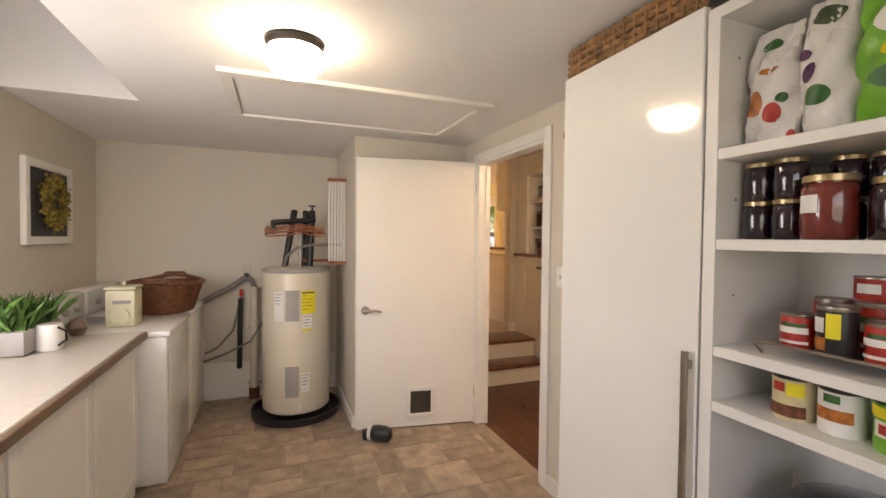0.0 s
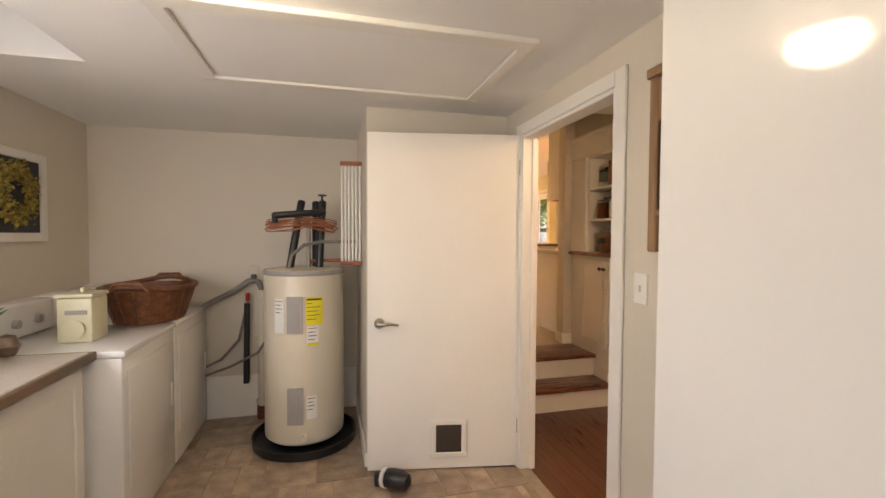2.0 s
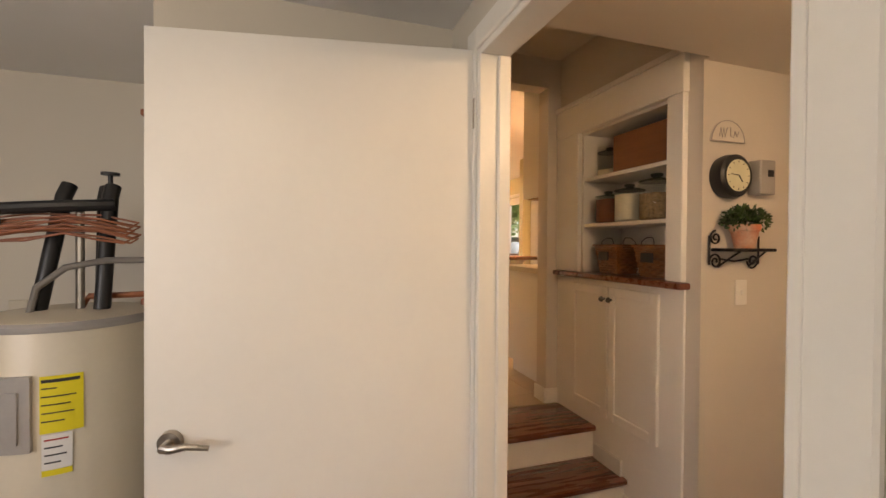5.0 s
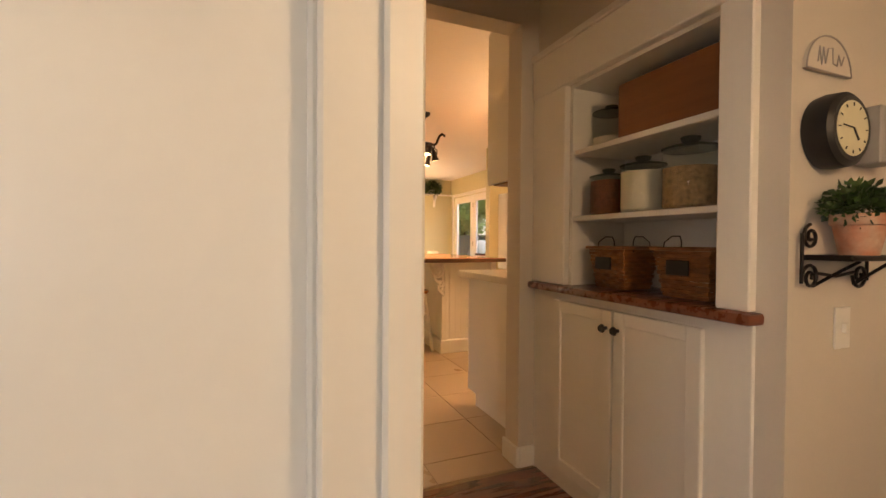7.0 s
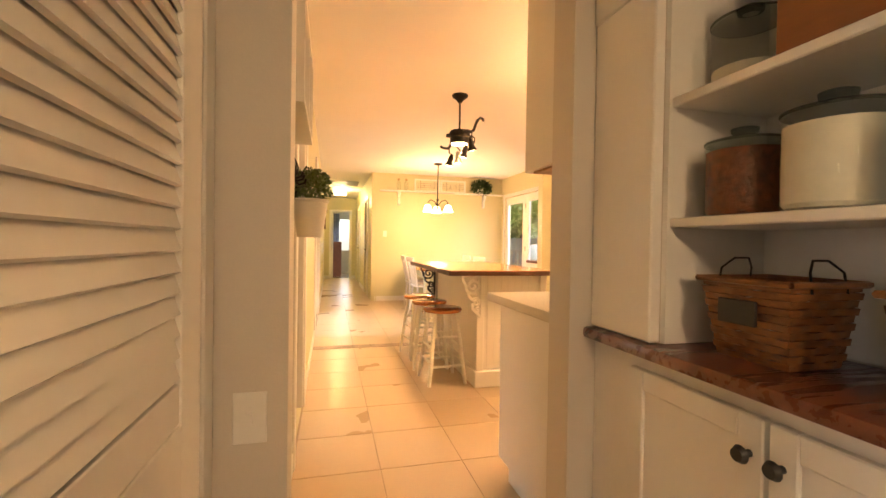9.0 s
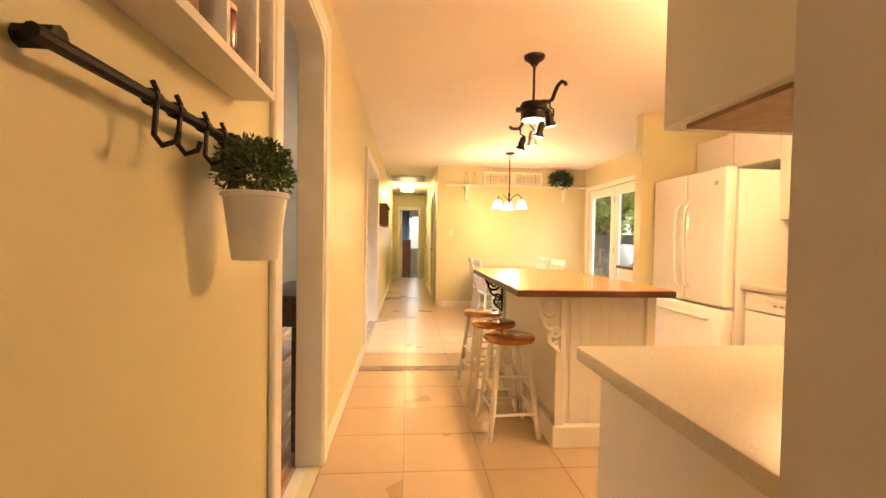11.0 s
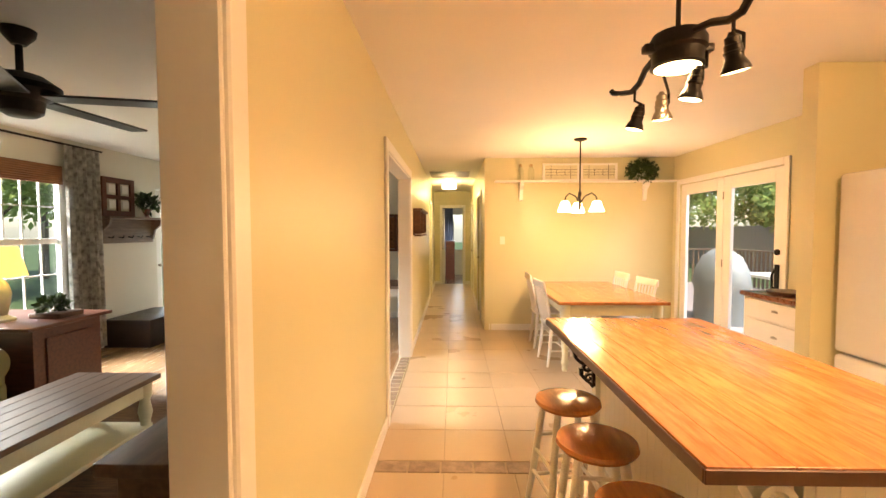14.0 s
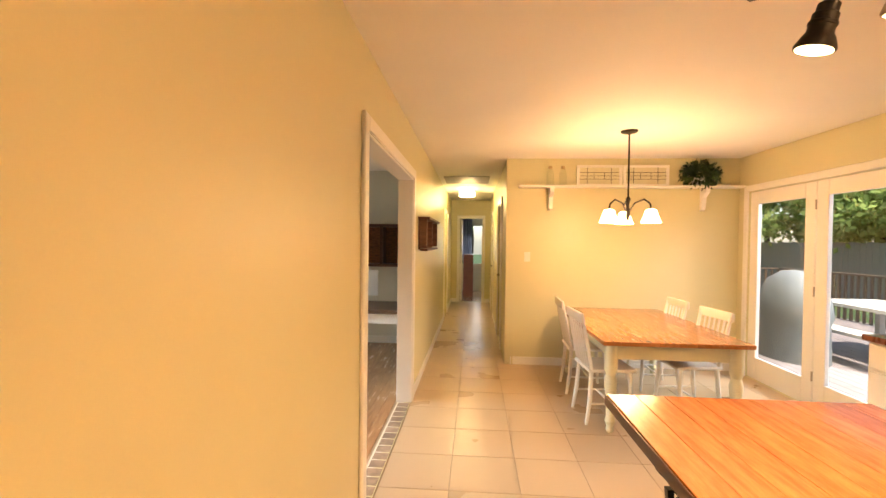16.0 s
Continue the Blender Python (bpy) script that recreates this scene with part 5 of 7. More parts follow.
# these hang on the wall that faces the doorway
for ob in (ck, sg, bb, br, pp):
    x, y, z = ob.location
    ob.matrix_basis = pose(2.79 - (y - 3.035), 3.09 + (x - 2.80), z, 0, 0, 90)

ll = thing("landing_ceiling_light", (2.15, 1.70, 2.28), "lit opal dome ceiling light on the landing", "ceiling light")
part("base", lathe([(.11, 0), (.11, -.03)], (2.15, 1.70, 2.28), 24), M_IRON, ll)
part("diffuser", lathe([(.105, -.028), (.11, -.05), (.08, -.10), (0, -.12)], (2.15, 1.70, 2.28), 24, caps=False), M_GLOWK, ll, "glowing opal dome")
lamp("landing_lamp", "POINT", (2.15, 1.70, 2.06), (2, 2, 0), 30, SOFT, .08)

kl = thing("kitchen_ceiling_light", (4.0, 5.7, H2), "lit opal dome ceiling light by the sink", "ceiling light")
part("base", lathe([(.15, 0), (.15, -.03)], (4.0, 5.7, H2), 24), M_IRON, kl)
part("diffuser", lathe([(.145, -.028), (.15, -.06), (.10, -.12), (0, -.14)], (4.0, 5.7, H2), 24, caps=False), M_GLOWK, kl, "glowing opal dome")
lamp("kitchen_lamp", "POINT", (4.0, 5.7, 2.66), (4, 5, 0), KW * 1.25, WARM, .12)

# ---- kitchen things ----
isl = thing("kitchen_island", (3.25, 7.05, K), "white beadboard island with a honey butcher-block top", "island")
part("cabinet_body", box((3.05, 3.60, 6.36, 7.78, K, 1.27)), M_WHITE, isl)
for k in range(7):
    part("bead_board", box((3.115 + k * 0.06, 3.1745 + k * 0.06, 6.354, 6.36, K + 0.14, 1.27), bevel=0.001, seg=1), M_WHITE, isl)
for k in range(20):
    part("bead_board", box((3.042, 3.05, 6.425 + k * 0.064, 6.488 + k * 0.064, K + 0.14, 1.27), bevel=0.0015, seg=1), M_WHITE, isl)
for x in (3.05, 3.60):
    for y in (6.36, 7.78):
        part("corner_post", box((x - 0.03, x + 0.03, y - 0.03, y + 0.03, K + 0.13, 1.268), bevel=0.004, seg=1), M_WHITE, isl)
part("plinth", box((3.005, 3.645, 6.315, 7.825, K, K + 0.13), bevel=0.006, seg=1), M_WHITE, isl)
for k in range(9):
    part("butcher_stave", box((2.768 + k * 0.101, 2.868 + k * 0.101, 6.235, 7.885, 1.278, 1.312), bevel=0.0015, seg=1), M_BUTCHER, isl)
part("top_edge", box((2.762, 3.685, 6.227, 6.234, 1.272, 1.308), (2.760, 2.767, 6.234, 7.886, 1.272, 1.308), (2.762, 3.685, 7.886, 7.892, 1.272, 1.308), (2.768, 3.676, 6.236, 7.884, 1.271, 1.277), bevel=0.002, seg=1), M_TOPEDGE, isl, "dark stained edge of the top")


def ribbon(pts, width, y0, y1, bm):
    """A flat band following pts (x, z) in an upright plane, from y0 to y1 deep."""
    rows = []
    for i, (x, z) in enumerate(pts):
        a, b = pts[max(i - 1, 0)], pts[min(i + 1, len(pts) - 1)]
        d = Vector((b[0] - a[0], b[1] - a[1])).normalized()
        w = width * (1 - 0.35 * i / (len(pts) - 1)) / 2
        rows.append([bm.verts.new((x - d.y * w * q, y, z + d.x * w * q)) for q, y in ((-1, y0), (1, y0), (1, y1), (-1, y1))])
    for p, q in zip(rows, rows[1:]):
        for k in range(4):
            bm.faces.new((p[k], p[(k + 1) % 4], q[(k + 1) % 4], q[k]))
    bm.faces.new(rows[0][::-1])
    bm.faces.new(rows[-1])


def corbel(x, y, z, material, parent, label):
    """Fretwork scroll bracket: its back at x, its top at z, reaching 0.17 towards -x."""
    bm = box((x - 0.175, x, y, y + 0.032, z - 0.016, z), (x - 0.016, x, y, y + 0.032, z - 0.33, z - 0.016), bevel=0.002, seg=1)

    def curl(cx, cz, r, turns, start, sgn):
        return [(x + cx + r * (1 - .85 * i / 30) * math.cos(start + sgn * turns * 6.283 * i / 30), z + cz + r * (1 - .85 * i / 30) * math.sin(start + sgn * turns * 6.283 * i / 30)) for i in range(31)]

    ribbon([(x - 0.165, z - 0.012), (x - 0.160, z - 0.045), (x - 0.135, z - 0.085)] + curl(-0.078, -0.085, 0.062, 1.6, 3.6, 1), 0.021, y + .002, y + .030, bm)
    ribbon([(x - 0.120, z - 0.125), (x - 0.112, z - 0.165), (x - 0.085, z - 0.19)] + curl(-0.048, -0.215, 0.036, 1.5, 2.5, -1), 0.019, y + .003, y + .029, bm)
    ribbon([(x - 0.080, z - 0.225), (x - 0.078, z - 0.265), (x - 0.055, z - 0.29), (x - 0.03, z - 0.31), (x - 0.012, z - 0.335)], 0.022, y + .003, y + .029, bm)
    ribbon(curl(-0.035, -0.280, 0.024, 1.2, 0.5, 1), 0.012, y + .004, y + .028, bm)
    return part("corbel", bm, material, parent, label)


corbel(3.052, 6.296, 1.270, M_WHITE, isl, "white fretwork scroll corbel")
corbel(3.019, 7.74, 1.270, M_IRON, isl, "dark iron scroll corbel")


def stool(place, turn):
    t = thing("bar_stool", (0, 0, 0), "white round stool with an orange wooden seat", "stool", "stools along the island")
    part("seat", lathe([(0.10, 0.575), (0.155, 0.58), (0.165, 0.595), (0.16, 0.61), (0.13, 0.618), (0, 0.612)], (0, 0, 0), 30), M_STOOLWOOD, t, "round orange-stained seat")
    for sx in (-1, 1):
        for sy in (-1, 1):
            part("leg", tube([(sx * .155, sy * .155, 0), (sx * .135, sy * .135, .16), (sx * .115, sy * .115, .36), (sx * .09, sy * .09, .58)], [.014, .018, .018, .016], 10), M_WHITE, t)
    for z, r in ((.15, .136), (.27, .125), (.38, .113)):
        for s in (-1, 1):
            if z != .27:
                part("rung", tube([(-r, s * r, z), (r, s * r, z)], .010, 8), M_WHITE, t)
            if z != .38:
                part("rung", tube([(s * r, -r, z + .03), (s * r, r, z + .03)], .010, 8), M_WHITE, t)
    t.matrix_basis = pose(*place, 0, 0, turn)
    return t


st0 = stool((2.80, 6.58, K), 4)
copy_thing(st0, pose(2.79, 7.03, K, 0, 0, -6))
copy_thing(st0, pose(2.785, 7.46, K, 0, 0, 9))

# refrigerator
fr = thing("refrigerator", (5.0, 7.53, K), "white french-door refrigerator with bottom freezer", "refrigerator")
part("cabinet", box((4.70, 5.36, 7.04, 8.03, K + .03, 2.17), bevel=0.008), M_ENAMEL, fr)
for y0, y1, hy in ((7.04, 7.530, 7.475), (7.540, 8.03, 7.595)):
    d = part("fridge_door", box((4.60, 4.695, y0, y1, 1.08, 2.19), bevel=0.025, seg=3), M_ENAMEL, fr)
    part("handle", tube([(4.60, hy, 1.20), (4.565, hy, 1.23), (4.548, hy, 1.40), (4.545, hy, 1.65), (4.555, hy, 1.88), (4.60, hy, 1.94)], 0.014, 10), M_ENAMEL, d, "curved white handle")
d = part("freezer_drawer", box((4.60, 4.695, 7.04, 8.03, K + .07, 1.065), bevel=0.025, seg=3), M_ENAMEL, fr)
part("handle", tube([(4.60, 7.20, 0.97), (4.56, 7.25, 0.975), (4.55, 7.53, 0.98), (4.56, 7.82, 0.975), (4.60, 7.87, 0.97)], 0.016, 10), M_ENAMEL, d)
part("badge", tube([(4.599, 7.15, 2.07), (4.594, 7.15, 2.07)], 0.02, 16), M_GREY, fr)
part("base_grille", box((4.64, 4.70, 7.06, 8.01, K, K + .065)), M_GREY, fr)

# cabinet run beside the refrigerator
run = thing("east_worktop", (5.05, 6.0, 1.24), "cream laminate worktop over the dishwasher", "worktop")
part("worktop", box((4.72, 5.375, 5.14, 7.02, 1.235, 1.275), bevel=0.006, seg=2), M_KCOUNTER, run)
dw = thing("dishwasher", (5.05, 6.68, K), "white built-in dishwasher under the worktop", "dishwasher")
part("body", box((4.775, 5.37, 6.37, 7.0, K + .10, 1.234)), M_ENAMEL, dw)
part("door_panel", box((4.745, 4.775, 6.375, 6.995, K + .12, 1.08), bevel=0.006), M_ENAMEL, dw)
cp = part("control_panel", box((4.74, 4.775, 6.375, 6.995, 1.09, 1.228), bevel=0.01), M_ENAMEL, dw)
for k in range(6):
    part("button", box((4.736, 4.74, 6.45 + k * .05, 6.48 + k * .05, 1.14, 1.155)), M_GREY, cp)
part("latch", box((4.73, 4.74, 6.62, 6.80, 1.17, 1.20), bevel=0.004, seg=1), M_ENAMEL, cp)
for y1 in (6.36, 5.74):
    u = thing("base_cabinet", (5.05, y1 - .3, K), "white kitchen base cabinet", "cabinet", "kitchen base cabinets")
    part("body", box((4.78, 5.37, y1 - .605, y1, K, 1.234)), M_WHITE, u)
    shaker(u, 4.78, y1 - .60, y1 - .01, K + .12, 1.21, -1, M_WHITE)
for y0, y1, z0, lab in ((7.06, 7.54, 2.26, "small white wall cabinet over the refrigerator"), (7.55, 8.04, 2.26, "small white wall cabinet over the refrigerator"), (6.42, 7.05, 1.78, "white wall cabinet above the dishwasher"), (5.78, 6.41, 1.78, "white wall cabinet above the worktop")):
    u = thing("wall_cabinet", (5.2, (y0 + y1) / 2, z0), lab, "cabinet", "kitchen wall cabinets")
    part("body", box((5.06, 5.378, y0, y1, z0, 2.58), bevel=0.002, seg=1), M_WHITE, u)
    part("cabinet_door", box((5.04, 5.06, y0 + .004, y1 - .004, z0 + .004, 2.576), bevel=0.003, seg=1), M_WHITE, u)
bs = thing("tile_backsplash", (5.37, 6.3, 1.28), "brown mosaic tile backsplash", "tiles", kind="structure")
tile_me = None
for i in range(9):
    for j in range(24):
        if tile_me is None:
            o = part("mosaic_tile", box((5.370, 5.379, -0.022, 0.022, -0.022, 0.022)), M_MOSAIC, None)
            tile_me = o.data
        else:
            o = new("mosaic_tile", tile_me)
        o.parent = bs
        o.location = Vector((0, 5.90 + j * .048, 1.31 + i * .05)) - bs.location

# peninsula by the opening
pn = thing("peninsula_worktop", (3.6, 4.8, 1.24), "cream laminate peninsula worktop", "worktop")
part("worktop", box((2.655, 4.72, 4.33, 5.135, 1.232, 1.275), bevel=0.008, seg=2), M_KCOUNTER, pn)
for k in range(3):
    x0 = 2.70 + k * .66
    u = thing("base_cabinet", (x0 + .33, 4.7, K), "white peninsula base cabinet", "cabinet", "kitchen base cabinets")
    part("body", box((x0, x0 + .655, 4.33, 5.06, K + (.1 if k == 0 else 0), 1.231), bevel=0.002, seg=1), M_WHITE, u)
    part("plinth", box((x0 + .03, x0 + .655, 4.35, 5.0, K, K + .1)), M_WHITE, u)
    part("cabinet_door", box((x0 + .02, x0 + .64, 5.06, 5.078, K + .12, 1.20), bevel=0.003, seg=1), M_WHITE, u)
for k in range(3):
    x0 = 2.64 + k * .70
    u = thing("wall_cabinet", (x0 + .35, 4.5, 1.84), "white wall cabinet with a wooden underside", "cabinet", "kitchen wall cabinets")
    part("body", box((x0, x0 + .695, 4.325, 4.68, 1.81, 2.70), bevel=0.002, seg=1), M_WHITE, u)
    part("cabinet_door", box((x0 + .005, x0 + .69, 4.68, 4.70, 1.81, 2.70), bevel=0.003, seg=1), M_WHITE, u)
    part("underside", box((x0 + .02, x0 + .675, 4.34, 4.65, 1.802, 1.811)), M_OAKTRIM, u, "bare wooden underside")

# side board past the refrigerator
sb = thing("dining_sideboard", (5.1, 8.8, K), "white drawer cabinet with a red-brown wooden top", "cabinet")
part("body", box((4.93, 5.37, 8.20, 9.36, K, 1.235), bevel=0.003, seg=1), M_WHITE, sb)
part("top", box((4.90, 5.375, 8.19, 9.385, 1.235, 1.275), bevel=0.005, seg=1), M_DARKWOOD, sb, "red-brown wooden top")
for z0, z1 in ((1.06, 1.22), (0.80, 1.04), (0.50, 0.78)):
    d = part("drawer", box((4.912, 4.93, 8.24, 9.33, z0, z1), bevel=0.004, seg=1), M_WHITE, sb)
    part("cup_pull", lathe([(0.0, .02), (.03, .015), (.035, 0)], (4.912, 8.95, (z0 + z1) / 2), 12, caps=False, sx=.5), M_NICKEL, d)
tr = single("serving_tray", lathe([(0.12, 0), (.15, .008), (.16, .03), (.15, .03), (.12, .012), (0, .012)], (5.13, 9.1, 1.275), 24, caps=False), M_NICKEL, "round metal tray on the sideboard", "tray")
ps = thing("pepper_mill", (5.1, 8.75, 1.275), "small dark pepper mill on the sideboard", "pepper mill")
part("mill", lathe([(.025, 0), (.018, .04), (.022, .09), (.012, .11), (.02, .13), (0, .15)], (5.1, 8.75, 1.275), 14, caps=False), M_BLACK, ps)

# ceiling track light over the island
tl = thing("spot_track_light", (3.05, 7.0, H2), "black wrought-iron ceiling light with five lit spots", "ceiling light")
LX, LY = 3.02, 6.90
part("canopy", lathe([(.075, 0), (.07, -.02), (.03, -.05), (.02, -.07)], (LX, LY, H2), 20), M_IRON, tl)
part("rod", tube([(LX, LY, H2 - .05), (LX, LY, 2.54)], .009, 8), M_IRON, tl)
part("hub", lathe([(.03, 2.565), (.085, 2.555), (.098, 2.53), (.098, 2.50), (.088, 2.49), (.086, 2.45), (.092, 2.44), (.08, 2.436)], (LX, LY, 0), 28), M_IRON, tl)
part("hub_ear", box((LX - .125, LX + .125, LY - .02, LY + .02, 2.49, 2.52), bevel=.006), M_IRON, tl)
part("lit_lens", lathe([(.078, 2.435), (0, 2.432)], (LX, LY, 0), 24, caps=False), M_GLOWK, tl, "lit frosted lens")
part("arm", tube([(LX + .01, LY - .08, 2.535), (LX + .02, LY - .17, 2.52), (LX + .03, LY - .25, 2.49), (LX + .035, LY - .30, 2.49), (LX + .04, LY - .335, 2.525), (LX + .05, LY - .355, 2.56), (LX + .065, LY - .385, 2.575), (LX + .085, LY - .40, 2.56), (LX + .085, LY - .395, 2.545)], .013, 8), M_IRON, tl, "curled iron arm")
part("arm", tube([(LX, LY + .08, 2.53), (LX - .005, LY + .18, 2.535), (LX + .005, LY + .28, 2.53), (LX + .015, LY + .36, 2.50), (LX + .01, LY + .43, 2.485), (LX - .005, LY + .52, 2.505), (LX - .02, LY + .58, 2.525), (LX - .025, LY + .59, 2.54)], .013, 8), M_IRON, tl, "curled iron arm")
SPOTS = [(LX + .02, LY - .29, 2.375, LX + .03, LY - .27, 2.49, M_IRON), (LX + .03, LY - .06, 2.36, LX + .10, LY - .01, 2.495, M_IRON), (LX + .06, LY + .24, 2.365, LX - .0, LY + .10, 2.45, M_NICKEL), (LX + .025, LY + .40, 2.36, LX + .012, LY + .40, 2.49, M_IRON)]
for i, (x, y, z, ax, ay, az, m_) in enumerate(SPOTS):
    tilt = Matrix.Translation((x, y, z)) @ Matrix.Rotation(radians((-14, 10, -6, 12)[i]), 4, "Y") @ Matrix.Rotation(radians(8), 4, "X")
    hb = lathe([(.040, -.055), (.041, -.050), (.033, -.030), (.026, -.018), (.026, -.004), (.028, -.002), (.028, .004), (.025, .006), (.025, .022), (.021, .026), (.021, .044), (.012, .050), (.008, .060)], (0, 0, 0), 22)
    bmesh.ops.transform(hb, matrix=tilt, verts=hb.verts)
    s = part("spot_head", hb, m_, tl, "flared spot head")
    gb_ = lathe([(.036, -.0555), (.02, -.058), (0, -.059)], (0, 0, 0), 20, caps=False)
    bmesh.ops.transform(gb_, matrix=tilt, verts=gb_.verts)
    part("spot_lens", gb_, M_GLOWK, s)
    part("stem", tube([(ax, ay, az), (ax, ay, z + .075), (x + .028, y, z + .055), (x + .028, y, z + .01)], .006, 6), M_IRON, tl)
    aim = tilt @ Vector((0, 0, -.08))
    lamp("island_spot", "SPOT", aim, tilt @ Vector((0, 0, -2)), KW * 0.40, WARM, 0.04, cone=140)
lamp("island_hub_lamp", "SPOT", (LX, LY, 2.42), (LX, LY, 0), KW * .6, WARM, 0.07, cone=165)

# chandelier
ch = thing("chandelier", (3.66, 10.3, H2), "bronze chandelier with three lit bell shades", "chandelier")
CX, CY = 3.66, 10.3
part("canopy", lathe([(.075, 0), (.07, -.015), (.02, -.03)], (CX, CY, H2), 20), M_IRON, ch)
part("rod", tube([(CX, CY, H2 - .02), (CX, CY, 2.08)], .008, 8), M_IRON, ch)
part("finial", lathe([(.006, 2.30), (.022, 2.27), (.010, 2.22), (.02, 2.12), (.01, 2.07)], (CX, CY, 0), 14), M_IRON, ch)
for k in range(3):
    a = radians(200 + 120 * k)
    c, s = math.cos(a), math.sin(a)
    part("arm", tube([(CX, CY, 2.14), (CX + .06 * c, CY + .06 * s, 2.23), (CX + .14 * c, CY + .14 * s, 2.26), (CX + .19 * c, CY + .19 * s, 2.22), (CX + .20 * c, CY + .20 * s, 2.17)], .008, 8), M_IRON, ch)
    part("bell_shade", lathe([(.028, .12), (.045, .11), (.06, .06), (.085, .0), (.08, .0), (.055, .055), (.03, .105)], (CX + .20 * c, CY + .20 * s, 2.05), 20, caps=False), M_GLOWK, ch, "lit frosted bell shade")
lamp("chandelier_lamp", "POINT", (CX, CY, 2.00), (CX, CY, 0), KW * 1.05, WARM, 0.12)

# dining shelf and what stands on it
ds = thing("plate_shelf", (4.1, 11.5, 2.53), "long white wall shelf on two brackets", "shelf")
part("board", box((2.80, 5.37, 11.45, 11.60, 2.525, 2.548), bevel=0.003, seg=1), M_WHITE, ds)
for x in (3.16, 4.93):
    part("bracket", panel([(x, 11.60, 2.525), (x, 11.46, 2.525), (x, 11.47, 2.47), (x, 11.54, 2.42), (x, 11.56, 2.28), (x, 11.60, 2.26)], .05, 0), M_WHITE, ds)
for x in (3.49, 4.03):
    w = thing("leaded_glass_panel", (x + .25, 11.56, 2.548), "white-framed leaded glass panel leaning on the wall", "panel", "leaded panels")
    part("frame", box((x, x + .53, 11.555, 11.58, 2.548, 2.575), (x, x + .53, 11.555, 11.58, 2.77, 2.80), (x, x + .035, 11.555, 11.58, 2.575, 2.77), (x + .495, x + .53, 11.555, 11.58, 2.575, 2.77), bevel=0.003, seg=1), M_WHITE, w)
    part("glass", box((x + .03, x + .50, 11.566, 11.572, 2.57, 2.775)), M_TIN, w)
    for k, (a, b, c, d) in enumerate(((.03, .50, 2.63, 2.634), (.03, .50, 2.71, 2.714), (.12, .124, 2.575, 2.77), (.40, .404, 2.575, 2.77), (.2, .204, 2.634, 2.71), (.32, .324, 2.634, 2.71), (.03, .50, 2.67, 2.674))):
        part("lead_came", box((x + a, x + b, 11.560, 11.566, c, d)), M_IRON, w)
for x in (3.17, 3.32):
    g = thing("glass_bottle", (x, 11.53, 2.548), "clear glass jar with a brass top", "bottle", "shelf bottles")
    part("glass", lathe([(.04, 0), (.045, .02), (.045, .15), (.02, .2)], (x, 11.53, 2.548), 16, caps=False), M_JAR, g)
    part("stopper", lathe([(.02, .2), (.028, .21), (.02, .235), (0, .24)], (x, 11.53, 2.548), 12, caps=False), M_LID, g)
iv = thing("ivy_plant", (4.88, 11.52, 2.548), "dark green trailing ivy in a white pot", "plant")
part("pot", lathe([(.06, 0), (.085, .1), (.08, .1), (.07, .09), (0, .09)], (4.88, 11.53, 2.548), 16, caps=False), M_PAIL, iv)
part("foliage", leaves((4.88, 11.50, 2.68), (.22, .12, .16), 900, .055, rng, .15, droop=.3), M_LEAF, iv)

# dining table and chairs
dt = thing("dining_table", (3.84, 10.55, K), "dining table with orange wooden top and white turned legs", "table")
for k in range(8):
    part("top_plank", box((3.275 + k * .1405, 3.4145 + k * .1405, 9.655, 11.42, 1.078, 1.11), bevel=0.002, seg=1), M_TABLEWOOD, dt)
part("apron", box((3.37, 4.31, 9.76, 9.785, .95, 1.078), (3.37, 4.31, 11.29, 11.315, .95, 1.078), (3.37, 3.395, 9.785, 11.29, .95, 1.078), (4.285, 4.31, 9.785, 11.29, .95, 1.078)), M_TIN, dt, "cream painted apron")
for x in (3.365, 4.315):
    for y in (9.755, 11.32):
        part("leg", lathe([(.022, 0), (.032, .02), (.025, .05), (.042, .09), (.030, .13), (.038, .28), (.050, .40), (.034, .46), (.048, .49), (.05, .52), (.05, .70)], (x, y, K), 16), M_TIN, dt, "turned cream leg")


def chair(place, turn):
    t = thing("dining_chair", (0, 0, 0), "white painted spindle-back dining chair", "chair", "chairs round the table")
    part("seat", box((-.20, .20, -.20, .20, .43, .46), bevel=0.014), M_WHITE, t)
    for sx in (-1, 1):
        part("front_leg", tube([(sx * .19, .18, 0), (sx * .175, .165, .2), (sx * .16, .15, .44)], [.013, .02, .017], 8), M_WHITE, t)
        part("back_leg", tube([(sx * .19, -.21, 0), (sx * .175, -.18, .2), (sx * .165, -.165, .44)], [.013, .02, .017], 8), M_WHITE, t)
        part("back_post", tube([(sx * .18, -.17, .45), (sx * .19, -.22, .70), (sx * .20, -.26, .90)], [.016, .016, .013], 8), M_WHITE, t)
        part("stretcher", tube([(sx * .18, .17, .17), (sx * .18, -.185, .17)], .010, 8), M_WHITE, t)
    part("stretcher", tube([(-.18, 0, .17), (.18, 0, .17)], .010, 8), M_WHITE, t)
    part("top_rail", box((-.22, .22, -.275, -.25, .84, .92), bevel=0.01), M_WHITE, t)
    for k in range(5):
        x = -.12 + k * .06
        part("spindle", tube([(x, -.18, .45), (x, -.22, .66), (x * 1.05, -.258, .86)], .008, 6), M_WHITE, t)
    t.matrix_basis = pose(*place, 0, 0, turn)
    return t


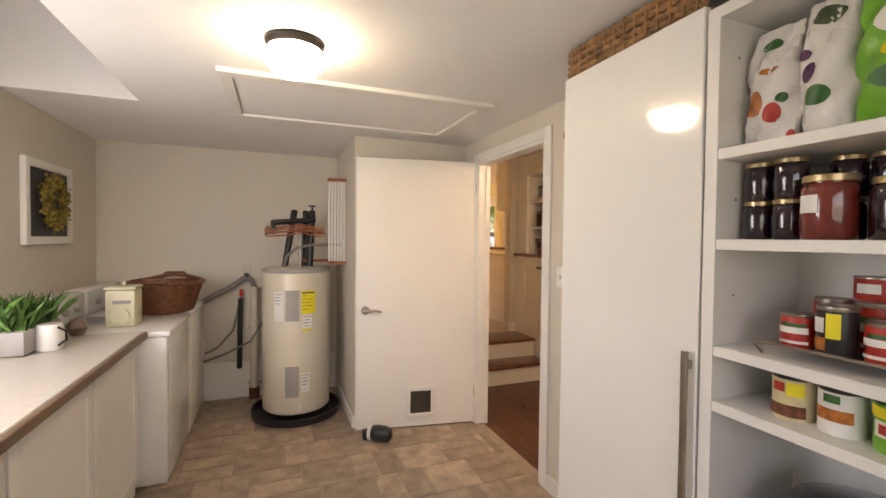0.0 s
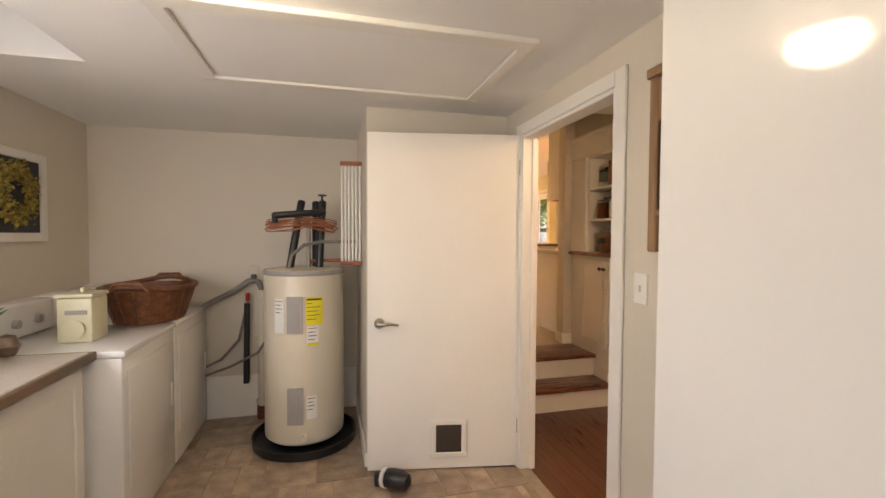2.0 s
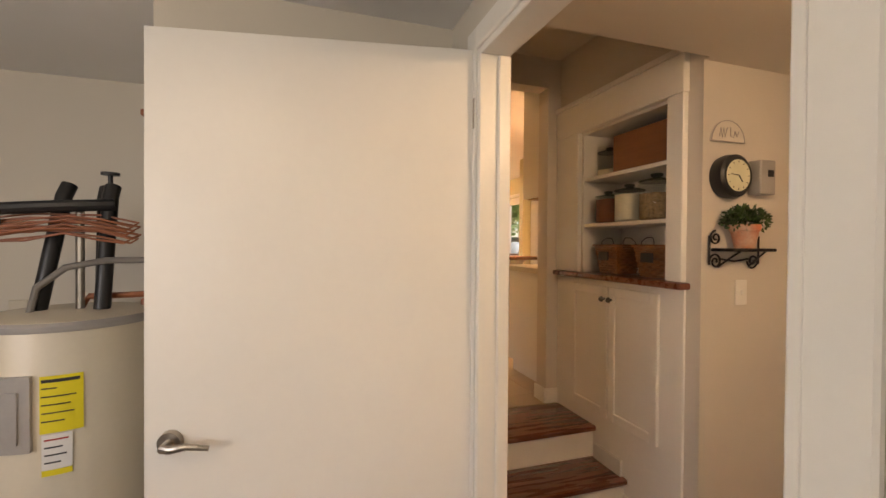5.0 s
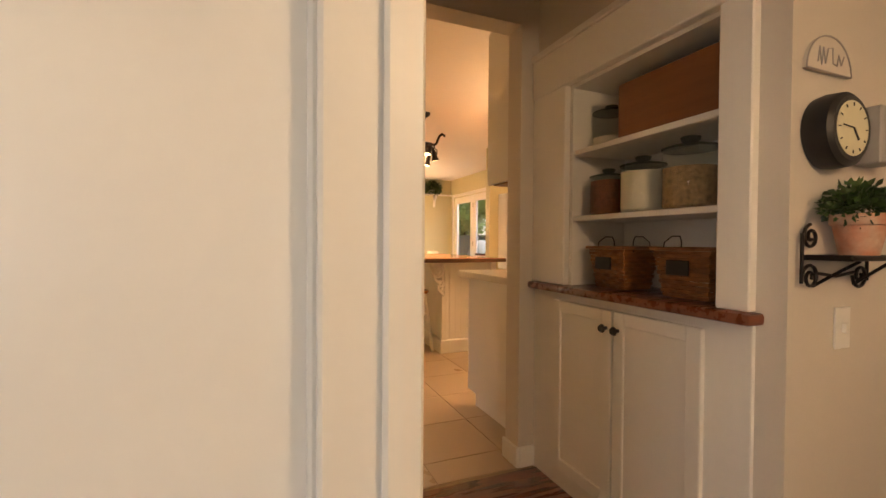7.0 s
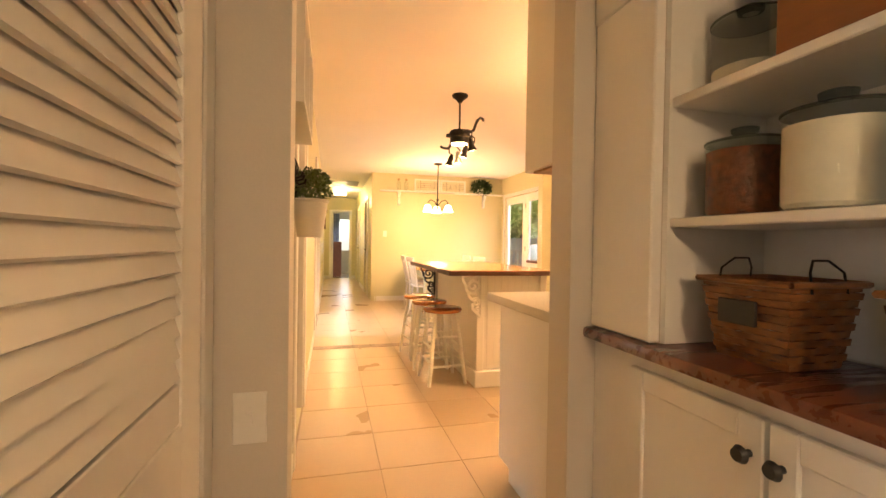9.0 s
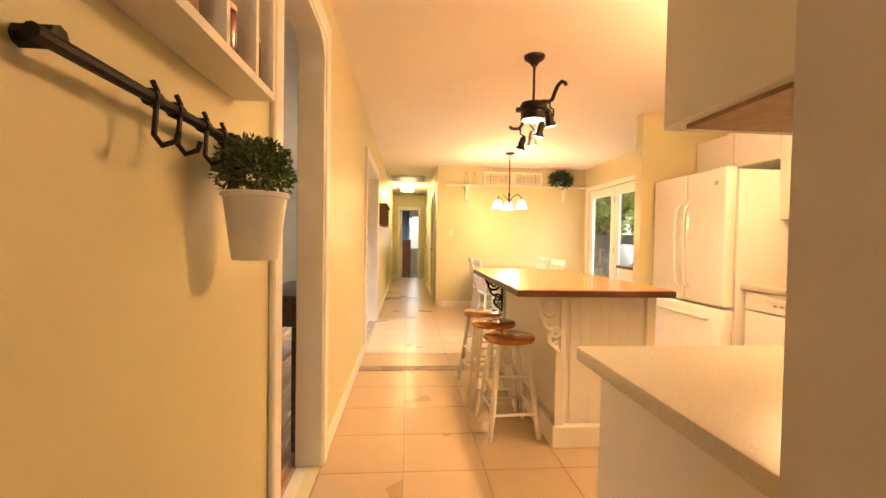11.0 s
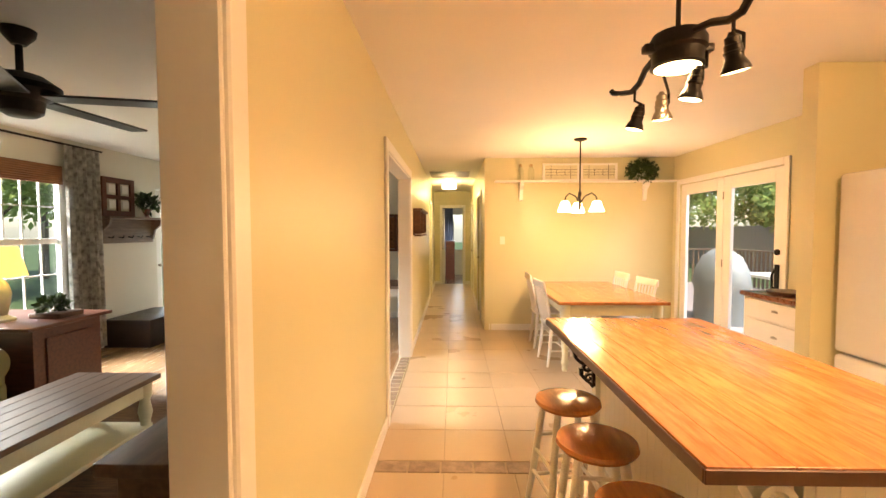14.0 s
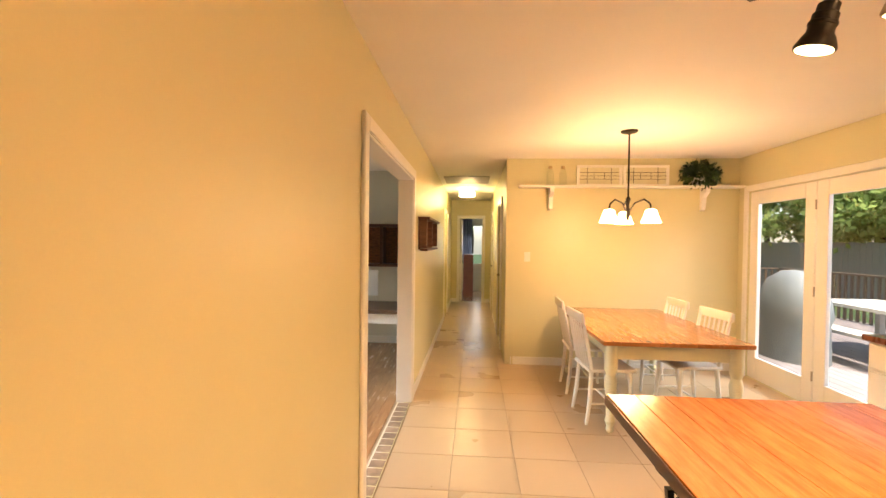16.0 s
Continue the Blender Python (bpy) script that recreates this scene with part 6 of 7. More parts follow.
c0 = chair((3.41, 10.08, K), -86)
copy_thing(c0, pose(3.42, 10.78, K, 0, 0, -92))
copy_thing(c0, pose(4.17, 10.24, K, 0, 0, 97))
copy_thing(c0, pose(4.15, 10.95, K, 0, 0, 92))
vent = thing("floor_register", (4.75, 10.55, K), "dark slotted floor register in the tiles", "vent")
for k in range(8):
    part("slat", box((4.70 + k * .014, 4.708 + k * .014, 10.35, 10.65, K + .001, K + .006)), M_GREYWOOD, vent)

# patio doors
pdr = thing("door_patio", (5.40, 10.45, K), "white glazed double patio doors", "door", kind="structure")
casing("trim_patio", 5.358, 5.38, 9.50, 11.41, 2.47, 0.07, "white casing of the patio doors")
for y0, y1 in ((9.51, 10.45), (10.46, 11.40)):
    d = part("door_leaf", box((5.39, 5.43, y0, y0 + .13, K + .01, 2.46), (5.39, 5.43, y1 - .13, y1, K + .01, 2.46), (5.39, 5.43, y0 + .13, y1 - .13, K + .01, K + .25), (5.39, 5.43, y0 + .13, y1 - .13, 2.32, 2.46), bevel=0.004, seg=1), M_DOOR, pdr)
    g = part("pane", box((5.407, 5.413, y0 + .13, y1 - .13, K + .25, 2.32)), M_GLASS, d)
    g.visible_shadow = False
for z in (.62, 1.4, 2.2):
    part("hinge", tube([(5.385, 10.455, z), (5.385, 10.455, z + .09)], .008, 8), M_NICKEL, pdr)
part("deadbolt", tube([(5.39, 9.58, 1.62), (5.372, 9.58, 1.62)], .03, 14), M_IRON, pdr)
part("handle", tube([(5.375, 9.58, 1.25), (5.34, 9.58, 1.28), (5.335, 9.58, 1.40), (5.375, 9.58, 1.47)], .011, 8), M_IRON, pdr)
part("handle_plate", box((5.378, 5.39, 9.55, 9.61, 1.20, 1.50), bevel=0.004, seg=1), M_IRON, pdr)

# west wall: spice shelf, hook rail and pail
sp = thing("spice_shelf", (1.75, 5.0, 2.0), "white wall shelf with spice jars", "shelf")
part("bottom", box((1.702, 1.80, 4.43, 5.035, 1.935, 1.955)), M_WHITE, sp)
part("top", box((1.702, 1.80, 4.43, 5.035, 2.26, 2.28)), M_WHITE, sp)
part("back", box((1.702, 1.708, 4.43, 5.035, 1.955, 2.26)), M_WHITE, sp)
for y in (4.43, 4.74, 4.90, 5.02):
    part("divider", box((1.708, 1.80, y, y + .016, 1.955, 2.26)), M_WHITE, sp)
for y in (4.55, 4.65, 4.82, 4.965):
    jar("spice_jar", 1.76, y, 1.955, .028, .11, M_JAMRED if y > 4.8 else M_OATS, M_LID, "small spice jar with a metal lid", group="spice jars")
rl = thing("hook_rail", (1.74, 4.85, 1.82), "black iron rail with hooks", "rail")
part("rail", tube([(1.745, 4.38, 1.805), (1.745, 4.99, 1.80)], .010, 10), M_IRON, rl)
for y in (4.42, 4.95):
    part("rail_mount", tube([(1.70, y, 1.815), (1.745, y, 1.815)], .014, 8), M_IRON, rl)
for y in (4.60, 4.67, 4.77, 4.85):
    part("hook_collar", tube([(1.745, y - .009, 1.803), (1.745, y + .009, 1.803)], .014, 12), M_IRON, rl)
    part("hook", tube([(1.745, y, 1.83), (1.752, y, 1.815), (1.75, y, 1.78), (1.75, y - .005, 1.745), (1.765, y - .01, 1.728), (1.785, y - .01, 1.735), (1.79, y - .01, 1.75)], .0045, 8), M_IRON, rl)
pa = thing("hanging_pail_plant", (1.79, 4.89, 1.55), "green plant in a white enamel pail on the rail", "plant")
part("pail", lathe([(.048, 1.535), (.050, 1.54), (.068, 1.675), (.073, 1.677), (.074, 1.684), (.071, 1.688), (.066, 1.68), (0, 1.665)], (1.80, 4.90, 0), 28, caps=False), M_PAIL, pa)
part("pail_hook", tube([(1.745, 4.90, 1.82), (1.75, 4.90, 1.76), (1.745, 4.90, 1.70), (1.735, 4.90, 1.675)], .007, 6), M_IRON, pa)
part("foliage", leaves((1.80, 4.90, 1.735), (.085, .10, .075), 2300, .015, rng, .35), mat("mid_green_leaf", (0.10, 0.16, 0.04), 0.5, vary=0.3, grain=30), pa)

# hall
hl = thing("hall_light", (2.10, 14.8, H2), "lit drum ceiling light in the hall", "ceiling light")
part("base", lathe([(.10, 0), (.10, -.02)], (2.12, 14.6, H2), 20), M_WHITE, hl)
part("drum", lathe([(.15, -.05), (.15, -.15), (0, -.15)], (2.12, 14.6, H2), 24), M_GLOWK, hl, "glowing drum shade")
part("stem", tube([(2.12, 14.6, H2 - .02), (2.12, 14.6, H2 - .06)], .012, 8), M_NICKEL, hl)
lamp("hall_lamp", "POINT", (2.12, 14.6, 2.62), (2, 14, 0), KW * .45, (1.0, .74, .32), .12)
hv = thing("ceiling_vent", (2.14, 13.4, H2), "grey slotted return air vent in the hall ceiling", "vent")
for k in range(9):
    part("slat", box((1.78, 2.50, 13.0 + k * .09, 13.06 + k * .09, H2 - .014, H2 - .004)), M_GREY, hv)
hs = thing("hall_wall_shelf", (1.76, 11.2, 2.0), "dark wooden wall shelf with side brackets", "shelf")
part("shelf_top", box((1.702, 1.82, 10.62, 11.9, 2.09, 2.115), bevel=0.003, seg=1), M_BROWN2, hs)
part("back_board", box((1.702, 1.72, 10.66, 11.86, 1.78, 2.09)), M_BROWN2, hs)
for y in (10.66, 11.22, 11.84):
    part("bracket", box((1.72, 1.79, y, y + .025, 1.80, 2.09), bevel=0.003, seg=1), M_BROWN2, hs)
part("lower_ledge", box((1.72, 1.80, 10.64, 11.88, 1.765, 1.785), bevel=0.003, seg=1), M_BROWN2, hs)
bd = thing("door_bedroom", (1.95, 17.0, K), "white bedroom door standing open", "door", kind="structure")
part("door_leaf", box((1.93, 1.965, 17.08, 17.6, K + .01, 2.42), bevel=0.002, seg=1), M_DOOR, bd)
for n_, y0, y1 in (("door_hall_side", 12.36, 13.14), ("door_hall_far", 14.91, 15.69)):
    hd_ = thing(n_, (2.68, y0, K), "closed white flush hall door", "door", kind="structure")
    part("door_leaf", box((2.675, 2.71, y0, y1, K + .01, 2.41), bevel=0.002, seg=1), M_DOOR, hd_)
    part("door_knob", lathe([(0, 0), (.028, .01), (.028, .035), (0, .045)], (2.655, y1 - .06, 1.33), 12, caps=False), M_NICKEL, hd_)
hd_ = thing("door_hall_left", (1.66, 14.5, K), "closed white flush hall door", "door", kind="structure")
part("door_leaf", box((1.62, 1.655, 14.46, 15.29, K + .01, 2.41), bevel=0.002, seg=1), M_DOOR, hd_)
dr = thing("dresser", (2.1, 18.4, K), "tall dark wooden dresser in the bedroom", "dresser")
part("body", box((1.98, 2.25, 18.0, 18.6, K, 1.52), bevel=0.004, seg=1), M_MAHOG, dr)


def drape(name, x, y0, y1, z0, z1, material, label, axis="y"):
    bm = bmesh.new()
    n = 40
    cols = []
    for i in range(n + 1):
        u = y0 + (y1 - y0) * i / n
        d = .03 * math.sin(i * 1.15) + .008 * math.sin(i * 2.9)
        cols.append([bm.verts.new((x + d * s, u, z) if axis == "y" else (u, x + d * s, z)) for z, s in ((z0, 1.25), ((z0 + z1) / 2, 1.0), (z1, .6))])
    for a, b in zip(cols, cols[1:]):
        for k in range(2):
            bm.faces.new((a[k], b[k], b[k + 1], a[k + 1]))
    bmesh.ops.solidify(bm, geom=bm.faces[:], thickness=.004)
    return single(name, bm, material, label, "curtain")


drape("bedroom_curtain", 19.38, 1.75, 2.2, K + .9, 2.55, mat("grey_blue_curtain", (.30, .32, .38), .9, vary=.1), "grey-blue bedroom curtain beside the window", "x")

# ---- living room things ----
lw = thing("window_living", (-2.28, 9.2, .95), "white double-hung window with a muntin grid", "window", kind="structure")
part("window_frame", box((-2.27, -2.215, 8.35, 8.42, .95, 2.52), (-2.27, -2.215, 10.03, 10.10, .95, 2.52), (-2.27, -2.215, 8.42, 10.03, .95, 1.0), (-2.27, -2.215, 8.42, 10.03, 2.46, 2.52), (-2.29, -2.25, 8.42, 10.03, 1.70, 1.76), (-2.29, -2.25, 9.20, 9.26, 1.0, 2.46), bevel=0.003, seg=1), M_WHITE, lw)
for y in (8.62, 8.82, 9.02, 9.45, 9.64, 9.84):
    part("muntin", box((-2.28, -2.262, y, y + .014, 1.0, 2.46)), M_WHITE, lw)
for z in (1.35, 2.1):
    part("muntin", box((-2.28, -2.262, 8.42, 10.03, z, z + .014)), M_WHITE, lw)
part("window_sill", box((-2.23, -2.12, 8.28, 10.17, .915, .95), bevel=0.005, seg=1), M_WHITE, lw)
g = part("pane", box((-2.275, -2.270, 8.42, 10.03, 1.0, 2.46)), M_GLASS, lw)
g.visible_shadow = False
bl = thing("bamboo_blind", (-2.2, 9.2, 2.4), "rolled brown bamboo blind over the window", "blind")
for k in range(9):
    part("bamboo_slat", box((-2.212, -2.19, 8.36, 10.06, 2.36 + k * .023, 2.381 + k * .023), bevel=0.003, seg=1), M_BLIND, bl)
drape("curtain", -2.13, 10.02, 10.48, .42, 2.80, M_CURTAIN, "white curtain with a grey branch pattern")
rod = single("curtain_rod", tube([(-2.14, 8.0, 2.81), (-2.14, 10.55, 2.81)], .012, 8), M_IRON, "black iron curtain rod", "curtain rod")
ls = thing("coat_shelf", (-2.15, 11.0, 1.9), "weathered wooden coat shelf with hooks", "shelf")
part("shelf_top", box((-2.22, -2.02, 10.50, 11.55, 2.0, 2.025), bevel=0.003, seg=1), M_GREYWOOD, ls)
part("back_board", box((-2.22, -2.195, 10.55, 11.50, 1.68, 2.0)), M_GREYWOOD, ls)
for y in (10.54, 11.47):
    part("bracket", panel([(-2.22, y, 2.0), (-2.05, y, 2.0), (-2.07, y, 1.92), (-2.15, y, 1.85), (-2.18, y, 1.72), (-2.22, y, 1.70)], .03, 1), M_GREYWOOD, ls)
for k in range(5):
    part("coat_hook", tube([(-2.195, 10.68 + k * .17, 1.76), (-2.14, 10.68 + k * .17, 1.75), (-2.12, 10.68 + k * .17, 1.78)], .008, 6), M_IRON, ls)
wf_ = thing("old_window_frame", (-2.12, 10.85, 2.03), "brown wooden window frame leaning on the shelf", "frame")
part("frame", box((-2.16, -2.13, 10.53, 10.60, 2.025, 2.52), (-2.16, -2.13, 11.00, 11.07, 2.025, 2.52), (-2.16, -2.13, 10.60, 11.0, 2.025, 2.10), (-2.16, -2.13, 10.60, 11.0, 2.45, 2.52), (-2.16, -2.13, 10.775, 10.825, 2.10, 2.45), (-2.16, -2.13, 10.60, 11.0, 2.25, 2.30), bevel=0.003, seg=1), M_MAHOG, wf_)
for y in (10.64, 10.86):
    for z in (2.13, 2.33):
        part("paper_square", box((-2.15, -2.138, y, y + .11, z, z + .10)), M_PAPER, wf_)
fp = thing("fern_urn", (-2.12, 11.25, 2.025), "small fern in a dark urn", "plant")
part("urn", lathe([(.04, 0), (.02, .03), (.05, .08), (.07, .12), (0, .11)], (-2.12, 11.28, 2.025), 14, caps=False), M_MAHOG, fp)
part("foliage", leaves((-2.12, 11.28, 2.22), (.16, .2, .12), 320, .07, rng, .6, droop=.3), M_LEAF, fp)
fd = thing("door_front", (-2.27, 12.0, K), "white front door with a full glass pane", "door", kind="structure")
part("door_leaf", box((-2.28, -2.235, 11.61, 11.73, K + .01, 2.45), (-2.28, -2.235, 12.33, 12.45, K + .01, 2.45), (-2.28, -2.235, 11.73, 12.33, K + .01, .62), (-2.28, -2.235, 11.73, 12.33, 2.28, 2.45), bevel=0.004, seg=1), M_DOOR, fd)
g = part("pane", box((-2.262, -2.256, 11.73, 12.33, .62, 2.28)), M_GLASS, fd)
g.visible_shadow = False
part("door_knob", lathe([(0, 0), (.03, .01), (.03, .04), (0, .05)], (-2.215, 11.67, 1.30), 12, caps=False), M_NICKEL, fd)
for z in (.6, 1.4, 2.2):
    part("hinge", box((-2.236, -2.228, 12.44, 12.465, z, z + .1)), M_IRON, fd)
bn = single("storage_chest", box((-2.2, -1.60, 10.55, 11.50, K, .72), bevel=0.008), mat("dark_brown_leather", (.035, .022, .018), .4, vary=.15), "low dark brown chest under the coat shelf", "chest")
et = thing("side_table", (-1.5, 8.9, K), "mahogany side table with panelled side", "table")
part("tabletop", box((-2.10, -.93, 8.35, 9.14, 1.09, 1.12), bevel=0.006), M_MAHOG, et)
part("body", box((-2.05, -1.0, 8.45, 9.08, K, 1.09), bevel=0.003, seg=1), M_MAHOG, et)
part("side_panel", box((-.998, -.985, 8.55, 8.98, K + .12, 1.0), bevel=0.004, seg=1), M_MAHOG, et)
tlp = thing("table_lamp", (-1.35, 8.7, 1.12), "cream turned table lamp with a lit yellow shade", "lamp")
part("base", lathe([(.09, 0), (.09, .02), (.04, .05), (.055, .12), (.07, .22), (.05, .30), (.02, .34), (.015, .42)], (-1.42, 8.62, 1.12), 20), M_TIN, tlp)
part("shade", lathe([(.17, .36), (.115, .60), (.112, .60), (.167, .36)], (-1.42, 8.62, 1.12), 24, caps=False), M_SHADE, tlp, "lit yellow fabric shade")
sc = thing("succulent_tray", (-1.15, 8.85, 1.12), "succulent plant in a wooden tray", "plant")
part("tray", box((-1.30, -1.03, 8.72, 8.95, 1.12, 1.16), bevel=0.006), M_GREYWOOD, sc)
part("foliage", leaves((-1.18, 8.82, 1.22), (.09, .09, .07), 200, .06, rng, .4), M_LEAF, sc)
sf = thing("sofa", (-1.3, 7.7, K), "olive upholstered sofa with rolled arms", "sofa")
part("base", box((-1.95, -1.02, 6.3, 8.28, K + .05, .75), bevel=.03, seg=3), M_SOFA, sf)
part("rolled_arm", tube([(-1.95, 8.16, .90), (-1.04, 8.16, .90), (-1.0, 8.16, .90)], [.14, .14, .12], 20), M_SOFA, sf)
part("arm_front", box((-1.9, -1.03, 8.04, 8.28, K + .05, .92), bevel=.03, seg=3), M_SOFA, sf)
part("seat_cushion", box((-1.75, -.98, 7.0, 8.02, .72, .88), bevel=.05, seg=4), M_SOFA, sf)
part("backrest", box((-2.15, -1.75, 6.3, 8.28, K + .05, 1.25), bevel=.06, seg=4), M_SOFA, sf)
ct = thing("coffee_table", (-.2, 7.6, K), "coffee table with dark plank top and cream base", "table")
for k in range(6):
    part("top_plank", box((-.48 + k * .101, -.381 + k * .101, 6.9, 8.25, .80, .835), bevel=.003, seg=1), M_GREYWOOD, ct)
part("apron", box((-.44, .08, 6.95, 8.2, .70, .80)), M_TIN, ct)
part("lower_shelf", box((-.45, .09, 6.95, 8.2, .47, .50), bevel=.003, seg=1), M_TIN, ct)
for x in (-.42, .06):
    for y in (6.98, 8.17):
        part("leg", lathe([(.02, 0), (.035, .03), (.025, .07), (.04, .1), (.03, .15), (.045, .22), (.03, .30), (.045, .34), (.045, .43)], (x, y, K), 12), M_TIN, ct)
rug = single("area_rug", box((-1.0, .95, 5.9, 9.0, K, K + .012), bevel=.004, seg=1), M_RUG, "brown woven jute area rug", "rug")
cs = thing("console_table", (1.35, 6.9, K), "weathered brown console table behind the wall", "table")
part("tabletop", box((1.29, 1.57, 6.31, 7.15, 1.22, 1.26), bevel=.006), M_GREYWOOD, cs)
part("apron", box((1.32, 1.55, 6.35, 7.11, 1.08, 1.22), bevel=.003, seg=1), M_GREYWOOD, cs)
for x in (1.34, 1.53):
    for y in (6.37, 7.09):
        part("leg", box((x - .022, x + .022, y - .03, y + .03, K, 1.08), bevel=.005), M_GREYWOOD, cs)
fn = thing("ceiling_fan", (-.05, 7.5, H2), "black ceiling fan with five blades at rest", "fan")
FX, FY = -.05, 7.5
part("canopy", lathe([(.075, 0), (.07, -.03), (.03, -.08)], (FX, FY, H2), 20), M_IRON, fn)
part("down_rod", tube([(FX, FY, H2 - .06), (FX, FY, 2.66)], .016, 10), M_IRON, fn)
part("motor", lathe([(.03, 2.67), (.10, 2.65), (.17, 2.60), (.17, 2.57), (.10, 2.52), (.09, 2.46), (.06, 2.44), (0, 2.44)], (FX, FY, 0), 28, caps=False), M_IRON, fn)
for k in range(5):
    b = part("blade", box((FX + .12, FX + .78, FY - .065, FY + .065, 2.535, 2.547), bevel=.004, seg=1), M_BLACK, fn, "flat dark blade")
    b.matrix_basis = pose(0, 0, 0, 0, 0, 14 + 72 * k)
dk = thing("office_desk", (1.0, 11.2, K), "white desk with a brown wooden top", "desk")
part("top", box((.55, 1.57, 10.75, 11.45, 1.09, 1.13), bevel=.004, seg=1), M_GREYWOOD, dk)
part("apron", box((.6, 1.54, 10.80, 11.40, .98, 1.09)), M_WHITE, dk)
for x in (.62, 1.52):
    for y in (10.82, 11.38):
        part("leg", box((x - .03, x + .03, y - .03, y + .03, K, .98)), M_WHITE, dk)
hu = thing("office_wall_cabinet", (1.2, 12.3, 1.6), "dark wooden pigeonhole wall cabinet", "cabinet")
part("cabinet_frame", box((.5, 1.57, 12.25, 12.49, 2.06, 2.10), (.5, 1.57, 12.25, 12.49, 1.50, 1.54), (.5, .54, 12.25, 12.49, 1.54, 2.06), (.95, .99, 12.25, 12.49, 1.54, 2.06), (1.25, 1.29, 12.25, 12.49, 1.54, 2.06), (1.53, 1.57, 12.25, 12.49, 1.54, 2.06)), M_BROWN2, hu)
part("back_board", box((.5, 1.57, 12.48, 12.495, 1.54, 2.06)), M_SPLINT, hu, "red-brown back board")
mo = thing("computer_monitor", (.95, 11.2, 1.13), "white desktop computer screen", "monitor")
part("screen", box((.7, 1.15, 11.25, 11.28, 1.22, 1.52), bevel=.006), M_PAPER, mo)
part("stand", box((.88, .97, 11.22, 11.32, 1.13, 1.24)), M_GREY, mo)

# ---- outside the patio doors ----
deck = thing("deck", (7.5, 10, .3), "weathered grey timber deck outside", "deck", kind="structure")
for k in range(34):
    part("deck_board", box((5.52 + k * .14, 5.653 + k * .14, 5.0, 18.0, .28, .315), bevel=.004, seg=1), M_DECK, deck)
rail = thing("deck_railing", (9.5, 12, .3), "dark timber deck railing", "railing")
part("top_rail", box((10.05, 10.2, 5, 18, 1.26, 1.30), (5.6, 10.2, 17.9, 18.0, 1.26, 1.30)), M_GREYWOOD, rail)
for k in range(84):
    part("baluster", box((10.1, 10.14, 5.1 + k * .153, 5.14 + k * .153, .315, 1.26)), M_GREYWOOD, rail)
for k in range(30):
    part("baluster", box((5.7 + k * .15, 5.74 + k * .15, 17.93, 17.97, .315, 1.26)), M_GREYWOOD, rail)
gr = thing("covered_grill", (6.75, 12.4, .315), "barbecue grill under a grey fabric cover", "grill")
part("cover", lathe([(.48, 0), (.46, .5), (.50, .62), (.46, .85), (.34, 1.08), (.15, 1.2), (0, 1.22)], (6.70, 12.6, .315), 20, caps=False, sx=0.75, sy=1.1), M_GRILL, gr)
pt = thing("picnic_table", (8.2, 12.3, .315), "pale timber patio table with a bench", "table")
part("tabletop", box((7.5, 8.5, 11.7, 13.4, 1.0, 1.05), bevel=.006, seg=1), mat("pale_timber", (.55, .52, .46), .7, vary=.12, grain=6), pt)
part("bench", box((7.1, 7.4, 11.8, 13.3, .70, .75), bevel=.006, seg=1), bpy.data.materials["pale_timber"], pt)
for x in (7.55, 8.42, 7.15, 7.35):
    for y in (11.85, 13.25):
        part("leg", box((x - .04, x + .04, y - .04, y + .04, .315, 1.0 if x > 7.5 else .70)), bpy.data.materials["pale_timber"], pt)
fe = thing("garden_fence", (17, 12, -.3), "grey timber garden fence", "fence")
for k in range(150):
    part("fence_board", box((17, 17.03, -6 + k * .26, -5.75 + k * .26, -.3, 2.0 + .02 * (k % 3))), M_FENCE, fe)
for k in range(60):
    part("fence_board", box((5.0 + k * .2, 5.19 + k * .2, 32.9, 32.93, -.3, 2.0)), M_FENCE, fe)


def tree(x, y, h, r, seed):
    q = random.Random(seed)
    t = thing("tree", (x, y, -.3), "leafy green garden tree in summer", "tree", "garden trees")
    bm = tube([(x, y, -.3), (x + .1, y, h * .3), (x - .05, y + .1, h * .6), (x, y, h * .9)], [.2, .15, .1, .03], 9)
    tips = []
    for _ in range(9):
        a, z = q.uniform(0, 6.28), q.uniform(.25, .75) * h
        e = (x + r * .7 * math.cos(a), y + r * .7 * math.sin(a), z + h * .18)
        tube([(x, y, z), ((x + e[0]) / 2, (y + e[1]) / 2, z + h * .12), e], [.06, .04, .015], 6, bm)
        tips.append(e)
    part("trunk", bm, M_BARK, t)
    lb = bmesh.new()
    for e in tips + [(x, y, h * .9)]:
        for _ in range(3):
            c = (e[0] + q.gauss(0, r * .25), e[1] + q.gauss(0, r * .25), e[2] + q.gauss(0, h * .06))
            leaves(c, (r * .46, r * .46, h * .14), 260, .30, q, .2, lb)
    part("crown", lb, M_TREE, t)


for i, (x, y, h, r) in enumerate(((20, 14, 6.5, 2.6), (21, 20, 7, 3), (19.5, 26, 6.5, 2.8), (24, 17, 9, 3.4), (23, 24, 9, 3.4), (15, 36, 8, 3.2), (20, 34, 8, 3.2), (26, 32, 10, 4), (-12, 9, 7, 2.8), (-14, 14, 8, 3), (-13, 19, 7, 3), (-16, 24, 8, 3.2), (2, 28, 7, 2.6), (28, 22, 11, 4.5), (10, 38, 9, 3.6), (18.8, 16.5, 5, 2.6), (18.8, 22.5, 5, 2.6), (19, 29, 5.2, 2.8), (16.5, 34.5, 5, 2.6), (12.5, 34.8, 5, 2.6))):
    tree(x, y, h, r, i)

# ---- floor pieces, last ----


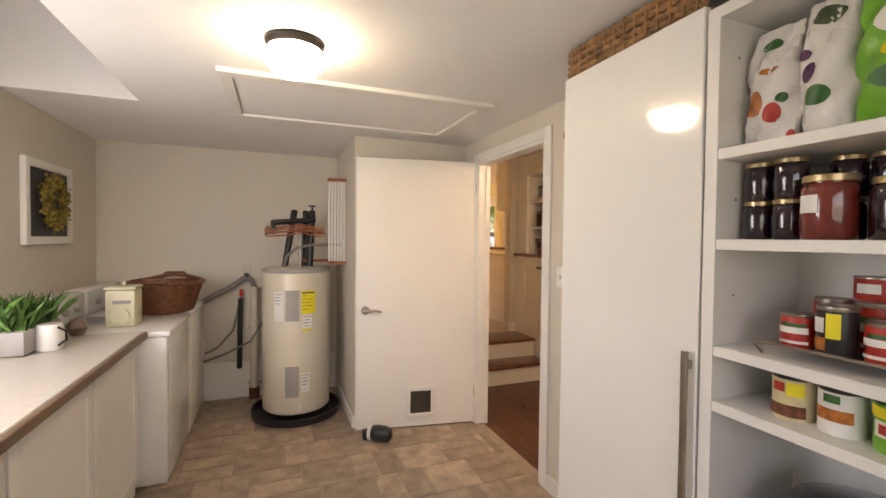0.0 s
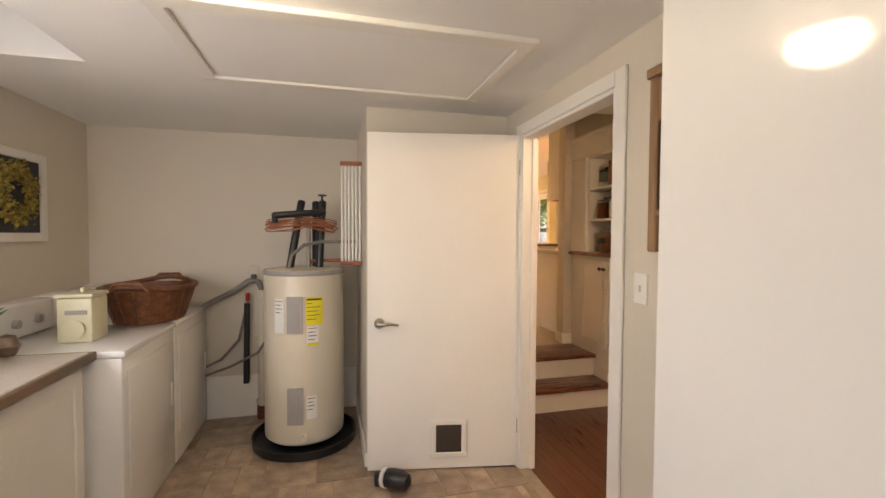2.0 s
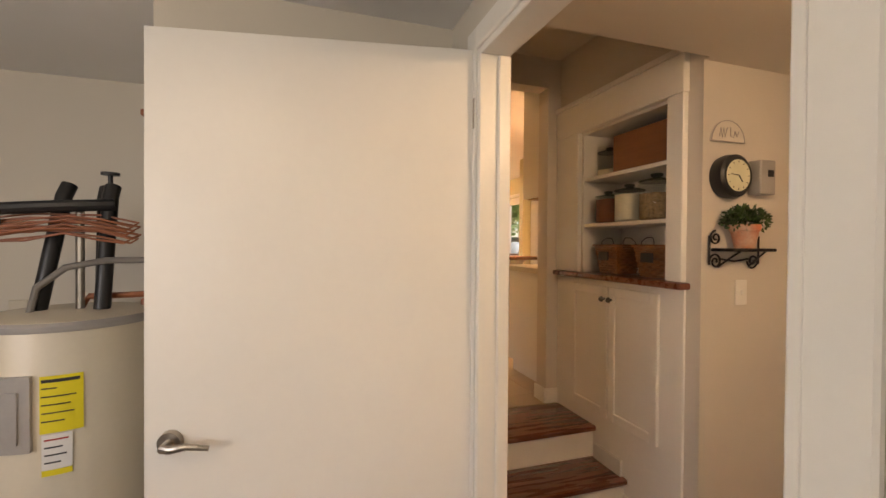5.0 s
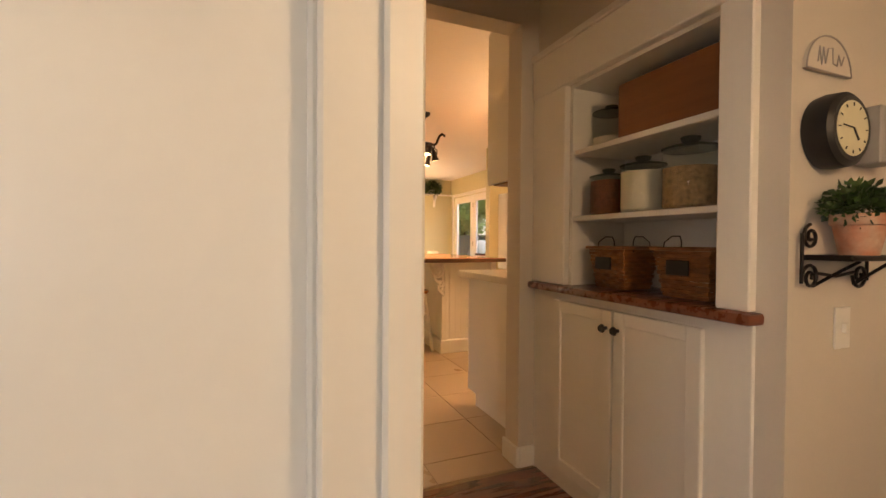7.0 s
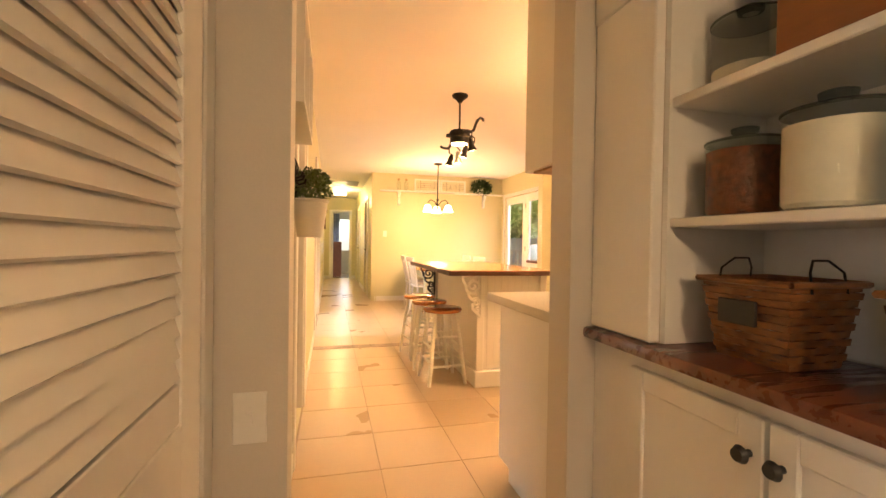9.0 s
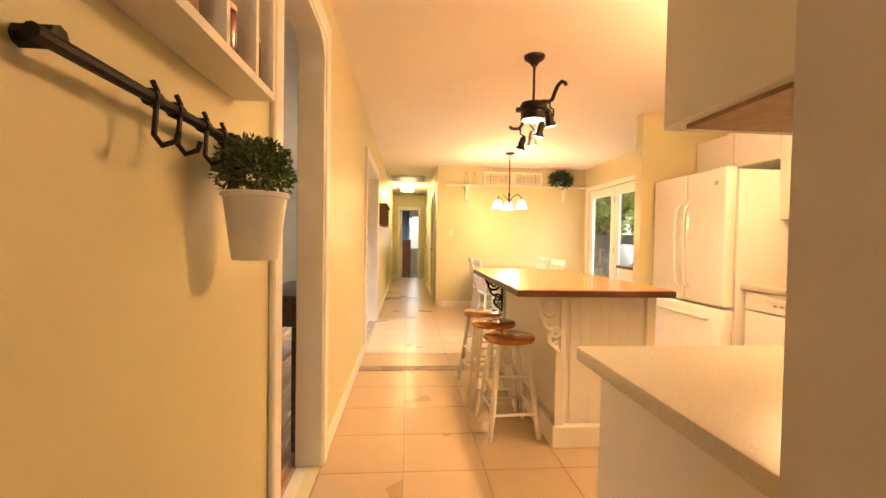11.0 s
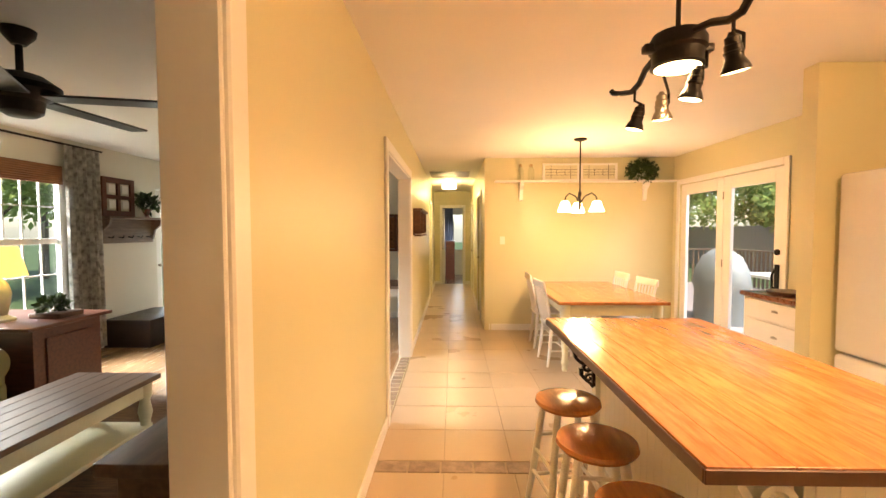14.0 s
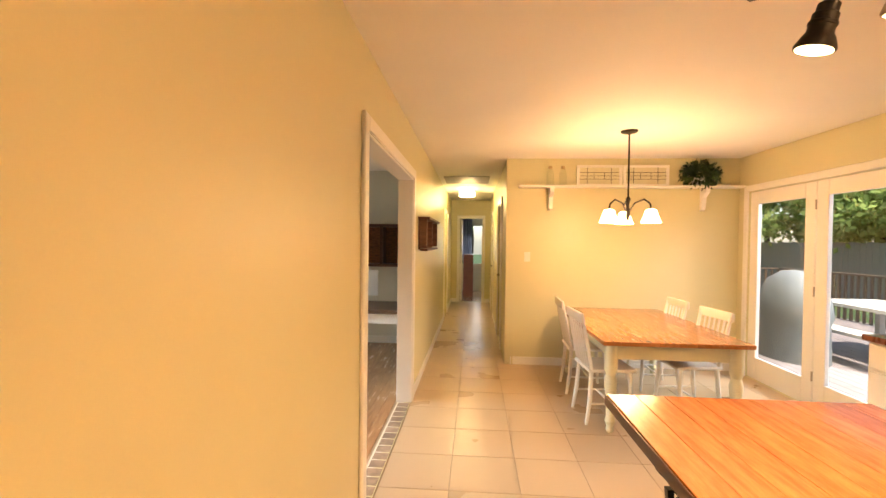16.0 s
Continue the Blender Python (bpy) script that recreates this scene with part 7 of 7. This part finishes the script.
def pieces(parent_name, name, rects, z, thick, material, gap):
    shared = {}
    parent = bpy.data.objects[parent_name]
    for x0, x1, y0, y1 in rects:
        key = (round(x1 - x0, 3), round(y1 - y0, 3))
        if key not in shared:
            a, b = key[0] / 2 - gap, key[1] / 2 - gap
            if a < .01 or b < .01:
                continue
            shared[key] = finish(name, box((-a, a, -b, b, -thick, 0), bevel=.0015, seg=1), material)
        o = new(name, shared[key])
        o.parent = parent
        o.location = Vector(((x0 + x1) / 2, (y0 + y1) / 2, z)) - parent.location


rects = []
T = .30
for j in range(18):
    y0, off = -1.25 + j * T, (j % 3) * .1
    for i in range(11):
        x0 = -1.34 - off + i * T
        a, b = max(x0, -1.34), min(x0 + T, 1.465)
        if b - a < .04:
            continue
        if (i * 7 + j * 3) % 4 == 0:
            rects += [(a, b, y0, y0 + T / 2), (a, b, y0 + T / 2, y0 + T)]
        elif (i + j) % 3 == 0:
            m_ = (a + b) / 2
            rects += [(a, m_, y0, y0 + T), (m_, b, y0, y0 + T)]
        else:
            rects.append((a, b, y0, y0 + T))
pieces("floor_laundry", "vinyl_tile", [(a, b, c, min(d, 4.045)) for a, b, c, d in rects if c < 4.0 and (a + b) / 2 > -0.75], 0.0, .004, M_VINYL, .0035)
rects = []
T = .43
for i in range(-1, 9):
    for j in range(-9, 22):
        a, b, c, d = 2.14 + i * T, 2.14 + (i + 1) * T, 7.97 + j * T, 7.97 + (j + 1) * T
        if j < 0:
            c, d = 7.83 + j * T, 7.83 + (j + 1) * T
        a, b, c, d = max(a, 1.70), min(b, 5.38 if c < 11.5 else 2.66), max(c, 4.20), min(d, 16.95)
        if b - a > .03 and d - c > .03:
            rects.append((a, b, c, d))
pieces("floor_kitchen", "floor_tile", rects, K, .005, M_TILE, .0018)
pieces("floor_kitchen", "border_brick", [(1.715 + k * .204, 1.915 + k * .204, 7.835, 7.965) for k in range(18)], K + .001, .006, M_BRICK, .004)
pieces("floor_kitchen", "border_brick", [(1.59, 1.70, 8.52 + k * .105, 8.62 + k * .105) for k in range(16)], K + .001, .006, M_BRICK, .004)
pieces("floor_landing", "floor_plank", [(1.54 + k * .09, 1.63 + k * .09, .6, 3.535) for k in range(22)], 0.0, .004, M_LANDWOOD, .0008)
pieces("floor_living", "floor_plank", [(-2.22 + k * .0945, -2.1255 + k * .0945, 4.3 + 2.05 * m_ + (.6 if k % 2 else 0), 6.35 + 2.05 * m_ + (.6 if k % 2 else 0)) for k in range(40) for m_ in range(4)], K, .005, M_LIVWOOD, .0006)
